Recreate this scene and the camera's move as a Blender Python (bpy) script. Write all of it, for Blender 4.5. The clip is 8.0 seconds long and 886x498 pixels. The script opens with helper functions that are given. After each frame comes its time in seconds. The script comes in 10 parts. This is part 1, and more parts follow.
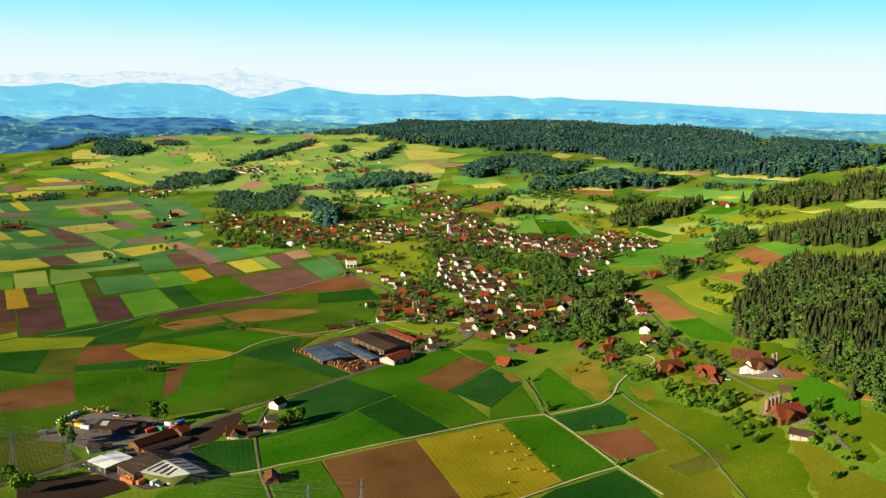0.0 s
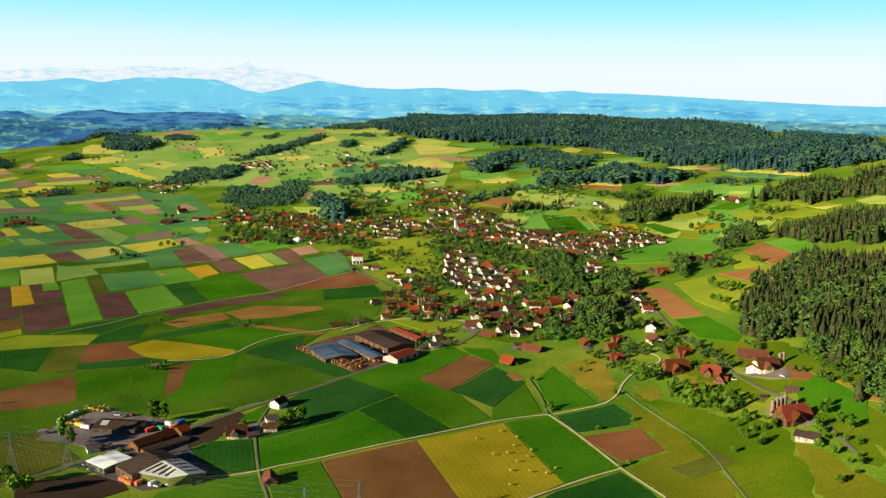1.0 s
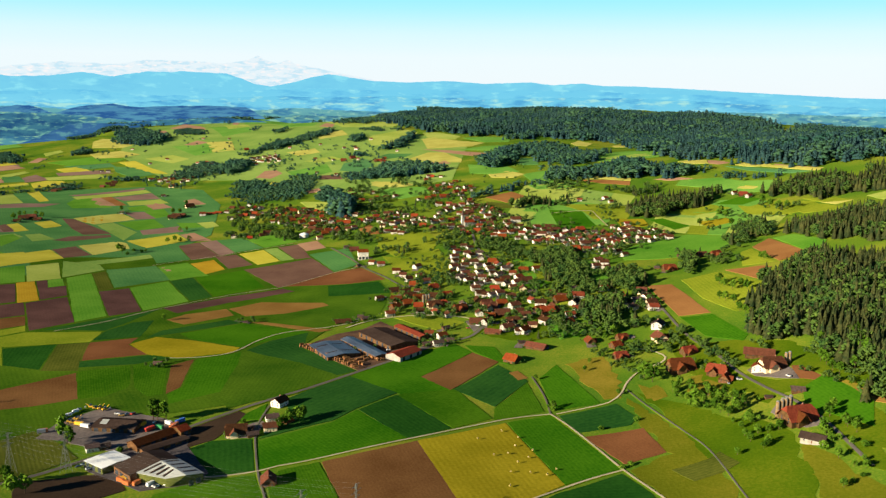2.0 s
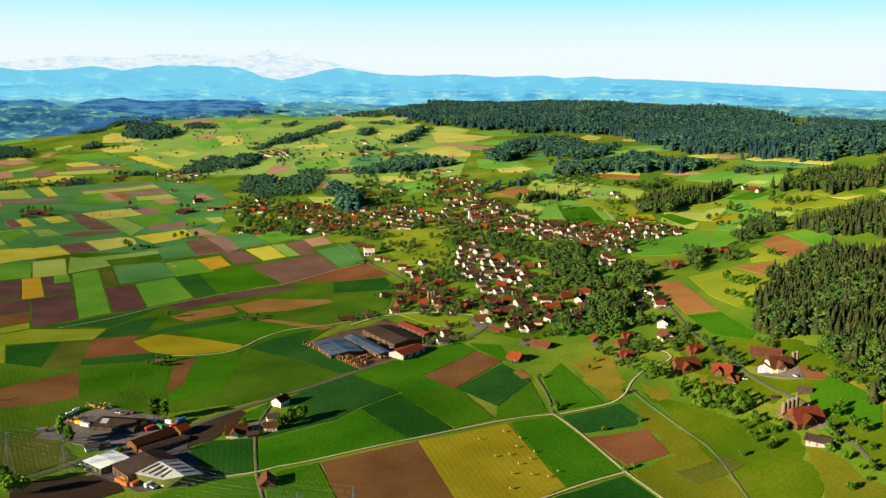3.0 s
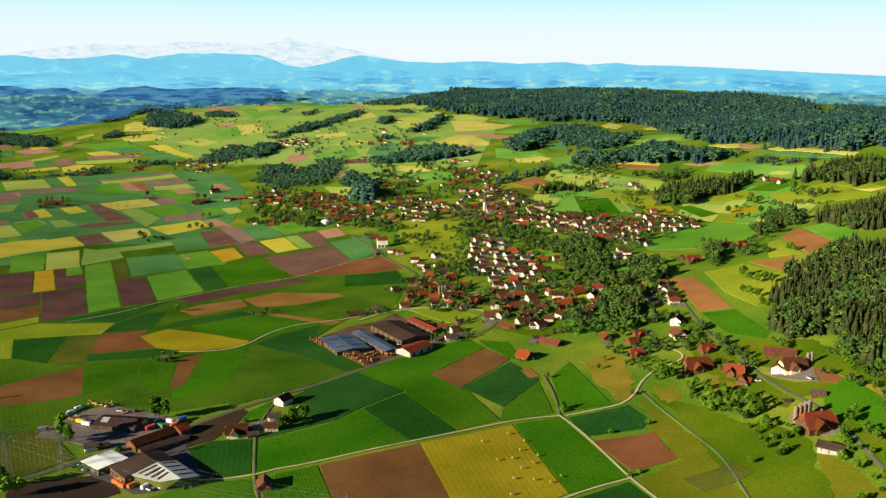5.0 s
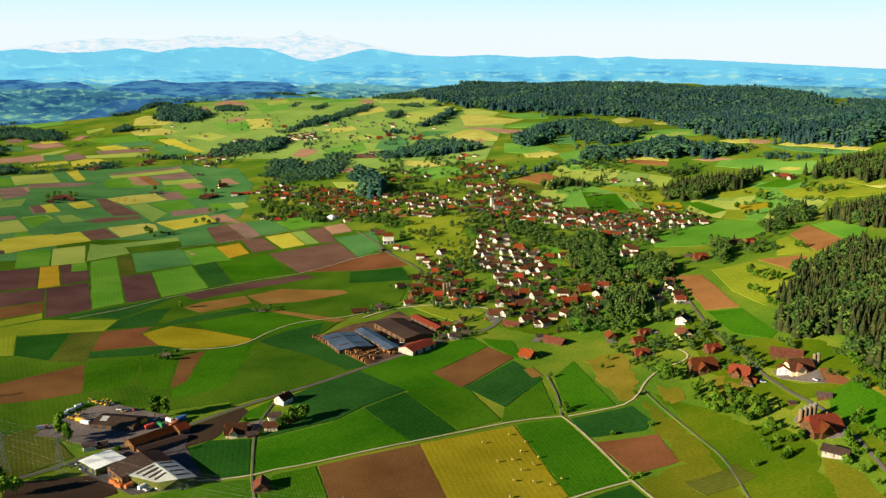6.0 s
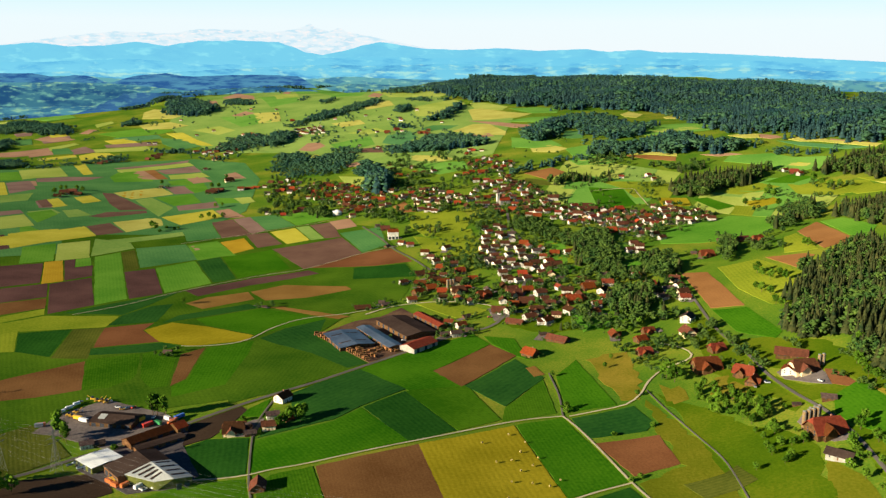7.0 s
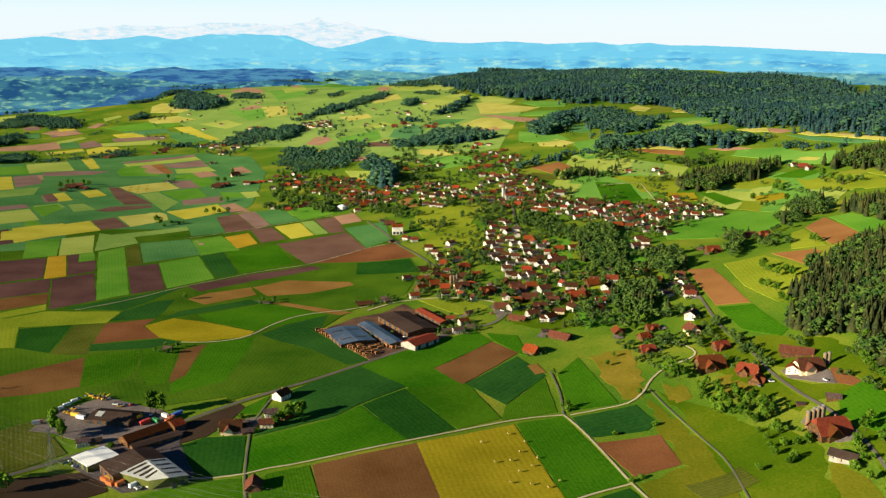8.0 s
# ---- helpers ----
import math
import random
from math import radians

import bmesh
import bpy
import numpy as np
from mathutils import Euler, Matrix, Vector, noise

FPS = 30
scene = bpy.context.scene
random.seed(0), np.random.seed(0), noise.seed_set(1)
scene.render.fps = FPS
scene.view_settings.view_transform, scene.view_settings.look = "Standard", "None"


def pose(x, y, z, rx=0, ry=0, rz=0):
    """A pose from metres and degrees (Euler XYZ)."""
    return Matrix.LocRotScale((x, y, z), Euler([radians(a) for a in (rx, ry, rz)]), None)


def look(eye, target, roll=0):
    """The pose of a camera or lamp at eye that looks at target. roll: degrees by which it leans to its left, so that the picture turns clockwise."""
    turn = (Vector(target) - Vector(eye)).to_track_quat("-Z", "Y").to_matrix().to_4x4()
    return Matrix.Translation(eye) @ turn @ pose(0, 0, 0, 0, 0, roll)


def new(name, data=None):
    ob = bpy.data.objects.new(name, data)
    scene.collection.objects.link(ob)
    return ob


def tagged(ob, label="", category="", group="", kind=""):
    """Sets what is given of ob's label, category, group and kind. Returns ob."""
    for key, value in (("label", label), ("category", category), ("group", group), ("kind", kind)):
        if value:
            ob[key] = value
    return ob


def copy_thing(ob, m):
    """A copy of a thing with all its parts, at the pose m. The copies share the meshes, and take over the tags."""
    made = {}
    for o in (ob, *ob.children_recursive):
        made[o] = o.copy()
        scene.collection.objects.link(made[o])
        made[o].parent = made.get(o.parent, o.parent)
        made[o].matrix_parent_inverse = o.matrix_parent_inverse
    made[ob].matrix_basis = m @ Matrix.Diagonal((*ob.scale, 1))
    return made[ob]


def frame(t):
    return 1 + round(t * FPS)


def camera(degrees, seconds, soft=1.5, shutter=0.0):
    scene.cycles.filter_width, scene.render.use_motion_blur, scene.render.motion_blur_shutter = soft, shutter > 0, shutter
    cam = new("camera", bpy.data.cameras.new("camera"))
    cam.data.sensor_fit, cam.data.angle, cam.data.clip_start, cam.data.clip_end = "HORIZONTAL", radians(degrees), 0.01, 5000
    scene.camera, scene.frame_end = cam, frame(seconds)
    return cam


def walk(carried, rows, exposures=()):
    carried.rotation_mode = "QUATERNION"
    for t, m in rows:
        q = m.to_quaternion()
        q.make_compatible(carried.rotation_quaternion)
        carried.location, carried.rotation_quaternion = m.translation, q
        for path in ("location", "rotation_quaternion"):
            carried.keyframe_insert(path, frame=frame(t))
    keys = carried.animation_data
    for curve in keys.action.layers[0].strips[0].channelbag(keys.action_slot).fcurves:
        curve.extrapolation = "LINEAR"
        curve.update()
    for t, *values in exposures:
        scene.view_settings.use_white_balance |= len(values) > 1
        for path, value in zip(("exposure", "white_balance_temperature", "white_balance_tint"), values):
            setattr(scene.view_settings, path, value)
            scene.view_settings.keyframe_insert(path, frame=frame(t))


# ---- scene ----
cam = camera(52.0, 8.0, soft=1.35)
# seconds, place in metres, turn in degrees
ROWS = [
    (0.0, -28.849, -26.941, 249.872, 80.995, -0.805, -2.585),
    (0.5, -24.569, -23.111, 251.224, 80.796, -0.729, -2.201),
    (1.0, -20.387, -19.343, 252.602, 80.581, -0.662, -1.840),
    (1.5, -16.262, -15.571, 254.016, 80.357, -0.597, -1.485),
    (2.0, -12.169, -11.756, 255.471, 80.130, -0.530, -1.128),
    (2.5, -8.095, -7.882, 256.966, 79.902, -0.462, -0.762),
    (3.0, -4.037, -3.948, 258.491, 79.677, -0.396, -0.386),
    (3.5, 0.002, 0.035, 260.035, 79.455, -0.333, -0.001),
    (4.0, 4.011, 4.048, 261.578, 79.238, -0.277, 0.388),
    (4.5, 7.982, 8.071, 263.096, 79.024, -0.233, 0.778),
    (5.0, 11.904, 12.087, 264.557, 78.812, -0.202, 1.163),
    (5.5, 15.773, 16.087, 265.927, 78.603, -0.185, 1.537),
    (6.0, 19.591, 20.075, 267.163, 78.395, -0.179, 1.897),
    (6.5, 23.368, 24.074, 268.220, 78.187, -0.181, 2.242),
    (7.0, 27.128, 28.129, 269.045, 77.979, -0.179, 2.572),
    (7.5, 30.909, 32.314, 269.581, 77.771, -0.162, 2.894),
    (8.0, 34.766, 36.736, 269.766, 77.565, -0.108, 3.217),
]
walk(cam, [(t, pose(*row)) for t, *row in ROWS], exposures=[(0.0, 1.26, 6500, 10), (8.0, 1.26, 6500, 10)])

# ---- light: low evening sun from behind on one side, clear sky ----
SUN_HEIGHT, SUN_AZIMUTH = 16.0, 244.0
world = bpy.data.worlds.new("evening_sky")
scene.world = world
world.use_nodes = True
wn, wl = world.node_tree.nodes, world.node_tree.links
sky = wn.new("ShaderNodeTexSky")
sky.sky_type = "NISHITA"
sky.sun_disc = False
sky.sun_elevation = radians(SUN_HEIGHT)
sky.sun_rotation = radians(SUN_AZIMUTH)
sky.altitude = 600
sky.air_density, sky.dust_density, sky.ozone_density = 1.0, 0.6, 1.0
# evening haze: the clear sky pales evenly all round towards the horizon
tc, sep_z, fade = wn.new("ShaderNodeTexCoord"), wn.new("ShaderNodeSeparateXYZ"), wn.new("ShaderNodeValToRGB")
wl.new(tc.outputs["Generated"], sep_z.inputs[0])
wl.new(sep_z.outputs[2], fade.inputs[0])
stops = fade.color_ramp.elements
stops[0].position, stops[0].color = 0.0, (0.84, 0.92, 0.96, 1)
stops[1].position, stops[1].color = 1.0, (0.009, 0.045, 0.15, 1)
for at, colour in ((0.035, (0.82, 0.93, 0.97, 1)), (0.060, (0.68, 0.92, 0.98, 1)), (0.085, (0.42, 0.88, 0.99, 1)), (0.115, (0.20, 0.82, 0.98, 1)), (0.20, (0.045, 0.26, 0.48, 1)), (0.42, (0.014, 0.080, 0.22, 1))):
    stop = stops.new(at)
    stop.color = colour
blend, dim = wn.new("ShaderNodeMix"), wn.new("ShaderNodeVectorMath")
dim.operation = "SCALE"
dim.inputs["Scale"].default_value = 0.12
wl.new(sky.outputs[0], dim.inputs[0])
blend.data_type = "RGBA"
blend.inputs[0].default_value = 0.95
wl.new(dim.outputs[0], blend.inputs[6])
wl.new(fade.outputs[0], blend.inputs[7])
wl.new(blend.outputs[2], wn["Background"].inputs[0])
wn["Background"].inputs[1].default_value = 0.443
sun_lamp = bpy.data.lights.new("sun", "SUN")
sun_lamp.energy, sun_lamp.angle, sun_lamp.color = 5.0, radians(0.5), (1.0, 0.87, 0.63)
sun = new("sun", sun_lamp)
sa = radians(SUN_AZIMUTH)
sun.matrix_world = look((math.sin(sa) * 100, math.cos(sa) * 100, 100 * math.tan(radians(SUN_HEIGHT)) + 300), (0, 0, 300))


# ---- materials ----
def srgb(r, g, b):
    return tuple(((c / 255) / 12.92 if c / 255 <= 0.04045 else ((c / 255 + 0.055) / 1.055) ** 2.4) for c in (r, g, b)) + (1.0,)


def mat(name, dark, light, coarse=0.02, fine=0.6, rough=0.95, bump=0.0, rows=0.0, stripe=0.35, vary=0.0, island=False, spec=0.0, mid=None, grain=0.9):
    """A matt surface: two tones mixed by a coarse and a fine noise, with optional rows along the mesh's own u, and a shift by piece."""
    m = bpy.data.materials.new(name)
    m.use_nodes = True
    n, l = m.node_tree.nodes, m.node_tree.links
    b = n["Principled BSDF"]
    b.inputs["Roughness"].default_value = rough
    b.inputs["Specular IOR Level"].default_value = spec
    co = n.new("ShaderNodeTexCoord")
    n1, n2 = n.new("ShaderNodeTexNoise"), n.new("ShaderNodeTexNoise")
    n1.inputs["Scale"].default_value, n1.inputs["Detail"].default_value = coarse, 4
    n2.inputs["Scale"].default_value, n2.inputs["Detail"].default_value = fine, 3
    l.new(co.outputs["Object"], n1.inputs["Vector"])
    l.new(co.outputs["Object"], n2.inputs["Vector"])
    add = n.new("ShaderNodeMath")
    add.operation = "MULTIPLY_ADD"
    l.new(n1.outputs[0], add.inputs[0])
    add.inputs[1].default_value = 1.5
    fin = n.new("ShaderNodeMath")
    fin.operation = "MULTIPLY_ADD"
    l.new(n2.outputs[0], fin.inputs[0])
    fin.inputs[1].default_value, fin.inputs[2].default_value = grain, -0.25 - grain / 2
    l.new(fin.outputs[0], add.inputs[2])
    out = add.outputs[0]
    if rows:
        uv = n.new("ShaderNodeUVMap")
        wave = n.new("ShaderNodeTexWave")
        wave.bands_direction = "Y"
        wave.inputs["Scale"].default_value = 0.314 / rows
        wave.inputs["Distortion"].default_value = 1.2
        wave.inputs["Detail"].default_value = 2
        wave.inputs["Detail Scale"].default_value = 0.4
        l.new(uv.outputs[0], wave.inputs["Vector"])
        w = n.new("ShaderNodeMath")
        w.operation = "MULTIPLY_ADD"
        l.new(wave.outputs["Fac"], w.inputs[0])
        w.inputs[1].default_value = stripe
        l.new(out, w.inputs[2])
        s = n.new("ShaderNodeMath")
        s.operation = "SUBTRACT"
        l.new(w.outputs[0], s.inputs[0])
        s.inputs[1].default_value = stripe / 2
        out = s.outputs[0]
    ramp = n.new("ShaderNodeValToRGB")
    ramp.color_ramp.elements[0].position, ramp.color_ramp.elements[0].color = 0.15, dark
    ramp.color_ramp.elements[1].position, ramp.color_ramp.elements[1].color = 0.85, light
    if mid:
        e = ramp.color_ramp.elements.new(0.5)
        e.color = mid
    l.new(out, ramp.inputs[0])
    colour = ramp.outputs[0]
    if vary:
        src = n.new("ShaderNodeNewGeometry").outputs["Random Per Island"] if island else n.new("ShaderNodeObjectInfo").outputs["Random"]
        hsv = n.new("ShaderNodeHueSaturation")
        mr = n.new("ShaderNodeMapRange")
        mr.inputs["To Min"].default_value, mr.inputs["To Max"].default_value = 1 - vary, 1 + vary
        l.new(src, mr.inputs["Value"])
        l.new(mr.outputs[0], hsv.inputs["Value"])
        hue = n.new("ShaderNodeMapRange")
        hue.inputs["To Min"].default_value, hue.inputs["To Max"].default_value = 0.5 + vary * 0.035, 0.5 - vary * 0.02
        l.new(src, hue.inputs["Value"])
        l.new(hue.outputs[0], hsv.inputs["Hue"])
        l.new(colour, hsv.inputs["Color"])
        colour = hsv.outputs[0]
    l.new(colour, b.inputs["Base Color"])
    if bump:
        bm_ = n.new("ShaderNodeBump")
        bm_.inputs["Strength"].default_value, bm_.inputs["Distance"].default_value = min(1.0, bump), max(1.0, bump)
        l.new(out, bm_.inputs["Height"])
        l.new(bm_.outputs[0], b.inputs["Normal"])
    return m


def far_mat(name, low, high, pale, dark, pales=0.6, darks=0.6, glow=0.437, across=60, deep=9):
    """A distant range: a glowing backdrop with the haze of kilometres of air put into its colours, paler at its foot,
    with soft patches of field and wood.
    """
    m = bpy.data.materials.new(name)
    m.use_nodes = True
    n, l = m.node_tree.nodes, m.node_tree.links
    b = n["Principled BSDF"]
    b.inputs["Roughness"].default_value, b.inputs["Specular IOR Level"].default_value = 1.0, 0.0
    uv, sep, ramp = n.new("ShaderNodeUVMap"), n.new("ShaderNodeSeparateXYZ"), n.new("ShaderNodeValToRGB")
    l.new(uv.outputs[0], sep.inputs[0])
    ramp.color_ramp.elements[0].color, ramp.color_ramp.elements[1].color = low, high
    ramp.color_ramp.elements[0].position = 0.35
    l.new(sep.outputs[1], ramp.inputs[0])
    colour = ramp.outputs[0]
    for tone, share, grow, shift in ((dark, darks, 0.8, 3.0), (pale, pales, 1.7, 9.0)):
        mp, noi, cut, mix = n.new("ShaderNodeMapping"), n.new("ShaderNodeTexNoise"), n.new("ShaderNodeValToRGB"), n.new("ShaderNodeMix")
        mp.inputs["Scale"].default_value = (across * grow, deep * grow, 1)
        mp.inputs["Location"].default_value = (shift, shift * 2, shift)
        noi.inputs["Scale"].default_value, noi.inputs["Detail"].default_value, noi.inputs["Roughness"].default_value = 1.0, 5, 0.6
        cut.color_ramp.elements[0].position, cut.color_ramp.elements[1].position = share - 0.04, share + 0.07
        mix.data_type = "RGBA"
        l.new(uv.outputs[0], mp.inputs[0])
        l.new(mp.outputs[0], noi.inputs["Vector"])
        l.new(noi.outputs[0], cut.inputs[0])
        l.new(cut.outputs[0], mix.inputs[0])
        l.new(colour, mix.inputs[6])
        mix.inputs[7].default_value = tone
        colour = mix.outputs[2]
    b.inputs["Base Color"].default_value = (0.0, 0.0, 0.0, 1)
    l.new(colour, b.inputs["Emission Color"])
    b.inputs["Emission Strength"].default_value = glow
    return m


# crops: name, dark tone, light tone, row spacing, height above the ground
CROPS = {
    "meadow": (mat("mown_grass", (0.027, 0.079, 0.005, 1), (0.073, 0.137, 0.009, 1), 0.018, 0.5, rows=4, stripe=0.12, bump=0.15), "mown green meadow of short summer grass", 0.10),
    "lush": (mat("lush_grass", (0.019, 0.093, 0.003, 1), (0.058, 0.160, 0.006, 1), 0.012, 0.4, rows=3, stripe=0.14, bump=0.15), "lush bright green grass field", 0.2),
    "maize": (mat("green_rows", (0.022, 0.085, 0.003, 1), (0.067, 0.154, 0.007, 1), 0.012, 0.4, rows=2.2, stripe=0.16, bump=0.22), "green row crop with visible drill lines", 0.5),
    "wheat": (mat("young_wheat", (0.011, 0.053, 0.010, 1), (0.030, 0.099, 0.015, 1), 0.012, 0.3, rows=5, stripe=0.14, bump=0.15), "blue-green field of young wheat", 0.5),
    "dark": (mat("dense_crop", (0.008, 0.045, 0.006, 1), (0.022, 0.083, 0.010, 1), 0.015, 0.4, rows=4, stripe=0.15, bump=0.15), "dense dark green crop field", 0.5),
    "olive": (mat("olive_crop", (0.050, 0.065, 0.009, 1), (0.101, 0.112, 0.016, 1), 0.02, 0.4, rows=3, stripe=0.22, bump=0.15), "olive green ripening crop field", 0.4),
    "lime": (mat("lime_grass", (0.118, 0.168, 0.010, 1), (0.235, 0.268, 0.020, 1), 0.015, 0.4, rows=4, stripe=0.14, bump=0.15), "yellow-green cut hay meadow", 0.12),
    "yellow": (mat("yellow_crop", (0.190, 0.160, 0.007, 1), (0.310, 0.250, 0.014, 1), 0.02, 0.4, rows=4, stripe=0.15, bump=0.15), "yellow ripening grain field", 0.5),
    "gold": (mat("golden_grain", (0.32, 0.195, 0.014, 1), (0.46, 0.29, 0.024, 1), 0.02, 0.4, rows=3, stripe=0.15, bump=0.15), "golden ripe grain field", 0.5),
    "soil": (mat("bare_soil", (0.103, 0.047, 0.016, 1), (0.180, 0.089, 0.032, 1), 0.02, 0.7, rows=2.6, stripe=0.07, bump=0.15), "bare brown ploughed soil field", 0.08),
    "red": (mat("red_soil", (0.118, 0.046, 0.018, 1), (0.192, 0.080, 0.032, 1), 0.02, 0.7, rows=3, stripe=0.06, bump=0.15), "reddish brown tilled soil field", 0.08),
    "violet": (mat("dark_soil", (0.064, 0.032, 0.028, 1), (0.118, 0.060, 0.050, 1), 0.02, 0.7, rows=3, stripe=0.06, bump=0.15), "dark purplish brown tilled soil field", 0.08),
    "tan": (mat("dry_soil", (0.17, 0.090, 0.022, 1), (0.27, 0.150, 0.040, 1), 0.02, 0.7, rows=4, stripe=0.14, bump=0.15), "dry tan stubble field", 0.1),
    "dry": (mat("dry_pasture", (0.110, 0.110, 0.008, 1), (0.230, 0.170, 0.022, 1), 0.03, 0.5, bump=0.3, mid=(0.165, 0.140, 0.014, 1)), "dry golden slope with thin grass", 0.1),
    # brown soil darkened: the shade lying on these fields is put into the colour
    "shade_soil": (mat("shaded_soil", (0.026, 0.017, 0.012, 1), (0.052, 0.034, 0.022, 1), 0.02, 0.7, rows=2.6, stripe=0.07, bump=0.15), "brown ploughed soil in a darkened, shaded tone", 0.08),
    "wild": (mat("olive_pasture", (0.080, 0.097, 0.005, 1), (0.146, 0.139, 0.011, 1), 0.014, 0.5, bump=0.3, mid=(0.102, 0.116, 0.007, 1)), "olive green sloping pasture with dry patches", 0.1),
    "verdant": (mat("green_pasture", (0.042, 0.090, 0.003, 1), (0.106, 0.136, 0.007, 1), 0.02, 0.5, bump=0.3, mid=(0.066, 0.113, 0.004, 1)), "green sloping pasture of uneven grass", 0.1),
    # pasture to mustard: crops of the distance, with haze lifted into their base colours
    "pasture": (mat("hazed_pasture", (0.130, 0.235, 0.042, 1), (0.235, 0.330, 0.072, 1), 0.008, 0.2, bump=0.15), "green hill pasture in a haze-paled tone", 0.1),
    "grey": (mat("hazed_wheat", (0.055, 0.170, 0.056, 1), (0.112, 0.240, 0.082, 1), 0.01, 0.3, rows=5, stripe=0.12, bump=0.15), "grain field in a haze-paled grey-green", 0.4),
    "straw": (mat("hazed_straw", (0.330, 0.310, 0.060, 1), (0.460, 0.430, 0.100, 1), 0.02, 0.4, rows=5, stripe=0.12, bump=0.15), "yellow straw field in a haze-paled tone", 0.3),
    "clay": (mat("hazed_clay", (0.270, 0.150, 0.088, 1), (0.370, 0.215, 0.130, 1), 0.02, 0.5, rows=4, stripe=0.12, bump=0.15), "reddish tilled clay field in a haze-paled tone", 0.1),
    "fresh": (mat("hazed_grass", (0.078, 0.215, 0.028, 1), (0.155, 0.315, 0.048, 1), 0.01, 0.3, bump=0.15), "bright green grass field in a haze-paled tone", 0.1),
    "sunny": (mat("hazed_meadow", (0.225, 0.300, 0.044, 1), (0.345, 0.390, 0.082, 1), 0.01, 0.3, bump=0.15), "yellow-green hay meadow in a haze-paled tone", 0.1),
    "mauve": (mat("hazed_soil", (0.165, 0.102, 0.080, 1), (0.245, 0.152, 0.118, 1), 0.02, 0.5, bump=0.15), "tilled soil field in a haze-paled mauve", 0.1),
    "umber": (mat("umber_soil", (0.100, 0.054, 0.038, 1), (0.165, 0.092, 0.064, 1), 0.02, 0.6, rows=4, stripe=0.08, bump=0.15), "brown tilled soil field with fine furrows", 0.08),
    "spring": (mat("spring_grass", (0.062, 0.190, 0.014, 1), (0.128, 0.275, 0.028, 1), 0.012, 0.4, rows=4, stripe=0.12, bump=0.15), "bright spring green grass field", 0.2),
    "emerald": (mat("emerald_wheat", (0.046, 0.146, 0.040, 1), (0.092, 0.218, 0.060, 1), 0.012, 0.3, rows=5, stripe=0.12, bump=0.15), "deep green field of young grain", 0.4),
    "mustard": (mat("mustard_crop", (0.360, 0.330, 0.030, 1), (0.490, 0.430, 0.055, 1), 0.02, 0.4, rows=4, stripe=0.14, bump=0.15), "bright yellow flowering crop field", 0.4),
    "orange": (mat("clay_soil", (0.20, 0.088, 0.028, 1), (0.285, 0.136, 0.046, 1), 0.02, 0.7, rows=3, stripe=0.08, bump=0.15), "orange clay soil field with tillage lines", 0.08),
}
M_GROUND = mat("meadow_ground", (0.045, 0.125, 0.010, 1), (0.220, 0.222, 0.024, 1), 0.011, 0.6, bump=0.3, mid=(0.102, 0.172, 0.013, 1), grain=0.8)
M_ROAD = mat("road_asphalt", (0.085, 0.075, 0.064, 1), (0.14, 0.125, 0.108, 1), 0.05, 1.5)
M_TRACK = mat("gravel_track", (0.33, 0.28, 0.17, 1), (0.48, 0.41, 0.27, 1), 0.05, 1.5)
M_DUST = mat("sawdust_ground", (0.060, 0.036, 0.026, 1), (0.150, 0.086, 0.052, 1), 0.06, 0.5)
M_YARD = mat("yard_asphalt", (0.085, 0.070, 0.066, 1), (0.20, 0.165, 0.145, 1), 0.05, 0.5)
# darker copy of the yard asphalt: shade round the halls put into the colour
M_APRON = mat("shaded_asphalt", (0.050, 0.044, 0.046, 1), (0.105, 0.090, 0.088, 1), 0.05, 0.5)
M_CONIFER = mat("spruce_needles", (0.013, 0.028, 0.012, 1), (0.062, 0.064, 0.020, 1), 0.09, 0.5, vary=0.2, island=True)
M_LEAF = mat("broad_leaves", (0.017, 0.052, 0.015, 1), (0.088, 0.136, 0.024, 1), 0.09, 0.5, vary=0.1, island=True)
# bluer needle and leaf tones for far woods: haze put into the colour
M_FAR_CONIFER = mat("hazed_spruce", (0.012, 0.040, 0.048, 1), (0.036, 0.076, 0.066, 1), 0.007, 0.2, vary=0.12, island=True)
M_FAR_LEAF = mat("hazed_leaves", (0.016, 0.054, 0.042, 1), (0.054, 0.112, 0.050, 1), 0.008, 0.2, vary=0.12, island=True)
M_LEAF_SINGLE = mat("garden_leaves", (0.030, 0.086, 0.007, 1), (0.115, 0.185, 0.015, 1), 0.25, 1.2, vary=0.4)
M_BARK = mat("bark", (0.06, 0.04, 0.025, 1), (0.13, 0.09, 0.06, 1), 0.5, 4)


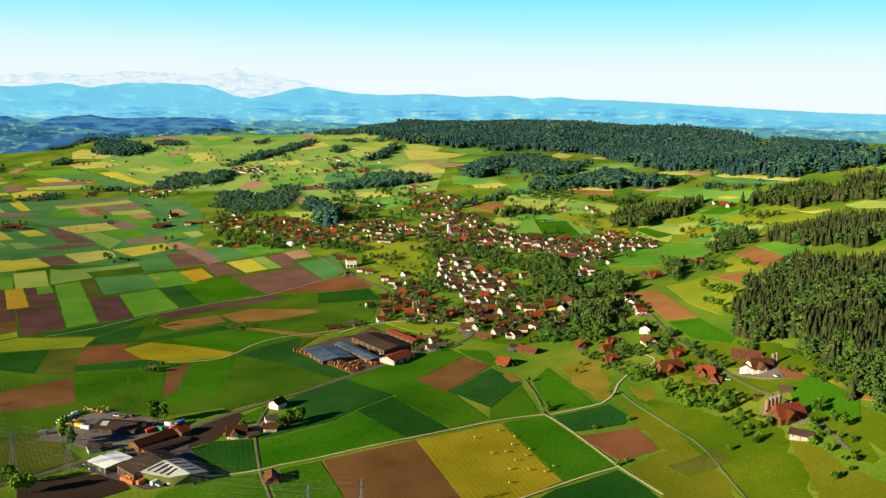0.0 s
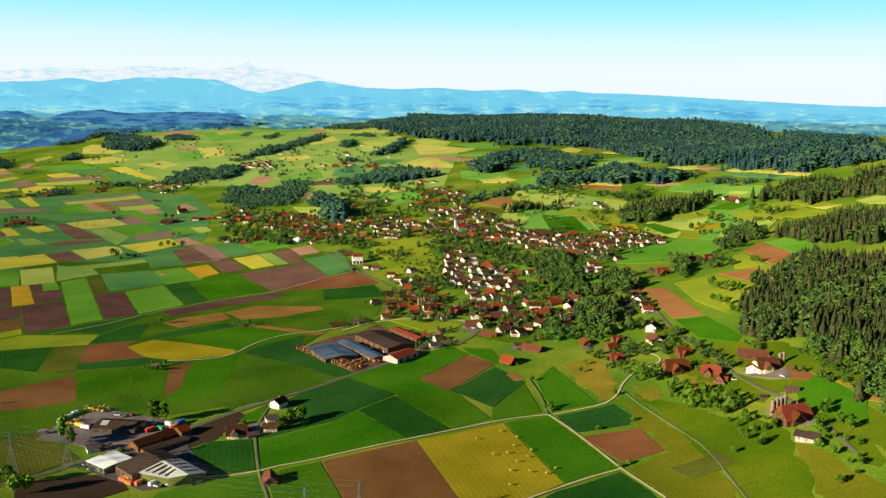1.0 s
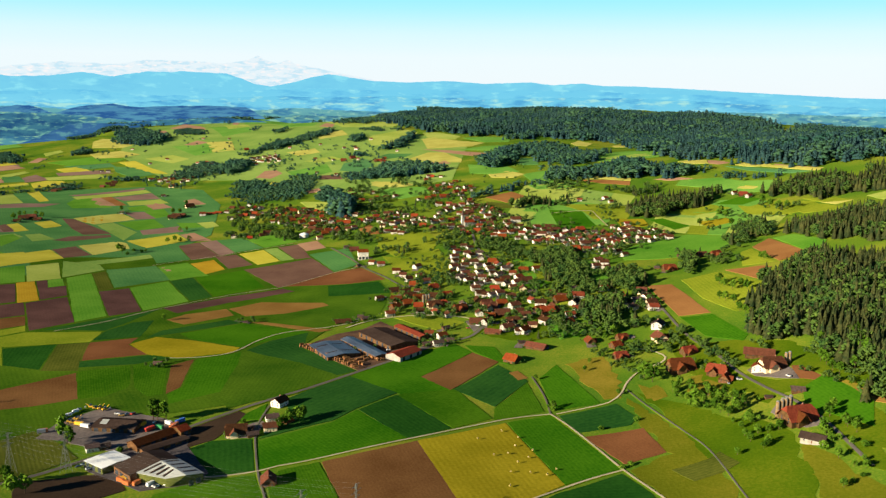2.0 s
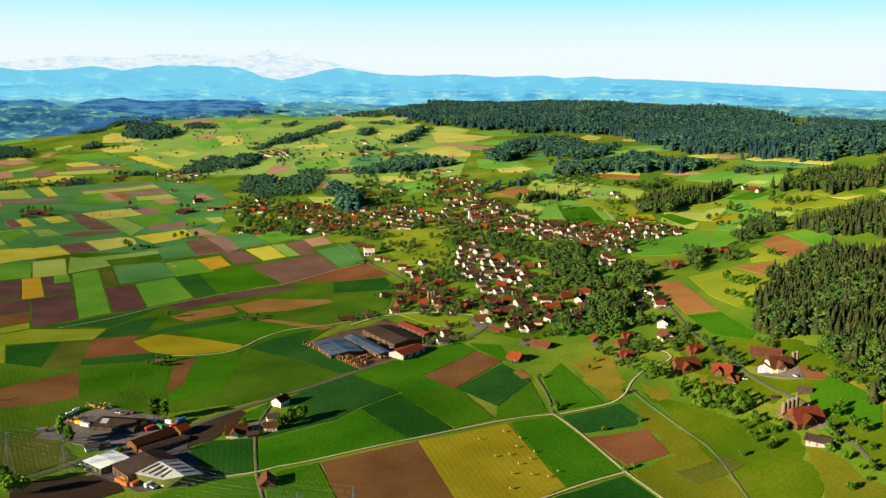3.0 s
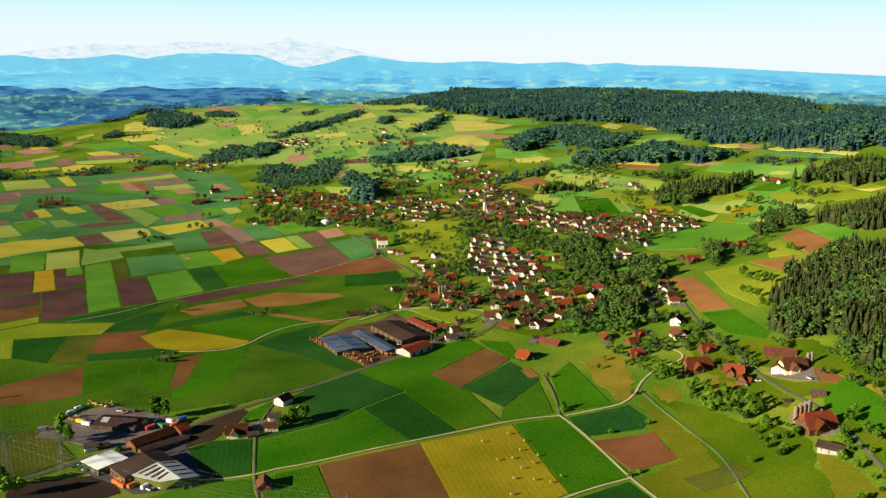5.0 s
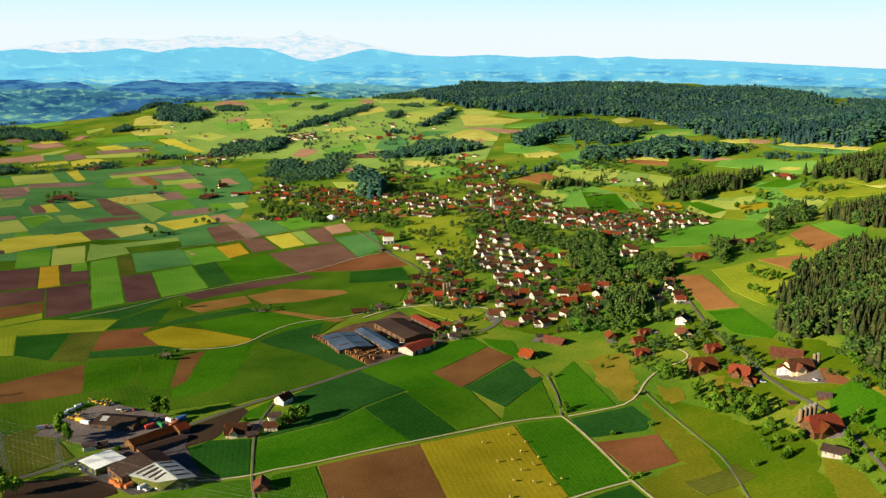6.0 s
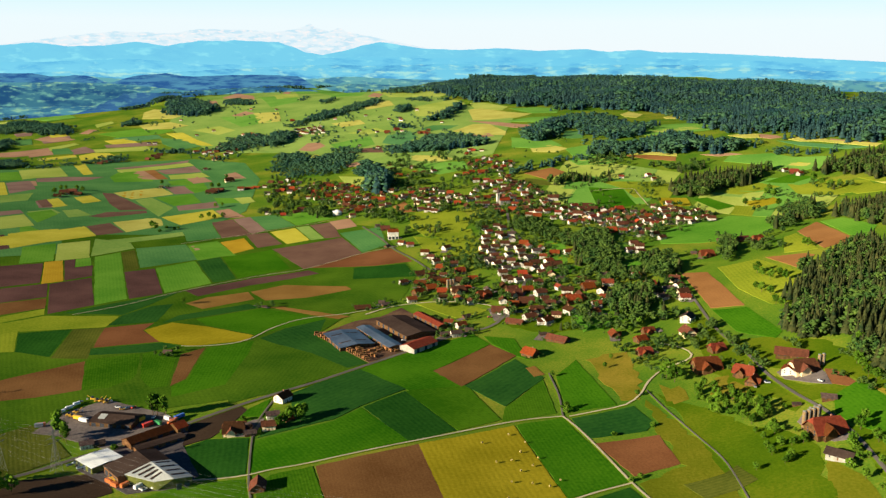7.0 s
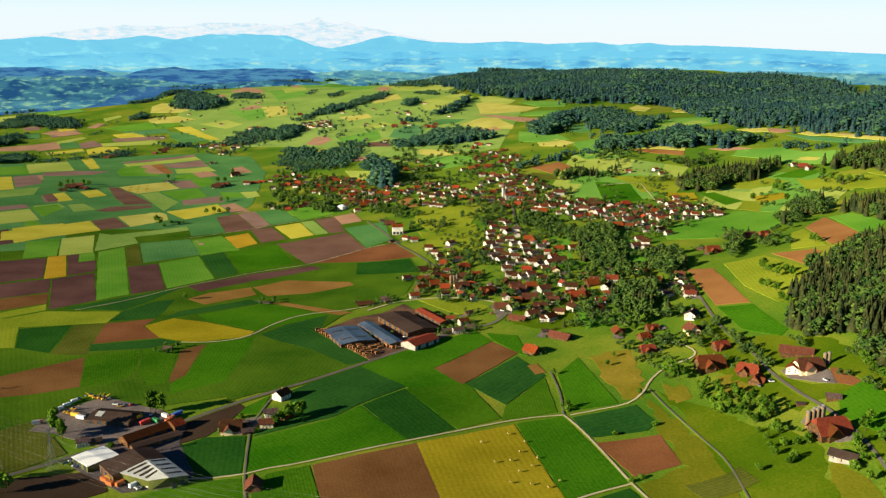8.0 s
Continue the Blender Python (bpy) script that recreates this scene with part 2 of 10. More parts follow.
# ---- the lie of the land ----
# rows of swells: distance, spread, first and last x, heights
SWELLS = [
    (546, 143.3, -303.2, 390.5, (44.6, -87.4, 30.4, 54.9, -58.4, -18.1, 51.7, 6.5)),
    (754, 177.5, -398.8, 519.5, (-27.3, 26.7, 16.5, -37.7, 22.4, 16.6, -82.7, 115.2)),
    (1014, 232.1, -518.4, 680.7, (-1.4, 29.1, -26.4, -32.9, 51.1, 9.6, -55.5, 121.8)),
    (1352, 313.9, -673.9, 890.2, (38.0, -35.9, -34.5, 52.9, 19.5, -79.7, -22.8, 112.3)),
    (1820, 423.2, -889.2, 1180.4, (48.2, -29.1, -42.5, 29.5, 51.4, -1.6, 8.8, 100.4)),
    (2470, 573.3, -1188.2, 1583.4, (5.2, -54.2, -28.3, 63.3, 32.5, -64.0, -21.4, 90.4)),
    (3315, 764.4, -1576.9, 2107.3, (-52.3, 65.5, 45.8, -18.2, 14.2, 61.5, 36.4, 6.2)),
    (4355, 955.5, -2055.3, 2752.1, (34.3, -12.6, -9.4, 46.9, 65.3, 5.5, -14.4, 58.9)),
]


def height(x, y):
    """Height of the ground at places x, y in metres."""
    x, y = np.asarray(x, float), np.asarray(y, float)
    z = np.zeros(np.broadcast(x, y).shape)
    for cy, s, x0, x1, hs in SWELLS:
        for k, h in enumerate(hs):
            cx = x0 + (x1 - x0) * k / (len(hs) - 1)
            z = z + h * np.exp(-((x - cx) ** 2 / (s * 1.15) ** 2 + (y - cy) ** 2 / s ** 2) / 2)
    r = np.hypot(x, y)
    u = np.clip((r - 4500) / 460, 0, 1)
    v = np.clip((r - 2950) / 420, 0, 1) * np.clip((x - 1130) / 260, 0, 1)
    w = np.clip((r - 3800) / 750, 0, 1)
    b = np.degrees(np.arctan2(x, np.maximum(y, 1)))
    e = np.clip((r - 3500) / 900, 0, 1)
    q = np.clip((-b - 18.8) / 6.0, 0, 1) * (y > 0)
    return z + 60 * u * u * (3 - 2 * u) - 55 * v * v * (3 - 2 * v) - 300 * w * w * (3 - 2 * w) * q * q * (3 - 2 * q) - 48 * e * e * (3 - 2 * e) * np.exp(-((b + 6.2) / 2.6) ** 2)


def mesh_object(name, verts, faces, material, parent=None, label="", category="", group="", kind="", uv=None, smooth=False):
    me = bpy.data.meshes.new(name)
    me.from_pydata([tuple(v) for v in verts], [], [tuple(q) for q in faces])
    for m in material if isinstance(material, (list, tuple)) else (material,):
        me.materials.append(m)
    if uv is not None:
        layer = me.uv_layers.new(name="UVMap")
        idx = np.empty(len(me.loops), np.int32)
        me.loops.foreach_get("vertex_index", idx)
        layer.data.foreach_set("uv", np.asarray(uv, np.float32)[idx].ravel())
    if smooth:
        me.polygons.foreach_set("use_smooth", np.ones(len(me.polygons), bool))
    me.update()
    ob = new(name, me)
    ob.parent = parent
    return tagged(ob, label, category, group, kind)


def sheet(a, b):
    """Faces of a grid of a by b points."""
    i = np.arange(a * b).reshape(a, b)
    return np.stack([i[:-1, :-1], i[:-1, 1:], i[1:, 1:], i[1:, :-1]], -1).reshape(-1, 4)


# ground: rings about the middle, fine ahead and coarse behind
rings = np.concatenate([[1.0, 60, 130, 200, 240, 270], 340 * 1.0125 ** np.arange(0, 217)])
angles = np.radians(np.concatenate([np.arange(-40, 42, 0.45), np.arange(44, 320, 4), [320]]))
ga, gr = np.meshgrid(angles, np.minimum(rings, 4960))
gx, gy = np.sin(ga) * gr, np.cos(ga) * gr
mesh_object("ground", np.stack([gx, gy, height(gx, gy)], -1).reshape(-1, 3), sheet(*gx.shape)[:, ::-1], M_GROUND,
            label="rolling green meadow ground reaching to the horizon", category="ground", kind="structure", smooth=True)


def far_range(name, label, distance, base, profile, material, rough, seed, steps=900):
    """A distant range: profile is bearing and elevation of its crest, as seen from the middle at 260 m."""
    bearings = np.linspace(profile[0][0], profile[-1][0], steps)
    crest = np.interp(bearings, [p[0] for p in profile], [p[1] for p in profile])
    top = 260 + distance * np.tan(np.radians(crest))
    rowsn = 8
    verts, uv = [], []
    for j in range(rowsn):
        u = j / (rowsn - 1)
        for k, b in enumerate(bearings):
            a = radians(b)
            wig = noise.fractal((b * 2.2 + seed, 3.3, seed), 0.75, 2.0, 6)
            d = distance - 8 * (1 - u)
            verts.append((math.sin(a) * d, math.cos(a) * d, base + (top[k] + rough * wig - base) * u))
            uv.append((b / 84, (verts[-1][2] - base) / 190))
    return mesh_object(name, verts, sheet(rowsn, steps)[:, ::-1], material, label=label, category="mountains", kind="structure", uv=uv, smooth=True)


# evening light and blue shade on the snow are put into pale and dark tones
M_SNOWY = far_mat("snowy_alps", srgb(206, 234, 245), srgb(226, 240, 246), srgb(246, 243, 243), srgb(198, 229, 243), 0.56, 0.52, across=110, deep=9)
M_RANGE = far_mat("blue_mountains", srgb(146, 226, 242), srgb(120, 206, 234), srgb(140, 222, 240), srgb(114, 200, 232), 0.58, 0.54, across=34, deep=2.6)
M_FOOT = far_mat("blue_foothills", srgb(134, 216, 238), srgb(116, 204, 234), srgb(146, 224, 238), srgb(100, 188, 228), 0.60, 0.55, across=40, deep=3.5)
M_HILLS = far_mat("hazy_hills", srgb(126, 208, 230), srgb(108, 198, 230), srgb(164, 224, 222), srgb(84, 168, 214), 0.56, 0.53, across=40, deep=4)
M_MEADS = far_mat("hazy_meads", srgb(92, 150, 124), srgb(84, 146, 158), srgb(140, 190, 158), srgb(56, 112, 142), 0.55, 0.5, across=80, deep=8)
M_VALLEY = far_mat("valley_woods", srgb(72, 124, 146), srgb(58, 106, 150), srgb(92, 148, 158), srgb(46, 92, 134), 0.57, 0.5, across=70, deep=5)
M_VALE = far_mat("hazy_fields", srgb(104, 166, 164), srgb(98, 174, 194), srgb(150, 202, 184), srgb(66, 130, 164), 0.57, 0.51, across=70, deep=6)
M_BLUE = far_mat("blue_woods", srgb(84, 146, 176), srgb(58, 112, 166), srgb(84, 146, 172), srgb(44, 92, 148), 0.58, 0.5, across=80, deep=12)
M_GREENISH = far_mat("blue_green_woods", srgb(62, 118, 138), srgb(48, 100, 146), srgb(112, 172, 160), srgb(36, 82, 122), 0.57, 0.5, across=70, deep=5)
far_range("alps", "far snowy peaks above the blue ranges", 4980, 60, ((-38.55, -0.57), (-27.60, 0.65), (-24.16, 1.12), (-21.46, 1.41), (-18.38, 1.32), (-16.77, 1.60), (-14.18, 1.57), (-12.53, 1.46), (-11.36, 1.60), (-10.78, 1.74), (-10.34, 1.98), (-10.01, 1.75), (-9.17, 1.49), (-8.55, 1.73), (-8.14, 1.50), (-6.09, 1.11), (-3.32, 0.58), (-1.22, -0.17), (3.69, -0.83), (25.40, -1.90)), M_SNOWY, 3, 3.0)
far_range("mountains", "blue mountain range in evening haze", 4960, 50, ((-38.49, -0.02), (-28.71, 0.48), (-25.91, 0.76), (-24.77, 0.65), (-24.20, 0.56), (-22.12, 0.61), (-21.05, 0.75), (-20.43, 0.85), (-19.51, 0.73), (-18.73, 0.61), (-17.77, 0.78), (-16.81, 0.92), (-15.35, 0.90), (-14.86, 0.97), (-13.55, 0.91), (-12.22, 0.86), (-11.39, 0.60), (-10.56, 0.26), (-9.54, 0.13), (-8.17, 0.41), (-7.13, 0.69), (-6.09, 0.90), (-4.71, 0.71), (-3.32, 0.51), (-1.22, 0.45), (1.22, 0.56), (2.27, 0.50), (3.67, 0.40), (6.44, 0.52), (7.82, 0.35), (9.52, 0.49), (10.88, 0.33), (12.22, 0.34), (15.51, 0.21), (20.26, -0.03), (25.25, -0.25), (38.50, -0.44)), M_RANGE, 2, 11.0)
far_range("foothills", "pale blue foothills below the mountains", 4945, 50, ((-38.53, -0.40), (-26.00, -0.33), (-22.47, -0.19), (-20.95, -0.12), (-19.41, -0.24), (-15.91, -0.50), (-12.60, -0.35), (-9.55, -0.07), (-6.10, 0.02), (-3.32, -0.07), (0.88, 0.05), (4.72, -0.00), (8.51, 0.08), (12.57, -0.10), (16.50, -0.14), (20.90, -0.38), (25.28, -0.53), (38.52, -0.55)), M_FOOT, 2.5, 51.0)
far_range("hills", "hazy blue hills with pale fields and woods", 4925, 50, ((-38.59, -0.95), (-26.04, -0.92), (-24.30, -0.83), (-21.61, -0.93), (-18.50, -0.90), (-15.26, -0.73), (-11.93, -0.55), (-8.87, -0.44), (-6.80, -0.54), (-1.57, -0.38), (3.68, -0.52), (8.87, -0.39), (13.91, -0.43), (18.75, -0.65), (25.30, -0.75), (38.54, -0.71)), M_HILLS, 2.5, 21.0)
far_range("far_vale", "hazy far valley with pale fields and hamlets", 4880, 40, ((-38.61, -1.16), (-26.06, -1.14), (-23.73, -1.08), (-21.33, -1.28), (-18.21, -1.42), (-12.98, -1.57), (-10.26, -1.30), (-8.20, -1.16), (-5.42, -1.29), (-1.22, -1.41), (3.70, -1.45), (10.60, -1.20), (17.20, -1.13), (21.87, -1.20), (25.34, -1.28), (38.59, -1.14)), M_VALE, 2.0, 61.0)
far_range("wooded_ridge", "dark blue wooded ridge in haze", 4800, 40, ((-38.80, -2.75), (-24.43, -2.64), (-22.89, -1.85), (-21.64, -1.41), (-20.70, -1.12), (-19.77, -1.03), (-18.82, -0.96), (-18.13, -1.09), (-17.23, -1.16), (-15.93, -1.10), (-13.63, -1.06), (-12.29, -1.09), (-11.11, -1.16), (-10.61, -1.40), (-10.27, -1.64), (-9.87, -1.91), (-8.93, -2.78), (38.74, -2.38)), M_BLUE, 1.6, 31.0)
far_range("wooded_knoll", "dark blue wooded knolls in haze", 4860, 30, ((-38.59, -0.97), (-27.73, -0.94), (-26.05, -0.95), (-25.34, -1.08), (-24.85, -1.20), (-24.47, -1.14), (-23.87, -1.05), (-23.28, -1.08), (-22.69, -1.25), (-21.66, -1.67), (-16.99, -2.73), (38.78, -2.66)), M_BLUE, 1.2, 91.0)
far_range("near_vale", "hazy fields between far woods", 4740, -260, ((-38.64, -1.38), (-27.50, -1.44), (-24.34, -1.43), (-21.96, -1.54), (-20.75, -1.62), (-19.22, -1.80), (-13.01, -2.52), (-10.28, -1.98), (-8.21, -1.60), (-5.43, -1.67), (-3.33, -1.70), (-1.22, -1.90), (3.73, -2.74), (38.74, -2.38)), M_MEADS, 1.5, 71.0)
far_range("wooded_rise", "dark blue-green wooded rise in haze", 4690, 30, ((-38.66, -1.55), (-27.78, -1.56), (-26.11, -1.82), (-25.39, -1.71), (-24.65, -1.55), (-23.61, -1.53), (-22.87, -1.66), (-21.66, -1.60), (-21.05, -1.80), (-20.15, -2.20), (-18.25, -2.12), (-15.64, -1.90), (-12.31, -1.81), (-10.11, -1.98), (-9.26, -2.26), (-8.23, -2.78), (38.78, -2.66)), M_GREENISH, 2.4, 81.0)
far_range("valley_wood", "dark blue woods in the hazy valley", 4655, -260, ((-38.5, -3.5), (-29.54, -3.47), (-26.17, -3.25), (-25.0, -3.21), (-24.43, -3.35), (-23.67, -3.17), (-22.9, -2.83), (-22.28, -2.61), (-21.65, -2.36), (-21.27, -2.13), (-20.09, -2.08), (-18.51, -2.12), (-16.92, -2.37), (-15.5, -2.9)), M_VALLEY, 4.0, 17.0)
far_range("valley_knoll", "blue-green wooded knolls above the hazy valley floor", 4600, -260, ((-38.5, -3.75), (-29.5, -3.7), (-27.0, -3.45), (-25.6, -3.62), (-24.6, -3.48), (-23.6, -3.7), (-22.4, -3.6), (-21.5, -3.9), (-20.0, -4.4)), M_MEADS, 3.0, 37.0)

# ---- fields ----
from mathutils import geometry

FIELDS = []


def inside(px, py, ring):
    """Which of the places lie within the ring of corners."""
    px, py = np.asarray(px), np.asarray(py)
    hit = np.zeros(px.shape, bool)
    for (x0, y0), (x1, y1) in zip(ring, ring[1:] + ring[:1]):
        if y0 != y1:
            hit ^= ((y0 > py) != (y1 > py)) & (px < (x1 - x0) * (py - y0) / (y1 - y0) + x0)
    return hit


def drape(name, ring, lift, material, wobble=0.5, **tags):
    """A patch over the ground with these corners, its edge uneven, its rim reaching down into the ground."""
    rng = random.Random(len(FIELDS) * 7 + 3)
    far = max(200.0, min(math.hypot(*p) for p in ring))
    step = max(5.0, far / 75)
    edge = []
    for (x0, y0), (x1, y1) in zip(ring, ring[1:] + ring[:1]):
        n = max(1, int(math.hypot(x1 - x0, y1 - y0) / step))
        for k in range(n):
            w = wobble if k or wobble > 1 else 0
            edge.append(Vector((x0 + (x1 - x0) * k / n + rng.uniform(-w, w), y0 + (y1 - y0) * k / n + rng.uniform(-w, w))))
    xs, ys = [p[0] for p in ring], [p[1] for p in ring]
    mx, my = np.meshgrid(np.arange(min(xs) + step / 2, max(xs), step), np.arange(min(ys) + step / 2, max(ys), step))
    ok = inside(mx, my, ring)
    inner = [Vector(p) for p in zip(mx[ok].tolist(), my[ok].tolist())]
    n = len(edge)
    vs, _, fs, *_ = geometry.delaunay_2d_cdt(edge + inner, [(k, (k + 1) % n) for k in range(n)], [], 1, 1e-3)
    vs = np.array([tuple(v) for v in vs])
    up = 0.1 + far * 0.00013 + (0.0 if wobble > 1 else lift * 0.02 + 0.04 + 0.0005 * len(FIELDS))
    z = height(vs[:, 0], vs[:, 1]) + up
    verts = [(x, y, h) for (x, y), h in zip(vs, z)]
    faces = [tuple(q) if (vs[q[1]] - vs[q[0]])[0] * (vs[q[2]] - vs[q[0]])[1] - (vs[q[1]] - vs[q[0]])[1] * (vs[q[2]] - vs[q[0]])[0] > 0 else tuple(q)[::-1] for q in fs]
    # rim
    count = {}
    for q in faces:
        for a, b in zip(q, q[1:] + q[:1]):
            count[(a, b)] = 1
    low = {}
    for a, b in list(count):
        if (b, a) not in count:
            for i in (a, b):
                if i not in low:
                    low[i] = len(verts)
                    verts.append((verts[i][0], verts[i][1], verts[i][2] - up - 0.6))
            faces.append((b, a, low[a], low[b]))
    # rows follow the longest side
    (ax, ay), (bx, by) = max(zip(ring, ring[1:] + ring[:1]), key=lambda s: math.hypot(s[1][0] - s[0][0], s[1][1] - s[0][1]))
    ln = math.hypot(bx - ax, by - ay)
    ex, ey = (bx - ax) / ln, (by - ay) / ln
    va = np.array(verts)
    uv = np.stack([va[:, 0] * ex + va[:, 1] * ey, -va[:, 0] * ey + va[:, 1] * ex], 1)
    ob = mesh_object(name, verts, faces, material, uv=uv, smooth=False, **tags)
    FIELDS.append(ob)
    return ob


def field(crop, *ring):
    material, label, lift = CROPS[crop]
    name = {"soil": "ploughed_field", "shade_soil": "ploughed_field", "dry": "pasture", "wild": "pasture", "verdant": "pasture", "red": "ploughed_field", "violet": "ploughed_field", "orange": "ploughed_field", "tan": "stubble_field",
            "clay": "ploughed_field", "mauve": "ploughed_field", "straw": "stubble_field",
            "meadow": "meadow", "lush": "meadow", "fresh": "meadow", "pasture": "meadow", "lime": "hay_meadow", "sunny": "hay_meadow"}.get(crop, "crop_field")
    return drape(name, list(ring), lift, material, 3.2 if crop in ("wild", "verdant", "dry") else 0.5, label=label, category="field", group="fields of the plain and hills", kind="structure")


def patchwork(seed, across, deep, crops, *corners):
    """Parcels side by side over a quarter of the plain or of a hillside: corners near left, far left, far right, near right."""
    rng = random.Random(seed)
    a, b, c, d = [Vector(p) for p in corners]

    def at(u, v):
        return (a.lerp(b, v)).lerp(d.lerp(c, v), u)

    bands = [0.0] + [(k + rng.uniform(-0.3, 0.3)) / deep for k in range(1, deep)] + [1.0]
    for v0, v1 in zip(bands, bands[1:]):
        n = max(1, across + rng.randint(-1, 1))
        cuts = [0.0] + [(k + rng.uniform(-0.32, 0.32)) / n for k in range(1, n)] + [1.0]
        for u0, u1 in zip(cuts, cuts[1:]):
            e = rng.uniform(-0.012, 0.012)
            field(rng.choice(crops), *[tuple(p) for p in (at(u0 + e, v0), at(u1 + e, v0), at(u1 - e, v1), at(u0 - e, v1))])


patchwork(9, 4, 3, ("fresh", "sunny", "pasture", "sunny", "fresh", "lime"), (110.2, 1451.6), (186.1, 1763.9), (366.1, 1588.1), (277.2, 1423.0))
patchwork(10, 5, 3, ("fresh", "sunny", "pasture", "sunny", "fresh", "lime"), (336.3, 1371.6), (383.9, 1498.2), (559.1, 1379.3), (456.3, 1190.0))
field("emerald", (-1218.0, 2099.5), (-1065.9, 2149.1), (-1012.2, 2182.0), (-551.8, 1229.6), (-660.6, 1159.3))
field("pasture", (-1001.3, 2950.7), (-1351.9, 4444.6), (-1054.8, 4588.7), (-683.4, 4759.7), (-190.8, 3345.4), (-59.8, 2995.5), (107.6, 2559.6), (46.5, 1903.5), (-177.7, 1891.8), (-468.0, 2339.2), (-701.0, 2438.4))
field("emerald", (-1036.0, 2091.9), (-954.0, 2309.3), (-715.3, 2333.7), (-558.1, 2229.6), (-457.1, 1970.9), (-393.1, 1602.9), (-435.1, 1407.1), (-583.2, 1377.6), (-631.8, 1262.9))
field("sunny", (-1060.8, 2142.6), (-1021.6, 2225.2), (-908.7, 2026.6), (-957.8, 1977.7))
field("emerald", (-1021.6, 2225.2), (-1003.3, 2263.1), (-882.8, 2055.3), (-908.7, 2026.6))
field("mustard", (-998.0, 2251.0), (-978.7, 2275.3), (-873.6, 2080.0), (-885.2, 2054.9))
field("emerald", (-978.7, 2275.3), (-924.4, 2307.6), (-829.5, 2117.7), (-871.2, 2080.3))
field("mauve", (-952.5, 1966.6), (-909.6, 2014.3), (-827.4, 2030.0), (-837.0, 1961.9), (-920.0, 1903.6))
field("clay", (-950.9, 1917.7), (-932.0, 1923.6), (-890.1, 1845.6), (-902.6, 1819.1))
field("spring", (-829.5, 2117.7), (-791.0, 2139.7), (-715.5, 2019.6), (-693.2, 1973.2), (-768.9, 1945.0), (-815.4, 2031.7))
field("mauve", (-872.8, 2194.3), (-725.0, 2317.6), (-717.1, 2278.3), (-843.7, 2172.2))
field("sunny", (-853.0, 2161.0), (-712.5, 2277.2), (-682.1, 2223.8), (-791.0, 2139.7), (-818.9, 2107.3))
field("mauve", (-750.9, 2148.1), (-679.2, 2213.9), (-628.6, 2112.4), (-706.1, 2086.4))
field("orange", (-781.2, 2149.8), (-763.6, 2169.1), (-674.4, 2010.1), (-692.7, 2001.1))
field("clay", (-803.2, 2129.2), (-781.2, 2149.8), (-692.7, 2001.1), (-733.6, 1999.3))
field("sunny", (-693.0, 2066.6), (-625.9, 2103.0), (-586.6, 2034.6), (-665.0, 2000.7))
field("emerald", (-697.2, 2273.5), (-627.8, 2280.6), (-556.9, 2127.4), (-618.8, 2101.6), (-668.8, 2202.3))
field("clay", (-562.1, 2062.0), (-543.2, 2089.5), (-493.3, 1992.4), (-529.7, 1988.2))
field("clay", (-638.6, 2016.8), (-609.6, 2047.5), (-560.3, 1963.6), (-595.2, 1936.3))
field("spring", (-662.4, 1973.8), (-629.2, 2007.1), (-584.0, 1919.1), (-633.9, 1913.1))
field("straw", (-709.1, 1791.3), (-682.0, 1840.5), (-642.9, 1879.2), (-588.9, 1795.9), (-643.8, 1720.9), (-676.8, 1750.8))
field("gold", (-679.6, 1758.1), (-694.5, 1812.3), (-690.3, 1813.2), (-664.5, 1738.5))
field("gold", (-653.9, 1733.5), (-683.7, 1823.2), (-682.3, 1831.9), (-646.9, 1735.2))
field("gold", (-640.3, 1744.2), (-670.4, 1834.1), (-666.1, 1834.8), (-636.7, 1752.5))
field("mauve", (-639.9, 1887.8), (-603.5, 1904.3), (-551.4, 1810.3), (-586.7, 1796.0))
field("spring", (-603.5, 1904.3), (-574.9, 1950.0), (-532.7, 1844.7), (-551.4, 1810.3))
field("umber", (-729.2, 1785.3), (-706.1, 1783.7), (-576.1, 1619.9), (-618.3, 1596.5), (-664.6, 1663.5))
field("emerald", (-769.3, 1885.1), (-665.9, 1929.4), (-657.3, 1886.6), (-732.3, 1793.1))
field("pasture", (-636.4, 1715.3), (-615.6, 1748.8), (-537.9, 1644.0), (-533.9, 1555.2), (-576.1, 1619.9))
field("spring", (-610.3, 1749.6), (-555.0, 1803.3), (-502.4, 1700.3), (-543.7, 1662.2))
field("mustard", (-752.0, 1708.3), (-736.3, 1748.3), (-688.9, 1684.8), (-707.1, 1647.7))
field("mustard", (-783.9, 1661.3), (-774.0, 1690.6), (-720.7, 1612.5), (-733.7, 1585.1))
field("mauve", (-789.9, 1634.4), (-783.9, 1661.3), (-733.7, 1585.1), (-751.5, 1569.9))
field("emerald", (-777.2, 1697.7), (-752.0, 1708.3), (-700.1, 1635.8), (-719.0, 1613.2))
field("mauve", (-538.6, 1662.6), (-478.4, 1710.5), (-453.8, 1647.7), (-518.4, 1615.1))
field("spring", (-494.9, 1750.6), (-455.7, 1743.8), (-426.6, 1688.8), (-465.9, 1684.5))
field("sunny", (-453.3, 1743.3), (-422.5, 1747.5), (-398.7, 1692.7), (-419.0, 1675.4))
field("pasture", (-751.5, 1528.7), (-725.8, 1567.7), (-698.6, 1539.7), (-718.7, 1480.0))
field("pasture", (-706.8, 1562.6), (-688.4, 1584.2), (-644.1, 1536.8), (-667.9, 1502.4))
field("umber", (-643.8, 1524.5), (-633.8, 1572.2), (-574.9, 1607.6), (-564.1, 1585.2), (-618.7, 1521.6))
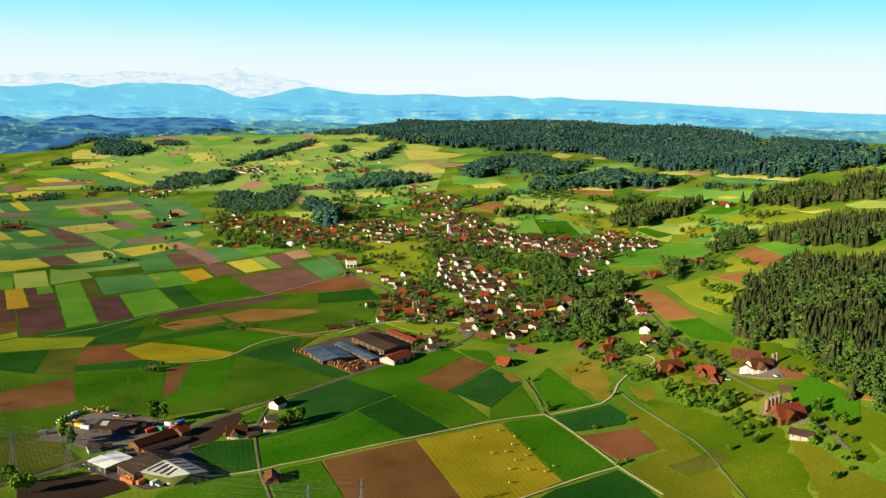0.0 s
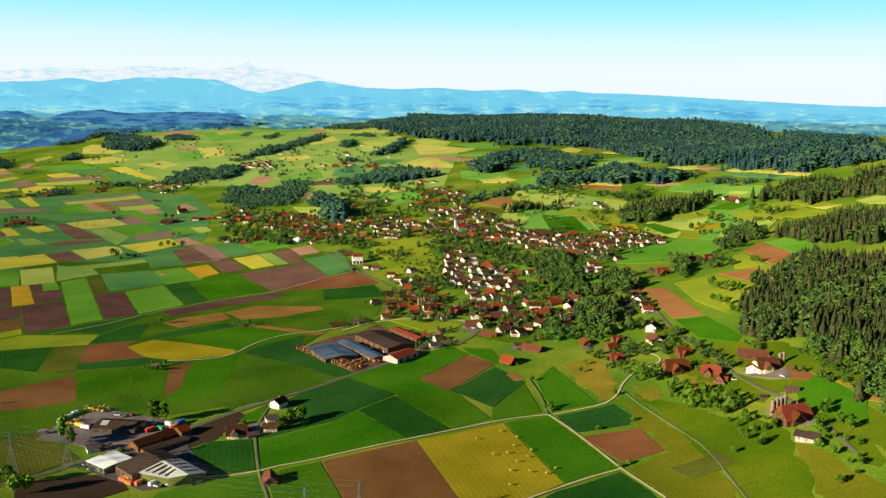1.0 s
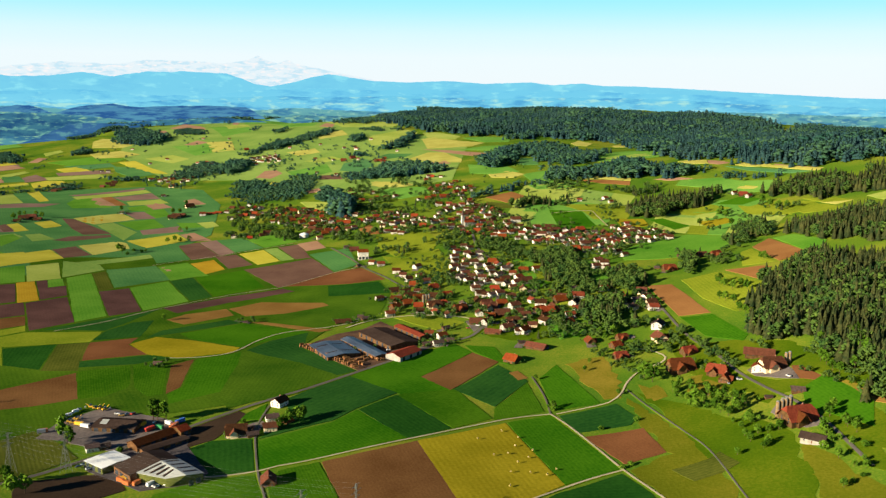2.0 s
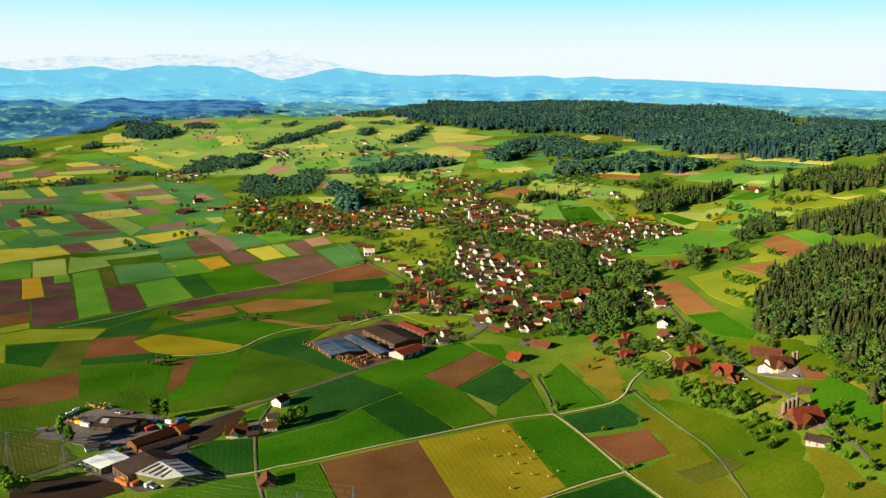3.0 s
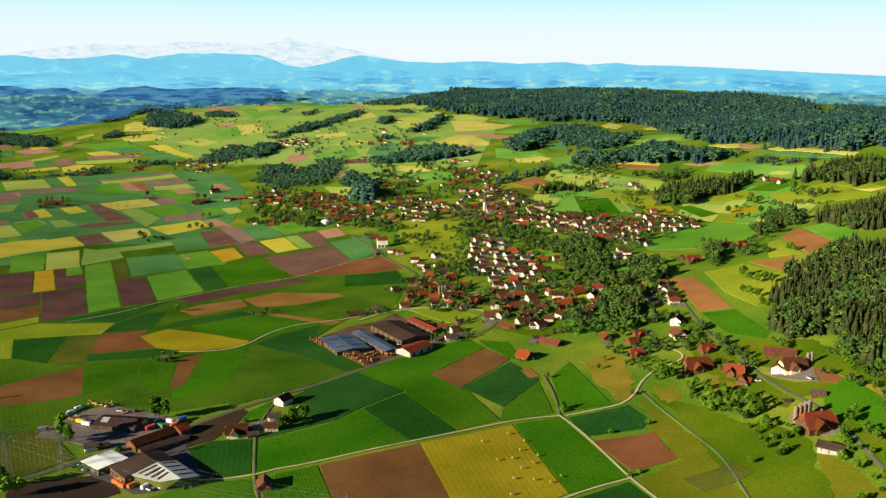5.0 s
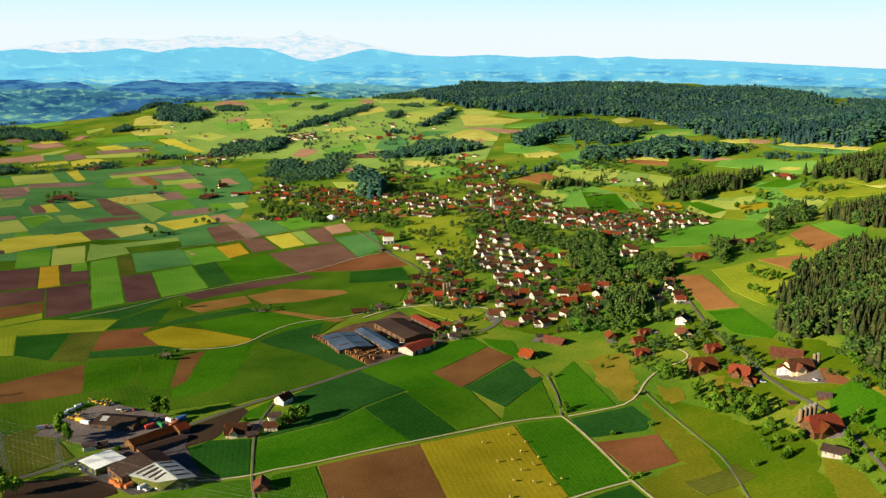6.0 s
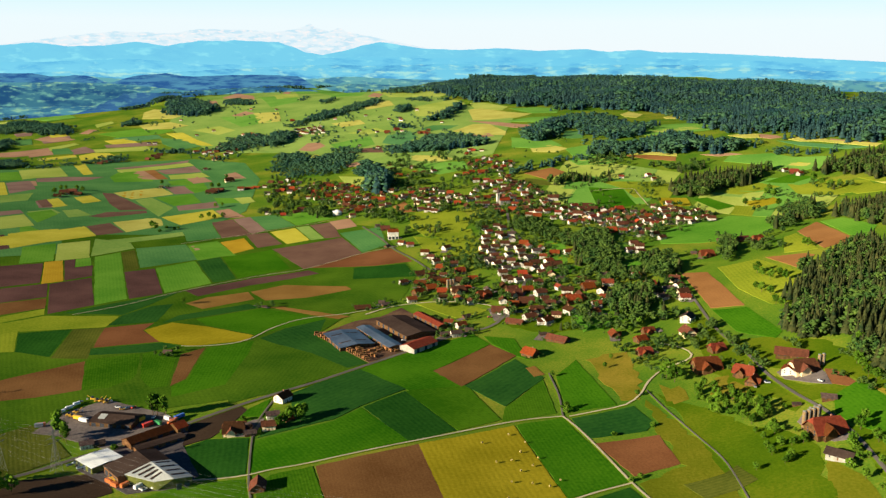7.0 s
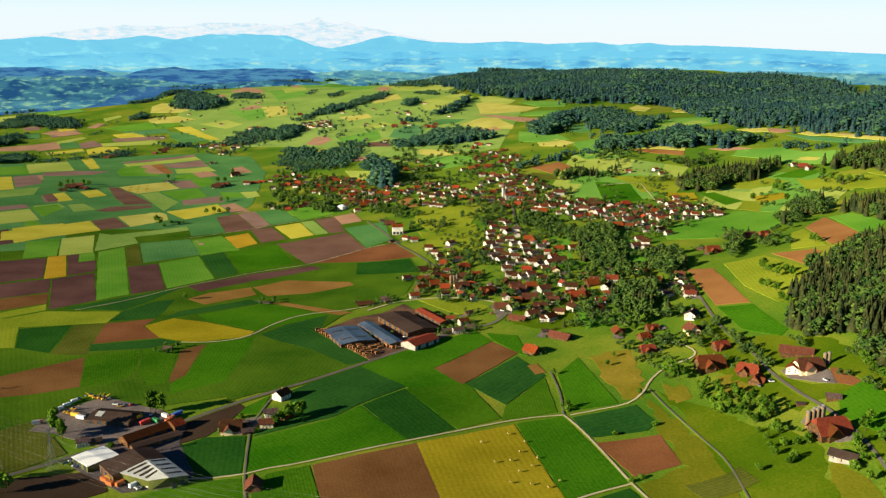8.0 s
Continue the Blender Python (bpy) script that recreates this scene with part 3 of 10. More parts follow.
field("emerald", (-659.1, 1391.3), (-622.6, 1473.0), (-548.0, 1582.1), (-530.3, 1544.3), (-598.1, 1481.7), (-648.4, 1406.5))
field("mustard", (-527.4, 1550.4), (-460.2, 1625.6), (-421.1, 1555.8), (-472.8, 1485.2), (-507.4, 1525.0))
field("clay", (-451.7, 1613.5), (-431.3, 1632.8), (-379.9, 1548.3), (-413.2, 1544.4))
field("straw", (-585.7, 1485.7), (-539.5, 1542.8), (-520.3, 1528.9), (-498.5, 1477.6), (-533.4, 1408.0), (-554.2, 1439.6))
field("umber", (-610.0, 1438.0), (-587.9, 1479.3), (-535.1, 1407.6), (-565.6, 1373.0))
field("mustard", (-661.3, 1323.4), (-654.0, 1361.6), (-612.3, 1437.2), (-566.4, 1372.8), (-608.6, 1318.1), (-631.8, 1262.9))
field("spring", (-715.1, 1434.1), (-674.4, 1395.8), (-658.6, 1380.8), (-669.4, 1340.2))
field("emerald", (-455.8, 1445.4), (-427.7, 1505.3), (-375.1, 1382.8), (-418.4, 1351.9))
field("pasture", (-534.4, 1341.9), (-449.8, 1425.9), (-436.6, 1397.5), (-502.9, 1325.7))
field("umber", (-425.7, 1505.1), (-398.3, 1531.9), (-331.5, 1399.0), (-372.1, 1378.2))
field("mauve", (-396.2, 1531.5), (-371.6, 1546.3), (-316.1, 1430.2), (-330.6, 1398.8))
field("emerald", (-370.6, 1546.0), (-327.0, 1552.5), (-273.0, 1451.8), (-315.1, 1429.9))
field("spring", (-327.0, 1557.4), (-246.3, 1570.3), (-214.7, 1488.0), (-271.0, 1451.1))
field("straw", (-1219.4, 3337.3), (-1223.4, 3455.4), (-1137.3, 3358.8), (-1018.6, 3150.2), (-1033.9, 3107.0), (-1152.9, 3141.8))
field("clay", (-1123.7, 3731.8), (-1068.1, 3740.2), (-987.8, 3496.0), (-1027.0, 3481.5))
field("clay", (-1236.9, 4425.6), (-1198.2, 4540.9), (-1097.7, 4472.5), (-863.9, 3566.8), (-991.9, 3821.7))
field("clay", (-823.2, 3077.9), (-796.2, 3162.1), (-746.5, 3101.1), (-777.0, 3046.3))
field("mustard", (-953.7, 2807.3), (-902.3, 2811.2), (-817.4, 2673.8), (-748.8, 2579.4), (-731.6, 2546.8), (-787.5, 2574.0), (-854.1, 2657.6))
field("straw", (-1114.1, 3008.0), (-1018.8, 3031.8), (-922.8, 2935.0), (-966.0, 2898.8), (-1054.9, 2894.6))
field("clay", (-1255.1, 2868.2), (-1260.8, 2959.2), (-1226.8, 2939.3), (-1221.8, 2861.4))
field("sunny", (-1286.8, 3062.5), (-1255.7, 3129.2), (-1226.8, 3080.3), (-1247.7, 2990.4))
field("mustard", (-1110.2, 2716.3), (-1047.6, 2753.5), (-989.1, 2663.4), (-1057.8, 2647.3))
field("sunny", (-1249.6, 2563.4), (-1191.2, 2687.7), (-1164.0, 2663.3), (-1194.8, 2548.9))
field("sunny", (-1079.4, 2559.3), (-940.0, 2595.4), (-883.6, 2525.6), (-1048.4, 2503.3))
field("mauve", (-1141.8, 2555.5), (-1127.9, 2617.2), (-1044.7, 2513.4), (-1094.1, 2464.3))
field("clay", (-1237.8, 2505.9), (-1189.5, 2537.5), (-1149.7, 2467.7), (-1191.2, 2410.0))
field("mustard", (-1068.3, 2440.2), (-1052.0, 2493.1), (-1002.9, 2487.3), (-969.3, 2441.2), (-966.6, 2376.8), (-1020.6, 2346.6))
field("sunny", (-1156.8, 2385.4), (-1076.2, 2440.8), (-1056.5, 2405.7), (-1125.9, 2335.9))
field("mauve", (-1357.4, 2807.8), (-1274.6, 2839.0), (-1224.6, 2744.9), (-1283.7, 2687.7))
field("spring", (-1192.5, 2855.3), (-1077.4, 2932.0), (-945.3, 2862.9), (-963.3, 2810.1), (-1089.3, 2772.3))
field("emerald", (-944.7, 2729.0), (-854.4, 2685.2), (-763.9, 2548.6), (-815.0, 2508.8), (-900.9, 2624.1))
field("mauve", (-1080.1, 2641.0), (-965.7, 2667.8), (-903.0, 2605.8), (-1050.0, 2586.0))
field("grey", (-1103.8, 2765.3), (-975.5, 2794.1), (-935.3, 2726.5), (-1009.6, 2696.7))
field("sunny", (-886.0, 2844.1), (-808.3, 2884.1), (-729.8, 2788.0), (-765.7, 2728.7))
field("fresh", (-856.0, 3057.9), (-743.6, 3064.9), (-634.1, 2909.0), (-726.0, 2842.4))
field("straw", (-753.0, 3104.2), (-662.0, 3083.9), (-611.8, 2888.8), (-681.9, 2881.3))
field("fresh", (-902.5, 3774.4), (-702.4, 3587.4), (-641.4, 3326.9), (-719.9, 3216.5))
field("sunny", (-1017.3, 4483.2), (-903.2, 4536.5), (-686.4, 3539.2), (-760.7, 3498.0))
field("clay", (-967.9, 4538.1), (-959.5, 4620.9), (-936.1, 4589.4), (-932.7, 4516.8))
field("fresh", (-913.7, 4590.3), (-753.9, 4837.5), (-419.5, 3535.3), (-420.7, 3370.6), (-530.4, 3407.2))
field("clay", (-395.3, 3332.0), (-385.5, 3465.6), (-342.8, 3381.6), (-342.5, 3259.7))
field("sunny", (-394.9, 3549.7), (-224.9, 3555.3), (-82.1, 3278.6), (-122.0, 3166.0), (-305.9, 3254.9))
field("straw", (-392.7, 3145.7), (-296.0, 3149.3), (-265.1, 3019.6), (-352.4, 2968.5))
field("sunny", (-203.4, 2935.5), (-151.6, 2985.5), (-76.4, 3062.1), (-31.7, 2954.7), (-69.9, 2818.1), (-129.0, 2711.0), (-173.9, 2758.0))
field("straw", (-54.4, 2400.4), (-2.8, 2500.4), (43.1, 2469.5), (82.5, 2278.7), (77.3, 2203.0), (12.1, 2271.2))
field("straw", (-21.0, 2794.7), (13.5, 2829.3), (80.4, 2725.4), (162.9, 2641.5), (124.2, 2577.8), (44.5, 2568.0), (-3.1, 2583.1))
field("sunny", (-18.9, 2949.1), (24.7, 2944.7), (100.4, 2821.5), (81.1, 2750.6), (-0.4, 2810.1))
field("clay", (-19.0, 2580.7), (59.2, 2509.5), (131.4, 2407.5), (165.8, 2366.5), (113.2, 2334.8), (43.1, 2469.5))
field("fresh", (102.5, 2781.3), (184.7, 2781.8), (249.4, 2738.5), (233.2, 2645.8), (163.6, 2654.6))
field("fresh", (82.4, 2508.2), (155.1, 2563.4), (218.5, 2565.1), (170.7, 2440.3))
field("clay", (-13.4, 2284.2), (40.3, 2280.7), (52.8, 2203.9), (11.9, 2223.1))
# a band of shade on the hillside, laid as a darker green field
field("emerald", (-142.5, 2507.9), (-113.4, 2551.0), (-41.5, 2503.3), (-63.3, 2451.6), (-116.2, 2447.9))
field("fresh", (-375.8, 2404.8), (-278.9, 2475.2), (-247.6, 2325.5), (-273.6, 2300.4), (-350.8, 2337.2))
field("grey", (-230.7, 2330.8), (-230.5, 2451.5), (-172.2, 2488.1), (-141.5, 2365.2), (-177.2, 2258.8))
field("umber", (-286.3, 2231.6), (-271.3, 2281.1), (-223.9, 2261.4), (-207.7, 2167.0))
field("clay", (-452.3, 2364.4), (-446.3, 2463.2), (-415.5, 2463.0), (-386.1, 2393.9), (-406.4, 2321.2))
field("mustard", (-391.5, 2195.7), (-395.1, 2272.4), (-377.7, 2253.2), (-368.5, 2181.0))
field("clay", (-283.1, 2055.5), (-246.7, 2073.8), (-241.1, 2005.8), (-271.2, 2015.0))
field("straw", (-130.4, 1998.9), (-126.4, 2054.1), (-62.6, 1979.6), (-30.4, 1907.0), (-60.1, 1905.4), (-110.4, 1954.9))
field("sunny", (-353.0, 2567.3), (-277.2, 2605.0), (-238.1, 2532.6), (-297.9, 2506.0))
field("straw", (-430.5, 2759.2), (-347.7, 2782.4), (-320.5, 2698.0), (-384.6, 2677.4))
field("fresh", (-108.1, 1914.3), (-12.3, 1867.8), (-0.3, 1772.9), (-55.0, 1755.5), (-103.0, 1826.0))
field("fresh", (91.0, 2135.6), (172.2, 1999.3), (187.8, 1902.2), (129.4, 1909.2), (86.8, 1966.0))
field("straw", (123.8, 1914.1), (166.4, 1928.0), (195.3, 1859.0), (170.2, 1834.6), (126.7, 1865.5))
field("emerald", (197.2, 2030.3), (218.9, 2163.0), (252.6, 2108.5), (237.8, 1980.0), (208.9, 1996.0))
field("fresh", (189.9, 1862.7), (243.5, 1877.7), (243.4, 1769.5), (198.6, 1780.8))
field("straw", (401.0, 2561.0), (435.2, 2636.8), (460.6, 2550.6), (429.7, 2460.7), (403.8, 2488.5))
field("straw", (498.2, 2462.5), (559.2, 2534.9), (633.7, 2520.8), (616.6, 2421.4), (523.8, 2371.1), (490.9, 2388.7))
field("fresh", (328.3, 1936.2), (361.6, 2025.6), (420.1, 2136.0), (536.2, 2127.9), (546.6, 1974.3), (486.1, 1924.8), (426.2, 1921.0), (357.6, 1933.5))
field("sunny", (355.5, 1990.6), (447.1, 2018.2), (509.7, 2020.9), (481.3, 1953.9), (397.4, 1954.8))
field("straw", (289.1, 1753.8), (329.2, 1772.6), (384.9, 1725.8), (379.4, 1699.8), (333.2, 1734.4))
field("orange", (287.6, 1744.1), (332.4, 1729.8), (377.6, 1696.0), (370.7, 1668.0), (326.8, 1699.1))
field("straw", (502.0, 1828.5), (534.0, 1834.9), (555.3, 1808.3), (546.8, 1771.8), (523.0, 1783.8))
field("clay", (556.2, 1807.5), (577.5, 1773.3), (582.4, 1747.8), (560.8, 1747.0), (547.7, 1771.1))
field("straw", (581.7, 1728.8), (635.6, 1688.3), (634.8, 1657.9), (595.6, 1691.5))
field("clay", (641.3, 1675.7), (688.5, 1574.2), (672.5, 1565.3), (634.7, 1652.0))
field("grey", (564.7, 1725.0), (594.1, 1687.0), (667.9, 1565.6), (636.2, 1582.2), (585.5, 1661.3))
field("fresh", (473.5, 1660.8), (529.0, 1642.3), (558.8, 1581.2), (592.7, 1567.9), (593.2, 1543.0), (567.1, 1508.9), (523.6, 1531.6), (503.3, 1589.5))
field("mustard", (528.7, 1553.2), (540.6, 1569.7), (564.1, 1535.0), (554.0, 1521.9))
field("clay", (420.1, 1694.5), (468.9, 1682.0), (486.2, 1662.2), (444.7, 1668.1))
field("fresh", (417.5, 1451.6), (484.5, 1495.4), (530.3, 1468.5), (543.5, 1430.1), (497.6, 1423.6), (445.4, 1424.9))
field("straw", (588.9, 1350.4), (609.2, 1340.7), (616.6, 1299.7), (591.7, 1300.5))
field("lime", (506.4, 1423.9), (557.9, 1421.9), (586.0, 1363.6), (574.3, 1296.6), (534.2, 1315.4), (503.9, 1366.5))
field("fresh", (185.0, 1754.5), (231.0, 1775.5), (288.7, 1723.8), (251.6, 1686.8), (200.4, 1697.2))
field("sunny", (204.5, 1734.7), (259.1, 1741.2), (270.3, 1707.4), (221.6, 1698.2))
field("sunny", (-1866.9, 3307.9), (-1799.2, 3341.5), (-1697.2, 3396.8), (-1636.2, 3406.6), (-1681.8, 3409.8), (-1771.7, 3371.3))
field("fresh", (-1697.2, 3396.8), (-1620.0, 3418.6), (-1553.0, 3464.8), (-1464.1, 3316.7), (-1537.9, 3248.1))
field("sunny", (-1788.4, 3170.4), (-1758.9, 3267.8), (-1715.7, 3306.6), (-1640.8, 3156.5), (-1668.5, 3101.9))
field("mustard", (-1358.9, 2874.7), (-1309.7, 2888.4), (-1272.5, 2827.1), (-1314.7, 2800.9))
field("clay", (-1355.0, 2772.8), (-1341.4, 2837.9), (-1271.7, 2805.5), (-1216.8, 2755.4), (-1262.1, 2708.5))
field("mauve", (-1488.0, 2908.7), (-1442.4, 2949.7), (-1407.0, 2859.4), (-1443.9, 2841.2))
field("emerald", (-1415.2, 2767.8), (-1370.4, 2785.8), (-1309.1, 2669.5), (-1345.5, 2649.6))
field("clay", (-1371.3, 2438.2), (-1335.0, 2488.1), (-1278.2, 2534.7), (-1227.1, 2599.0), (-1165.3, 2486.8), (-1234.0, 2417.9), (-1295.8, 2416.2))
field("emerald", (-1206.2, 2576.1), (-1166.5, 2594.5), (-1099.8, 2483.7), (-1149.7, 2464.0))
field("mustard", (-1154.3, 2383.2), (-1089.8, 2461.5), (-1066.7, 2427.6), (-1115.8, 2335.9))
field("spring", (-1145.5, 1999.7), (-1059.8, 2097.2), (-964.6, 1931.0), (-1054.0, 1844.5))
field("sunny", (-1071.2, 2121.8), (-1020.8, 2205.9), (-937.1, 2046.9), (-969.9, 1941.3))
field("mustard", (-1016.6, 1821.3), (-992.3, 1863.1), (-977.1, 1879.8), (-873.4, 1696.5), (-907.3, 1631.0))
field("mauve", (-969.8, 1870.7), (-945.5, 1925.4), (-866.9, 1793.2), (-878.4, 1712.2))
field("pasture", (-892.5, 1605.1), (-869.6, 1689.4), (-844.2, 1736.5), (-807.9, 1643.3), (-861.9, 1551.6))
field("emerald", (-855.5, 1540.5), (-809.0, 1604.5), (-771.6, 1551.9), (-825.6, 1488.2))
field("mauve", (-814.5, 1468.7), (-770.1, 1539.4), (-748.7, 1511.2), (-793.3, 1431.6))
field("sunny", (-785.7, 1418.3), (-743.6, 1501.2), (-683.0, 1415.0), (-736.3, 1331.7))
field("umber", (-791.9, 1643.1), (-786.7, 1669.1), (-741.0, 1601.0), (-748.6, 1576.6))
field("spring", (-746.3, 1512.3), (-725.7, 1560.7), (-696.1, 1523.7), (-690.3, 1438.9))
field("mustard", (-685.7, 1337.5), (-668.9, 1369.2), (-638.7, 1402.5), (-599.1, 1319.2), (-631.8, 1240.7))
field("violet", (-706.3, 1279.1), (-688.6, 1331.5), (-632.5, 1240.4), (-659.0, 1196.2))
field("sunny", (639.7, 1307.1), (667.4, 1303.0), (678.2, 1214.8), (646.7, 1158.1), (631.5, 1248.4))
field("fresh", (809.0, 1564.1), (839.7, 1564.4), (855.8, 1519.8), (835.7, 1483.5), (806.8, 1521.0))
field("meadow", (-717.2, 1303.3), (-582.9, 1377.6), (-428.8, 1479.9), (-272.1, 1494.4), (-130.5, 1392.6), (-53.3, 1118.1), (-62.5, 1016.8), (-114.2, 959.6), (-136.4, 883.0), (-73.6, 790.6), (-141.9, 719.7), (-217.5, 690.2), (-331.4, 582.3))
field("meadow", (-572.4, 1032.7), (-458.1, 818.4), (-338.8, 826.1), (-330.5, 805.0), (-255.2, 815.0), (-226.9, 718.5), (-309.4, 653.4), (-345.3, 608.3))
field("meadow", (-184.0, 739.0), (-173.2, 853.8), (-191.4, 861.6), (-118.3, 816.5), (-89.3, 776.2), (-126.2, 738.0), (-172.0, 698.5))
field("soil", (-82.9, 589.5), (-16.1, 626.0), (7.4, 538.5), (17.3, 500.3), (-56.7, 499.2), (-66.8, 538.1))
field("yellow", (-16.1, 626.0), (52.0, 662.8), (82.0, 552.4), (67.5, 539.7), (34.7, 513.1), (17.3, 500.3), (7.4, 538.5))
field("lush", (53.8, 663.9), (89.5, 677.0), (123.9, 573.7), (82.7, 552.4))
field("dark", (122.4, 565.5), (134.7, 534.0), (140.6, 500.9), (41.0, 504.9), (75.4, 539.8))
field("lush", (-134.5, 631.8), (-83.3, 664.3), (-66.0, 691.0), (-23.3, 631.0), (-86.6, 596.1), (-112.1, 584.9), (-124.4, 579.3))
field("dark", (-64.3, 692.3), (-34.5, 727.6), (9.9, 651.6), (-22.4, 628.9))
field("wheat", (-127.7, 719.3), (-80.4, 782.6), (-33.8, 733.1), (-66.3, 694.8), (-83.8, 667.7), (-134.9, 635.8), (-116.0, 677.3))
field("maize", (-33.5, 726.2), (-27.2, 734.6), (15.3, 742.9), (43.0, 672.8), (11.2, 651.6))
field("wheat", (13.8, 741.5), (57.5, 803.9), (80.7, 758.0), (46.6, 698.7))
field("maize", (46.4, 696.3), (79.3, 754.1), (85.5, 685.3), (43.7, 669.4))
field("lush", (-73.3, 787.4), (-24.3, 845.7), (19.7, 876.4), (35.6, 845.5), (-14.4, 776.9), (10.9, 740.2), (-32.3, 730.4), (-77.4, 777.8))
field("soil", (-14.4, 775.4), (35.5, 843.8), (59.1, 812.9), (10.9, 738.8))
field("lush", (29.7, 869.2), (58.1, 858.6), (69.3, 802.2), (60.5, 809.6), (36.7, 847.1))
field("lush", (90.9, 762.0), (110.7, 794.8), (132.8, 696.5), (93.7, 686.8))
field("dry", (118.5, 795.9), (137.4, 802.5), (155.9, 805.6), (157.2, 757.3), (156.0, 718.9), (149.5, 699.1), (136.5, 702.6), (127.7, 739.4))
field("wheat", (95.9, 675.3), (144.8, 691.0), (154.5, 658.8), (146.9, 646.2), (104.0, 640.2))
field("red", (108.6, 631.5), (154.3, 637.7), (159.7, 591.4), (127.8, 579.9))
# the dense crop's dark tone here also stands in for shade on the plot
field("dark", (-169.6, 635.5), (-140.0, 636.2), (-127.6, 577.9), (-169.7, 569.6), (-188.6, 618.6))
field("maize", (-165.9, 569.2), (-126.5, 572.7), (-115.7, 542.4), (-104.8, 506.0), (-184.8, 513.5), (-188.9, 549.4))
field("maize", (-110.7, 577.8), (-84.9, 589.6), (-67.6, 538.2), (-57.3, 499.2), (-101.3, 505.7), (-115.7, 556.6))
field("shade_soil", (-193.4, 660.7), (-165.1, 698.3), (-153.1, 685.0), (-168.8, 637.4), (-191.6, 620.6))
field("lush", (-156.3, 675.1), (-153.9, 688.5), (-140.8, 709.5), (-139.3, 674.1))
field("olive", (-345.3, 608.3), (-308.5, 651.4), (-280.5, 630.7), (-258.7, 607.2), (-277.7, 582.6), (-314.0, 549.5))
field("shade_soil", (-285.6, 566.6), (-224.9, 585.9), (-209.2, 558.0), (-235.5, 536.1), (-273.4, 533.3))
field("soil", (-385.0, 682.6), (-402.8, 715.7), (-371.7, 748.8), (-328.8, 791.7), (-301.4, 721.9), (-331.5, 702.8))
field("maize", (-328.6, 794.9), (-286.8, 814.9), (-269.5, 759.4), (-269.0, 748.1), (-281.0, 727.7), (-301.0, 721.9))
field("maize", (-284.1, 813.2), (-276.5, 823.8), (-251.0, 813.3), (-233.9, 733.7), (-245.6, 728.4), (-264.1, 752.3))
field("soil", (-248.9, 813.3), (-232.1, 835.3), (-223.7, 751.3), (-231.5, 733.8))
field("lush", (-229.5, 833.4), (-192.1, 859.5), (-186.8, 815.9), (-186.6, 759.9), (-186.4, 739.0), (-222.9, 711.2), (-229.8, 731.2), (-221.8, 750.0))
field("wheat", (-188.3, 867.8), (-171.8, 905.2), (-136.3, 942.0), (-133.4, 874.5), (-74.1, 795.6), (-90.1, 782.6), (-129.9, 823.7), (-173.2, 853.8))
field("yellow", (-311.5, 890.7), (-293.1, 920.4), (-254.2, 907.9), (-197.3, 878.2), (-199.3, 859.4), (-246.1, 838.8), (-282.9, 851.9))
field("red", (-354.0, 896.5), (-311.1, 917.4), (-311.9, 888.6), (-280.2, 852.0), (-340.3, 829.7))
field("wheat", (-339.5, 827.9), (-278.9, 848.1), (-258.0, 838.7), (-282.7, 818.4), (-332.9, 808.4))
field("olive", (-384.2, 889.9), (-355.1, 896.5), (-329.9, 798.3), (-364.5, 799.0))
field("dark", (-432.3, 873.8), (-385.9, 889.9), (-367.0, 802.4), (-407.0, 817.3))
field("lime", (-475.3, 905.2), (-452.4, 906.3), (-436.1, 879.4), (-407.5, 817.3), (-429.5, 814.4))
field("lime", (-471.5, 897.6), (-435.7, 934.0), (-357.0, 940.8), (-354.8, 898.6), (-432.7, 879.5))
field("wheat", (-354.8, 943.3), (-338.1, 983.9), (-317.9, 996.3), (-310.3, 922.0), (-354.9, 905.0))
field("wheat", (-421.5, 945.9), (-327.8, 1053.9), (-341.8, 991.4), (-355.7, 945.6))
field("violet", (-489.6, 1060.2), (-455.6, 1100.2), (-401.7, 980.3), (-435.0, 940.6))
field("lime", (-483.1, 920.6), (-447.1, 959.6), (-437.6, 938.2), (-473.4, 901.4))
field("violet", (-540.6, 1022.1), (-493.3, 1062.5), (-466.8, 1004.9), (-513.4, 968.6))
field("soil", (-512.3, 966.5), (-464.7, 1000.2), (-448.1, 961.8), (-490.8, 924.1))
field("violet", (-595.7, 1130.1), (-547.4, 1162.9), (-503.3, 1063.6), (-544.3, 1029.2))
field("gold", (-549.1, 1170.0), (-531.6, 1186.1), (-480.5, 1076.7), (-499.0, 1058.6))
field("violet", (-529.6, 1186.7), (-519.7, 1197.2), (-499.2, 1148.7), (-482.6, 1167.3), (-459.2, 1109.2), (-480.4, 1079.7))
field("spring", (-519.0, 1197.4), (-505.6, 1213.0), (-484.6, 1166.9), (-499.9, 1152.2))
field("spring", (-502.2, 1218.0), (-482.0, 1257.1), (-376.4, 1011.3), (-401.1, 980.4))
field("olive", (-481.3, 1257.2), (-469.4, 1277.4), (-417.9, 1158.9), (-431.0, 1142.2))
field("violet", (-430.4, 1138.8), (-400.3, 1165.7), (-345.5, 1040.1), (-373.9, 1011.6))
field("spring", (-400.0, 1169.4), (-363.7, 1218.6), (-305.5, 1098.5), (-344.5, 1043.1))
field("wheat", (-361.5, 1218.8), (-337.0, 1246.3), (-281.9, 1125.1), (-304.3, 1101.7))
field("lush", (-333.8, 1246.3), (-274.0, 1290.3), (-224.7, 1180.3), (-280.5, 1128.3))
field("umber", (-274.8, 1294.1), (-181.6, 1346.7), (-139.0, 1247.8), (-205.8, 1175.1))
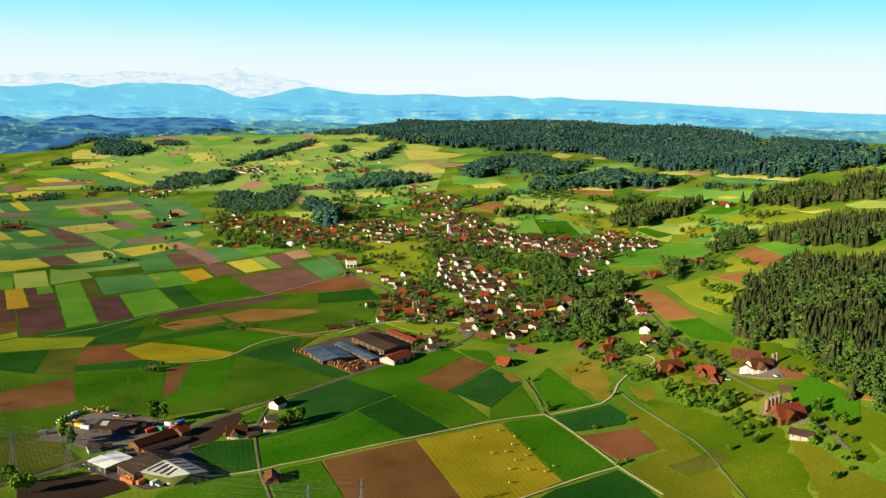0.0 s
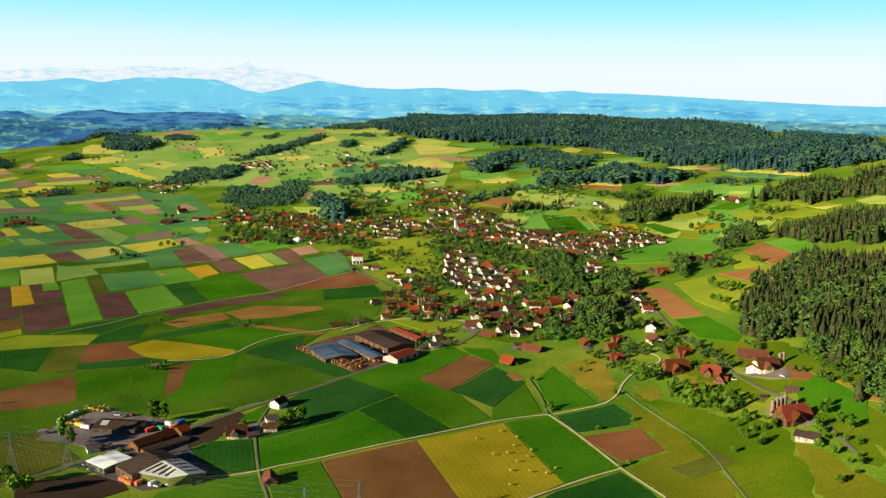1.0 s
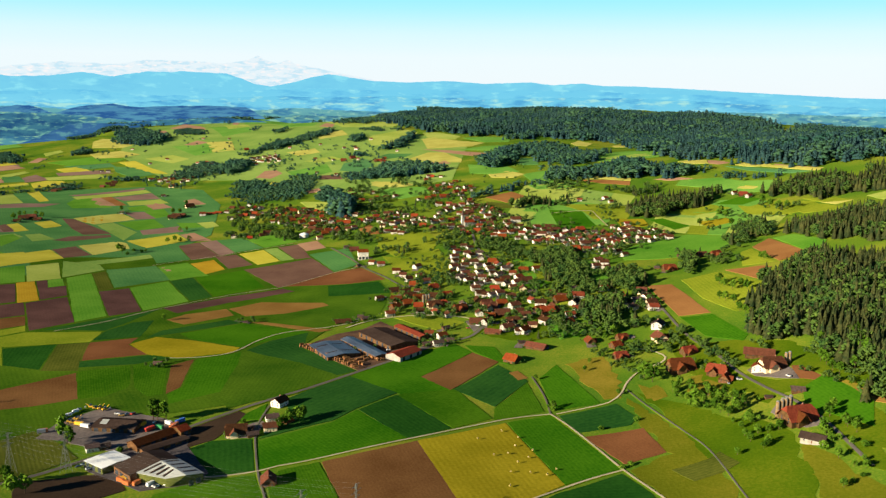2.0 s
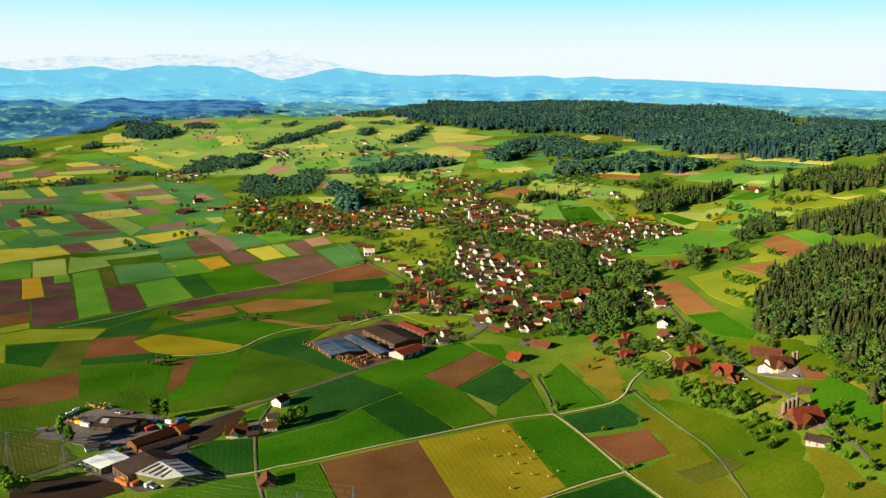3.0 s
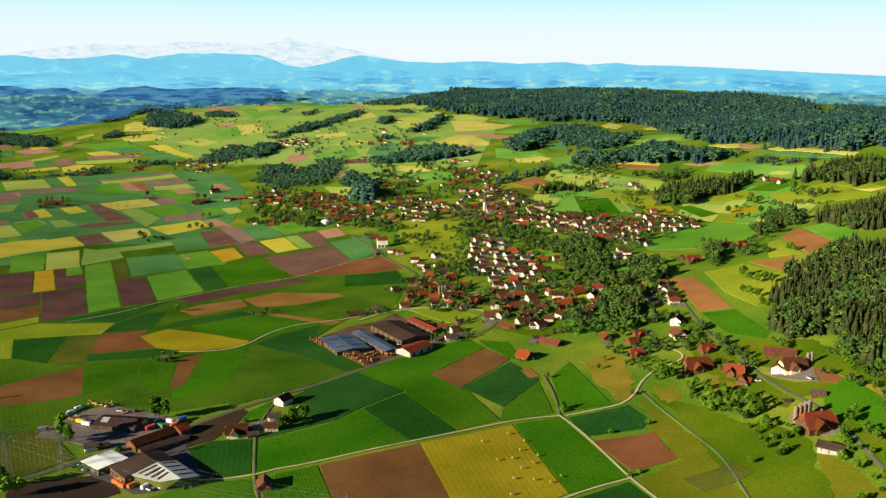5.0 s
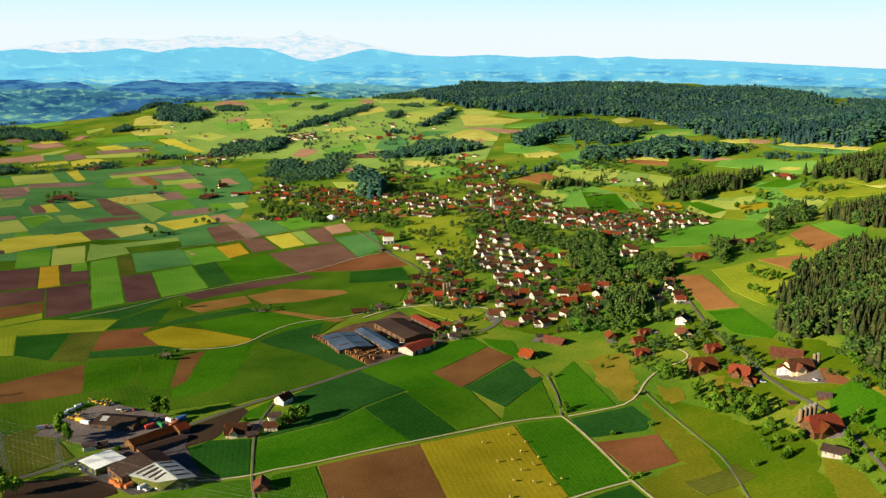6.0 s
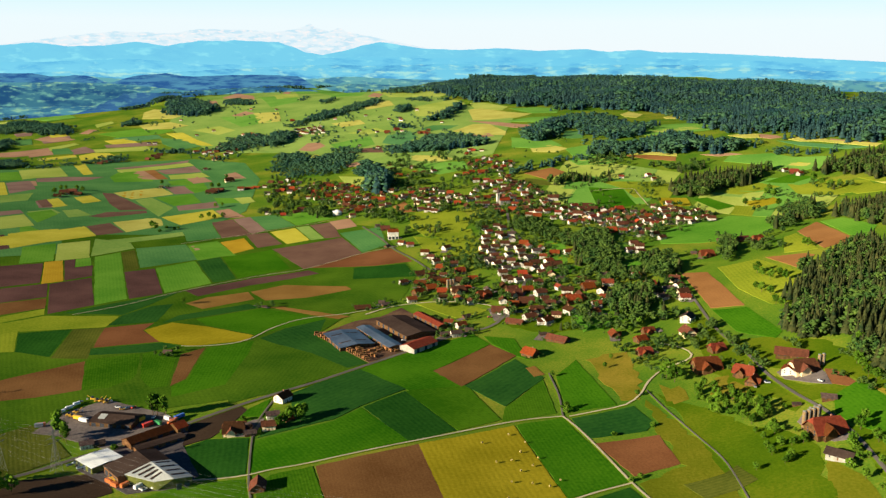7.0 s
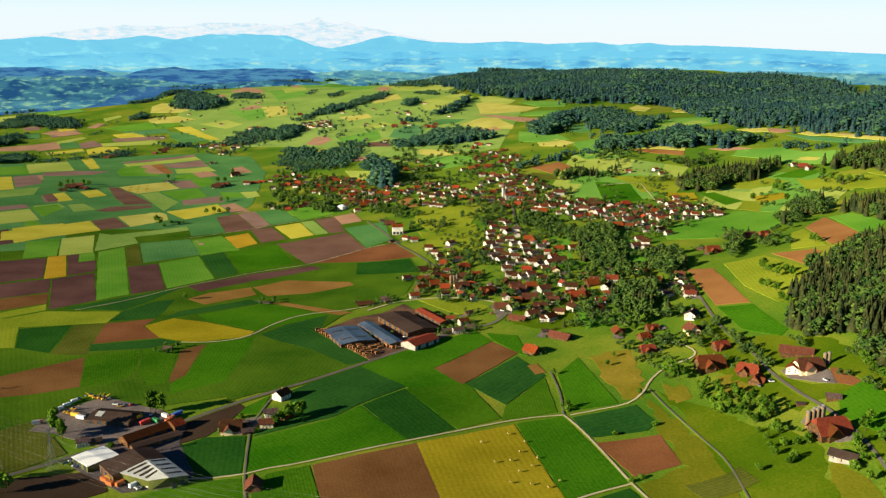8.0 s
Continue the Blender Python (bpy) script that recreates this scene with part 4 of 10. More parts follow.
field("red", (-199.2, 1180.4), (-138.6, 1244.6), (-99.1, 1263.8), (-64.3, 1186.4), (-110.2, 1176.9))
field("dark", (-139.6, 1172.5), (-72.8, 1177.5), (-53.1, 1112.6), (-133.0, 1116.8))
field("violet", (-324.7, 1057.2), (-263.3, 1125.7), (-198.6, 1168.1), (-181.0, 1150.8), (-255.7, 1092.4), (-301.8, 1033.6))
field("tan", (-305.0, 1000.1), (-290.6, 1029.0), (-249.7, 1060.3), (-234.0, 1026.7), (-279.6, 978.1))
field("tan", (-247.0, 1060.4), (-214.3, 1095.2), (-136.0, 1084.1), (-127.3, 1069.0), (-176.1, 1034.1), (-219.8, 1021.5))
field("tan", (-209.7, 991.8), (-194.9, 994.4), (-112.1, 952.2), (-124.1, 941.3))
field("wheat", (-302.9, 917.7), (-295.9, 949.1), (-235.5, 1004.7), (-216.7, 989.0), (-275.1, 940.3))
field("lush", (-272.6, 935.6), (-214.9, 986.4), (-136.3, 942.0), (-172.2, 907.5), (-195.5, 880.4), (-223.0, 895.2), (-254.2, 912.5))
field("mustard", (-306.2, 1414.4), (-270.3, 1433.5), (-229.6, 1343.1), (-260.1, 1324.7))
field("pasture", (-269.2, 1437.4), (-250.1, 1443.2), (-209.1, 1348.2), (-227.8, 1342.7))
field("umber", (-248.9, 1446.9), (-217.2, 1455.1), (-183.8, 1351.0), (-207.3, 1347.7))
field("emerald", (-189.6, 1374.7), (-130.5, 1392.6), (-107.9, 1282.5), (-138.5, 1250.8))
field("umber", (-338.4, 1395.5), (-309.9, 1411.1), (-267.1, 1326.1), (-299.4, 1304.9))
field("gold", (-365.4, 1347.0), (-336.8, 1373.9), (-303.6, 1301.6), (-324.4, 1268.8))
field("mustard", (-687.2, 1309.1), (-608.1, 1427.6), (-563.5, 1368.4), (-602.7, 1305.5), (-657.2, 1250.4))
field("emerald", (-472.3, 1290.2), (-413.0, 1329.5), (-362.4, 1230.0), (-419.6, 1165.9))
field("pasture", (-556.0, 1345.5), (-494.9, 1327.3), (-474.6, 1289.8), (-508.7, 1220.6))
field("sunny", (-588.1, 1291.3), (-556.7, 1330.4), (-507.0, 1212.7), (-539.5, 1180.2))
field("spring", (-620.5, 1253.2), (-591.4, 1295.0), (-541.5, 1179.7), (-574.2, 1152.7))
field("spring", (-407.1, 1321.0), (-372.9, 1356.0), (-317.5, 1257.4), (-335.6, 1250.1), (-361.8, 1222.5))
field("clay", (-400.9, 1317.0), (-393.4, 1326.0), (-379.6, 1292.6), (-386.5, 1288.1))
field("orange", (245.6, 1010.3), (271.0, 998.2), (277.0, 873.8), (247.5, 882.8))
field("lush", (247.7, 877.1), (277.9, 867.4), (286.5, 791.9), (277.4, 779.2), (253.8, 813.4))
field("lime", (284.8, 1010.1), (329.3, 1015.5), (349.6, 933.6), (321.8, 858.2), (298.4, 860.2), (284.2, 924.3))
field("orange", (337.7, 1016.4), (373.4, 998.1), (378.8, 982.4), (351.5, 945.5))
field("orange", (405.1, 1118.3), (440.2, 1156.0), (428.4, 1006.6), (394.1, 1000.6))
field("spring", (444.3, 1153.7), (468.2, 1146.1), (467.6, 1046.6), (439.6, 1001.0), (430.2, 1007.9))
field("spring", (258.4, 1228.6), (316.5, 1286.6), (376.0, 1298.8), (418.0, 1242.0), (414.5, 1188.0), (358.6, 1134.1), (297.3, 1143.6), (253.1, 1165.2))
field("lime", (383.2, 1098.2), (400.3, 1108.6), (389.4, 1004.6), (358.8, 1019.2))
field("lush", (351.2, 1428.7), (372.2, 1431.1), (396.7, 1358.9), (368.9, 1346.0))
field("yellow", (411.7, 1379.3), (457.2, 1377.8), (453.9, 1341.1), (416.9, 1328.0))
field("fresh", (506.4, 1560.8), (549.7, 1597.0), (602.8, 1555.9), (564.4, 1500.9), (522.8, 1513.9))
field("straw", (536.0, 1563.5), (565.1, 1537.3), (555.0, 1524.3), (528.5, 1552.2))
field("straw", (600.2, 1736.2), (689.3, 1571.2), (675.2, 1560.0), (591.2, 1724.9))
field("orange", (101.3, 1672.7), (153.3, 1697.1), (175.1, 1651.3), (137.2, 1612.9))
field("straw", (-136.4, 2054.5), (-62.2, 1978.3), (-42.1, 1909.8), (-110.1, 1953.7))
field("lime", (583.5, 1398.5), (613.8, 1351.0), (614.8, 1302.5), (590.9, 1335.5))
field("lime", (226.3, 1573.7), (310.0, 1550.6), (335.1, 1487.3), (317.9, 1448.4), (266.3, 1463.0), (258.3, 1516.4))
field("lush", (202.8, 1541.3), (256.5, 1516.9), (262.6, 1415.7), (203.5, 1403.5))
field("orange", (-123.9, 1527.3), (-106.4, 1552.6), (-80.5, 1473.0), (-108.7, 1478.3))
field("clay", (-219.8, 1460.3), (-188.9, 1471.6), (-167.9, 1411.3), (-197.5, 1400.0))
field("tan", (65.7, 780.7), (74.1, 785.4), (81.3, 764.7), (72.1, 760.3))
field("red", (287.6, 695.9), (292.5, 691.7), (299.2, 645.7), (282.9, 666.7))
field("tan", (294.6, 634.7), (313.3, 616.4), (332.0, 598.1), (321.2, 576.3), (305.3, 598.8), (297.7, 614.4))
field("dry", (168.3, 724.6), (184.4, 708.0), (182.5, 690.4), (171.6, 691.4))
field("lime", (377.4, 1471.0), (462.3, 1481.8), (484.0, 1435.3), (419.3, 1425.2))
field("yellow", (300.9, 1453.7), (343.0, 1439.6), (340.5, 1390.0), (299.5, 1401.3))
field("lime", (496.4, 1446.2), (528.0, 1386.5), (530.7, 1306.0), (489.4, 1372.8))
field("lush", (469.8, 1476.5), (522.0, 1497.3), (540.0, 1457.1), (504.3, 1443.2))
field("lime", (548.4, 1395.9), (585.9, 1323.7), (585.7, 1251.6), (542.1, 1294.7))
field("fresh", (464.6, 1664.9), (531.2, 1584.9), (514.8, 1563.0), (445.9, 1631.8))
field("lime", (-86.5, 1393.0), (-25.7, 1423.1), (9.9, 1374.0), (-6.7, 1301.8), (-56.5, 1313.1))
field("lime", (-39.5, 1300.5), (9.8, 1336.0), (17.6, 1270.3), (-14.4, 1265.8))
field("lime", (104.6, 1256.4), (131.8, 1212.2), (118.5, 1151.8), (102.9, 1183.7))
field("lush", (122.5, 1119.3), (145.9, 1079.6), (130.0, 1059.4), (105.3, 1083.9))
field("lush", (123.5, 898.8), (147.8, 908.5), (144.3, 865.9), (125.3, 868.7))
field("lime", (-62.5, 1016.8), (8.8, 980.9), (33.0, 951.9), (8.6, 921.1), (-28.4, 968.3))
field("sunny", (-273.3, 1899.5), (-208.1, 1848.9), (-190.8, 1743.0), (-230.5, 1754.1))
field("olive", (102.3, 1635.2), (135.6, 1605.0), (147.4, 1568.2), (94.6, 1586.0))
field("lime", (-82.2, 1469.9), (-8.2, 1461.1), (11.7, 1391.0), (-42.3, 1382.7), (-78.0, 1396.7))
field("lime", (-40.1, 1268.7), (9.6, 1263.6), (23.2, 1208.5), (2.0, 1134.6), (-29.9, 1192.1))
field("lime", (98.7, 1345.7), (122.5, 1328.2), (129.8, 1230.2), (109.1, 1214.1))
field("lime", (139.0, 1024.6), (162.0, 1004.6), (169.1, 969.6), (143.1, 959.4))
field("spring", (117.1, 917.6), (150.2, 924.5), (154.7, 879.2), (124.5, 862.2))
field("wild", (154.2, 704.8), (164.4, 668.7), (178.7, 620.5), (186.4, 577.8), (187.3, 532.3), (180.5, 491.8), (143.8, 500.3), (139.9, 533.8), (128.4, 569.5), (160.5, 588.4), (155.5, 639.4))
field("verdant", (280.4, 773.5), (293.5, 742.6), (312.1, 697.4), (330.3, 653.5), (347.2, 628.7), (332.0, 598.1), (317.1, 624.8), (289.6, 695.6))
field("verdant", (274.7, 645.4), (290.2, 624.2), (301.5, 590.5), (310.6, 555.0), (290.9, 515.0), (279.1, 541.2), (275.4, 563.0), (275.9, 599.2))
field("wild", (244.8, 567.5), (251.0, 555.7), (254.7, 530.9), (261.5, 502.4), (273.3, 479.3), (259.6, 451.6), (226.1, 477.8), (233.7, 519.2))
field("verdant", (185.2, 633.0), (211.8, 640.8), (227.8, 603.2), (239.0, 566.4), (235.0, 532.9), (223.3, 478.7), (186.4, 490.1), (190.4, 535.6), (189.1, 582.0))
field("olive", (155.8, 563.1), (182.9, 570.6), (192.7, 578.6), (199.6, 556.9), (185.1, 548.4), (165.1, 542.7))
field("lush", (276.1, 647.0), (297.0, 660.5), (302.2, 651.1), (307.0, 596.9), (291.3, 562.7), (276.7, 592.0), (268.2, 618.3))
field("verdant", (244.9, 800.0), (274.4, 785.3), (305.9, 751.1), (320.7, 697.2), (327.3, 641.0), (313.1, 610.3), (302.4, 653.5), (289.6, 684.5), (282.5, 712.4), (258.5, 714.3), (246.2, 740.8))
field("dry", (303.1, 650.3), (319.3, 628.0), (317.5, 607.4), (307.7, 598.5))
field("lime", (-90.4, 1450.9), (-45.0, 1457.8), (9.8, 1410.3), (1.2, 1326.1), (-48.3, 1310.7), (-81.1, 1373.7))
field("lime", (-73.7, 1319.9), (-23.0, 1285.4), (9.3, 1196.1), (-13.1, 1174.9), (-53.5, 1242.8))
field("lime", (120.8, 1177.1), (150.0, 1205.9), (151.0, 1122.4), (123.0, 1090.6))
field("verdant", (51.1, 950.9), (89.0, 969.8), (126.7, 925.9), (125.7, 872.1), (97.0, 863.4), (54.1, 891.5))
field("dry", (212.5, 723.9), (224.9, 723.5), (229.7, 683.4), (219.2, 677.5), (205.8, 695.2))
field("dry", (176.1, 711.7), (187.1, 719.7), (187.8, 694.3), (176.7, 684.8))
field("verdant", (167.5, 710.1), (190.0, 676.5), (213.4, 632.5), (234.4, 611.4), (243.8, 584.3), (241.6, 561.0), (211.3, 514.7), (192.8, 521.7), (183.8, 579.1))
field("verdant", (224.5, 880.0), (239.1, 871.7), (243.4, 794.6), (254.8, 710.0), (257.2, 644.4), (249.3, 633.8), (243.3, 661.7), (228.9, 683.9), (216.4, 731.3), (215.7, 820.2))
field("verdant", (253.0, 704.4), (269.2, 675.5), (292.4, 659.2), (276.8, 648.9), (258.8, 644.4), (245.9, 669.7))
field("verdant", (268.4, 597.5), (278.3, 595.9), (289.2, 558.1), (274.8, 508.7), (266.8, 518.6), (265.9, 556.0))
field("spring", (108.1, 1283.6), (124.1, 1246.8), (135.5, 1204.6), (135.1, 1145.2), (125.1, 1078.4), (116.5, 1116.6), (112.1, 1180.6))
field("spring", (204.1, 1198.3), (229.3, 1163.6), (228.3, 1113.2), (207.9, 1055.1), (191.5, 1052.4), (191.5, 1119.2))


# ---- roads and tracks ----
def road(name, width, material, label, *line):
    """A strip along a line of places, smoothed, laid over the ground with a little camber."""
    p = [Vector(q) for q in line]
    pts = []
    for i in range(len(p) - 1):
        a, b, c, d = p[max(0, i - 1)], p[i], p[i + 1], p[min(len(p) - 1, i + 2)]
        n = max(2, int((c - b).length / 8))
        for k in range(n):
            t = k / n
            pts.append(0.5 * ((2 * b) + (c - a) * t + (2 * a - 5 * b + 4 * c - d) * t * t + (3 * b - a - 3 * c + d) * t ** 3))
    pts.append(p[-1])
    verts = []
    for i, q in enumerate(pts):
        d = (pts[min(i + 1, len(pts) - 1)] - pts[max(i - 1, 0)]).normalized()
        s = Vector((-d.y, d.x))
        up = 0.34 + q.length * 0.0003
        for off, dz in ((-1.3, -0.9), (-0.5, 0.0), (0.0, 0.05), (0.5, 0.0), (1.3, -0.9)):
            e = q + s * off * width
            verts.append((e.x, e.y, float(height(e.x, e.y)) + up + dz))
    ob = mesh_object(name, verts, sheet(len(pts), 5)[:, ::-1], (material, CROPS["verdant"][0]), label=label, category="road", kind="structure")
    for k, face in enumerate(ob.data.polygons):
        face.material_index = 1 if k % 4 in (0, 3) else 0  # grassy banks
    return ob


road("road", 4.0, M_ROAD, "grey asphalt country road across the plain", (-307.2, 550.6), (-275.9, 578.6), (-254.6, 602.1), (-232.5, 623.9), (-205.3, 649.8), (-190.5, 665.8), (-160.5, 698.1), (-133.4, 724.7), (-108.6, 749.1), (-73.6, 790.6), (-34.7, 835.8), (2.8, 875.5), (37.4, 898.9), (57.2, 948.8), (76.2, 1007.7))
road("track", 1.5, M_ROAD, "narrow grey farm lane", (-104.8, 506.0), (-115.0, 542.3), (-125.3, 577.6), (-139.2, 644.2), (-140.4, 670.8), (-137.6, 709.4))
road("track", 1.7, M_TRACK, "narrow farm track with grassy edges", (-167.0, 573.5), (-144.5, 574.6), (-124.4, 579.3), (-112.2, 585.8), (-86.5, 595.2), (-21.2, 630.0), (51.5, 669.5), (89.7, 679.3))
road("track", 1.7, M_TRACK, "pale gravel farm track", (89.7, 679.3), (98.2, 659.7), (111.2, 619.4), (124.9, 570.9), (133.7, 545.7), (142.2, 521.5))
road("track", 1.7, M_TRACK, "pale gravel farm track", (124.9, 570.9), (99.9, 559.7), (72.0, 541.3), (41.9, 519.2))
road("track", 1.5, M_ROAD, "narrow grey farm lane", (89.7, 679.3), (89.8, 720.7), (85.0, 767.0))
road("track", 1.2, M_ROAD, "narrow grey farm lane", (159.1, 717.9), (166.7, 679.2), (179.1, 625.4), (187.3, 583.6), (188.4, 521.7), (188.8, 502.3))
road("track", 1.7, M_TRACK, "pale gravel farm track", (-256.9, 838.7), (-238.0, 838.9), (-210.7, 849.1), (-196.0, 869.8), (-183.9, 907.4), (-160.7, 942.9), (-114.8, 964.5), (-85.7, 984.8))
road("road", 2.7, M_ROAD, "grey asphalt lane climbing the slope", (268.4, 517.8), (268.3, 546.6), (268.2, 589.6), (264.3, 628.6), (256.7, 664.1), (250.1, 709.0), (247.8, 761.9), (239.8, 822.5), (239.0, 893.7), (239.2, 955.5), (238.0, 1004.5))
road("track", 1.1, M_TRACK, "pale field path", (-206.7, 1172.2), (-174.4, 1206.8), (-132.8, 1249.1), (-71.2, 1279.6))
road("track", 1.1, M_TRACK, "pale field path", (-421.0, 1333.4), (-376.8, 1373.7), (-309.0, 1423.7), (-221.1, 1469.2))
road("track", 1.1, M_TRACK, "pale field path", (-408.1, 940.1), (-369.5, 983.5), (-327.8, 1053.9), (-264.8, 1131.9), (-206.7, 1172.2))
road("track", 1.7, M_TRACK, "pale curving gravel farm track", (94.5, 678.9), (119.7, 687.8), (139.6, 694.9), (153.1, 711.4), (163.2, 734.4), (178.5, 755.1), (199.5, 766.7), (207.3, 778.7), (202.4, 796.0), (187.1, 815.0))
road("road", 4, M_ROAD, "grey village street between the houses", (64.7, 1410.2), (67.8, 1320.7), (77.3, 1266.4), (88.6, 1196.4), (94.8, 1137.9), (81.6, 1081.0), (68.8, 992.6), (57.1, 949.1), (45.5, 932.1))
road("road", 3, M_ROAD, "grey lane past the mill", (-158.4, 1404.3), (-124.9, 1331.4), (-95.5, 1256.9), (-65.2, 1198.8), (-37.8, 1135.4))
road("road", 2.6, M_TRACK, "pale lane along the village edge", (-96.9, 957.8), (-79.0, 979.0), (-57.9, 991.6), (-26.3, 995.7), (8.7, 985.7), (39.4, 963.0), (47.8, 931.5))
road("track", 1.6, M_TRACK, "pale path over the hill pasture", (279.5, 1412.0), (274.8, 1487.4), (267.9, 1518.5), (209.2, 1517.9))


# ---- trees ----
def cone_tree(seed, tiers, spikes, slim=0.17):
    """Points and triangles of a spruce one metre tall: drooping ragged tiers about a stem."""
    rng = random.Random(seed)
    vs, fs = [], []
    for k in range(tiers):
        u = k / tiers
        z0 = 0.10 + 0.86 * u
        r = slim * (1 - u) ** 0.85 + 0.012
        top = len(vs)
        vs.append((rng.uniform(-0.01, 0.01), rng.uniform(-0.01, 0.01), min(1.0, z0 + 0.30 * (1 - u) + 0.10)))
        turn = rng.uniform(0, 6.28)
        for i in range(spikes * 2):
            a = turn + math.pi * i / spikes
            rr = r * (rng.uniform(0.85, 1.25) if i % 2 else rng.uniform(0.5, 0.75))
            vs.append((math.cos(a) * rr, math.sin(a) * rr, z0 - (0.045 if i % 2 else 0.0) + rng.uniform(-0.02, 0.02)))
        for i in range(spikes * 2):
            fs.append((top, top + 1 + i, top + 1 + (i + 1) % (spikes * 2)))
    return np.array(vs), fs


def leafy_tree(seed, clumps, spread=0.34, lift=0.58, size=0.13, leaves=60):
    """Points and faces of a broadleaf crown one metre tall: boughs of uneven clumps, with loose sprays of leaves about them and gaps between."""
    rng = random.Random(seed)
    vs, fs, hearts = [], [], []
    for _ in range(clumps):
        a, c = rng.uniform(0, 6.283), rng.uniform(-0.85, 1)
        rad = rng.uniform(0.35, 0.95) * math.sqrt(1 - c * c)
        cx, cy, cz = math.cos(a) * rad * spread, math.sin(a) * rad * spread, lift + c * 0.34 * rng.uniform(0.75, 1.0)
        r = size * rng.uniform(0.6, 1.25)
        hearts.append((cx, cy, cz, r))
        b = len(vs)
        for q in ((1, 0, 0), (0, 1, 0), (-1, 0, 0), (0, -1, 0), (0, 0, 1), (0, 0, -1)):
            vs.append((cx + r * q[0] + rng.uniform(-r, r) * 0.5, cy + r * q[1] + rng.uniform(-r, r) * 0.5, cz + r * 0.8 * q[2] + rng.uniform(-r, r) * 0.45))
        for i in range(4):
            fs += [(b + i, b + (i + 1) % 4, b + 4), (b + (i + 1) % 4, b + i, b + 5)]
    for _ in range(leaves):
        cx, cy, cz, r = rng.choice(hearts)
        out = Vector((rng.gauss(0, 1), rng.gauss(0, 1), rng.gauss(0.35, 1))).normalized()
        p = Vector((cx, cy, cz)) + out * r * rng.uniform(0.9, 1.5)
        n = (out + Vector((rng.gauss(0, 0.5), rng.gauss(0, 0.5), rng.gauss(0, 0.5)))).normalized()
        s = n.orthogonal().normalized() * size * rng.uniform(0.35, 0.7)
        t = n.cross(s) * rng.uniform(0.5, 1.0)
        b = len(vs)
        vs += [tuple(p + s), tuple(p + t), tuple(p - s * 0.8 - t * 0.6)]
        fs.append((b, b + 1, b + 2))
    return np.array(vs), fs


CONES = [cone_tree(s, 7, 6, 0.185) for s in range(6)]
CROWNS = [leafy_tree(s, 26, size=0.10, leaves=70) for s in range(6)]
FAR_CONES = [cone_tree(s + 40, 3, 3, 0.2) for s in range(4)]
FAR_CROWNS = [leafy_tree(s + 40, 6, size=0.19, leaves=24) for s in range(4)]
FOREST_COUNT = [0]


def join_trees(name, places, conifers, tall, far, rng, label, category, group):
    """One mesh of many trees at the places: too many to count."""
    kinds = (FAR_CONES, FAR_CROWNS) if far else (CONES, CROWNS)
    parts_v, parts_f, mats, base = [], [], [], 0
    for x, y, z in places:
        patch = noise.noise((x * 0.012, y * 0.012, 2.0))
        con = rng.random() < conifers + patch * (0.6 if conifers > 0.24 else 0.15)
        v, fc = kinds[0 if con else 1][rng.integers(len(kinds[0]))]
        h = tall * (rng.uniform(0.82, 1.12) if con else rng.uniform(0.62, 0.92))
        h *= 1 + (0.6 * noise.noise((x * 0.0042, y * 0.0042, 7.0)) if far else 0.3 * noise.noise((x * 0.006, y * 0.006, 7.0)))
        w = h * rng.uniform(0.85, 1.25) * (1.0 if con else 1.1) * (1 + 0.35 * far)
        a = rng.uniform(0, 6.283)
        ca, sa_ = math.cos(a), math.sin(a)
        p = np.empty_like(v)
        p[:, 0] = x + w * (v[:, 0] * ca - v[:, 1] * sa_)
        p[:, 1] = y + w * (v[:, 0] * sa_ + v[:, 1] * ca)
        p[:, 2] = z - 0.3 + h * v[:, 2]
        parts_v.append(p)
        parts_f.append(np.array(fc) + base)
        mats.append(np.full(len(fc), 0 if con else 1))
        base += len(v)
    if not parts_v:
        return None
    v, fc, mi = np.concatenate(parts_v), np.concatenate(parts_f), np.concatenate(mats)
    me = bpy.data.meshes.new(name)
    me.vertices.add(len(v))
    me.vertices.foreach_set("co", v.astype(np.float32).ravel())
    me.loops.add(len(fc) * 3)
    me.loops.foreach_set("vertex_index", fc.astype(np.int32).ravel())
    me.polygons.add(len(fc))
    me.polygons.foreach_set("loop_start", np.arange(0, len(fc) * 3, 3, dtype=np.int32))
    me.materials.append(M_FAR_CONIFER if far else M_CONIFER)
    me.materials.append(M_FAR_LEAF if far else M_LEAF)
    me.polygons.foreach_set("material_index", mi.astype(np.int32))
    me.polygons.foreach_set("use_smooth", np.ones(len(fc), bool))
    me.update(calc_edges=True)
    return tagged(new(name, me), label, category, group, "stuff")


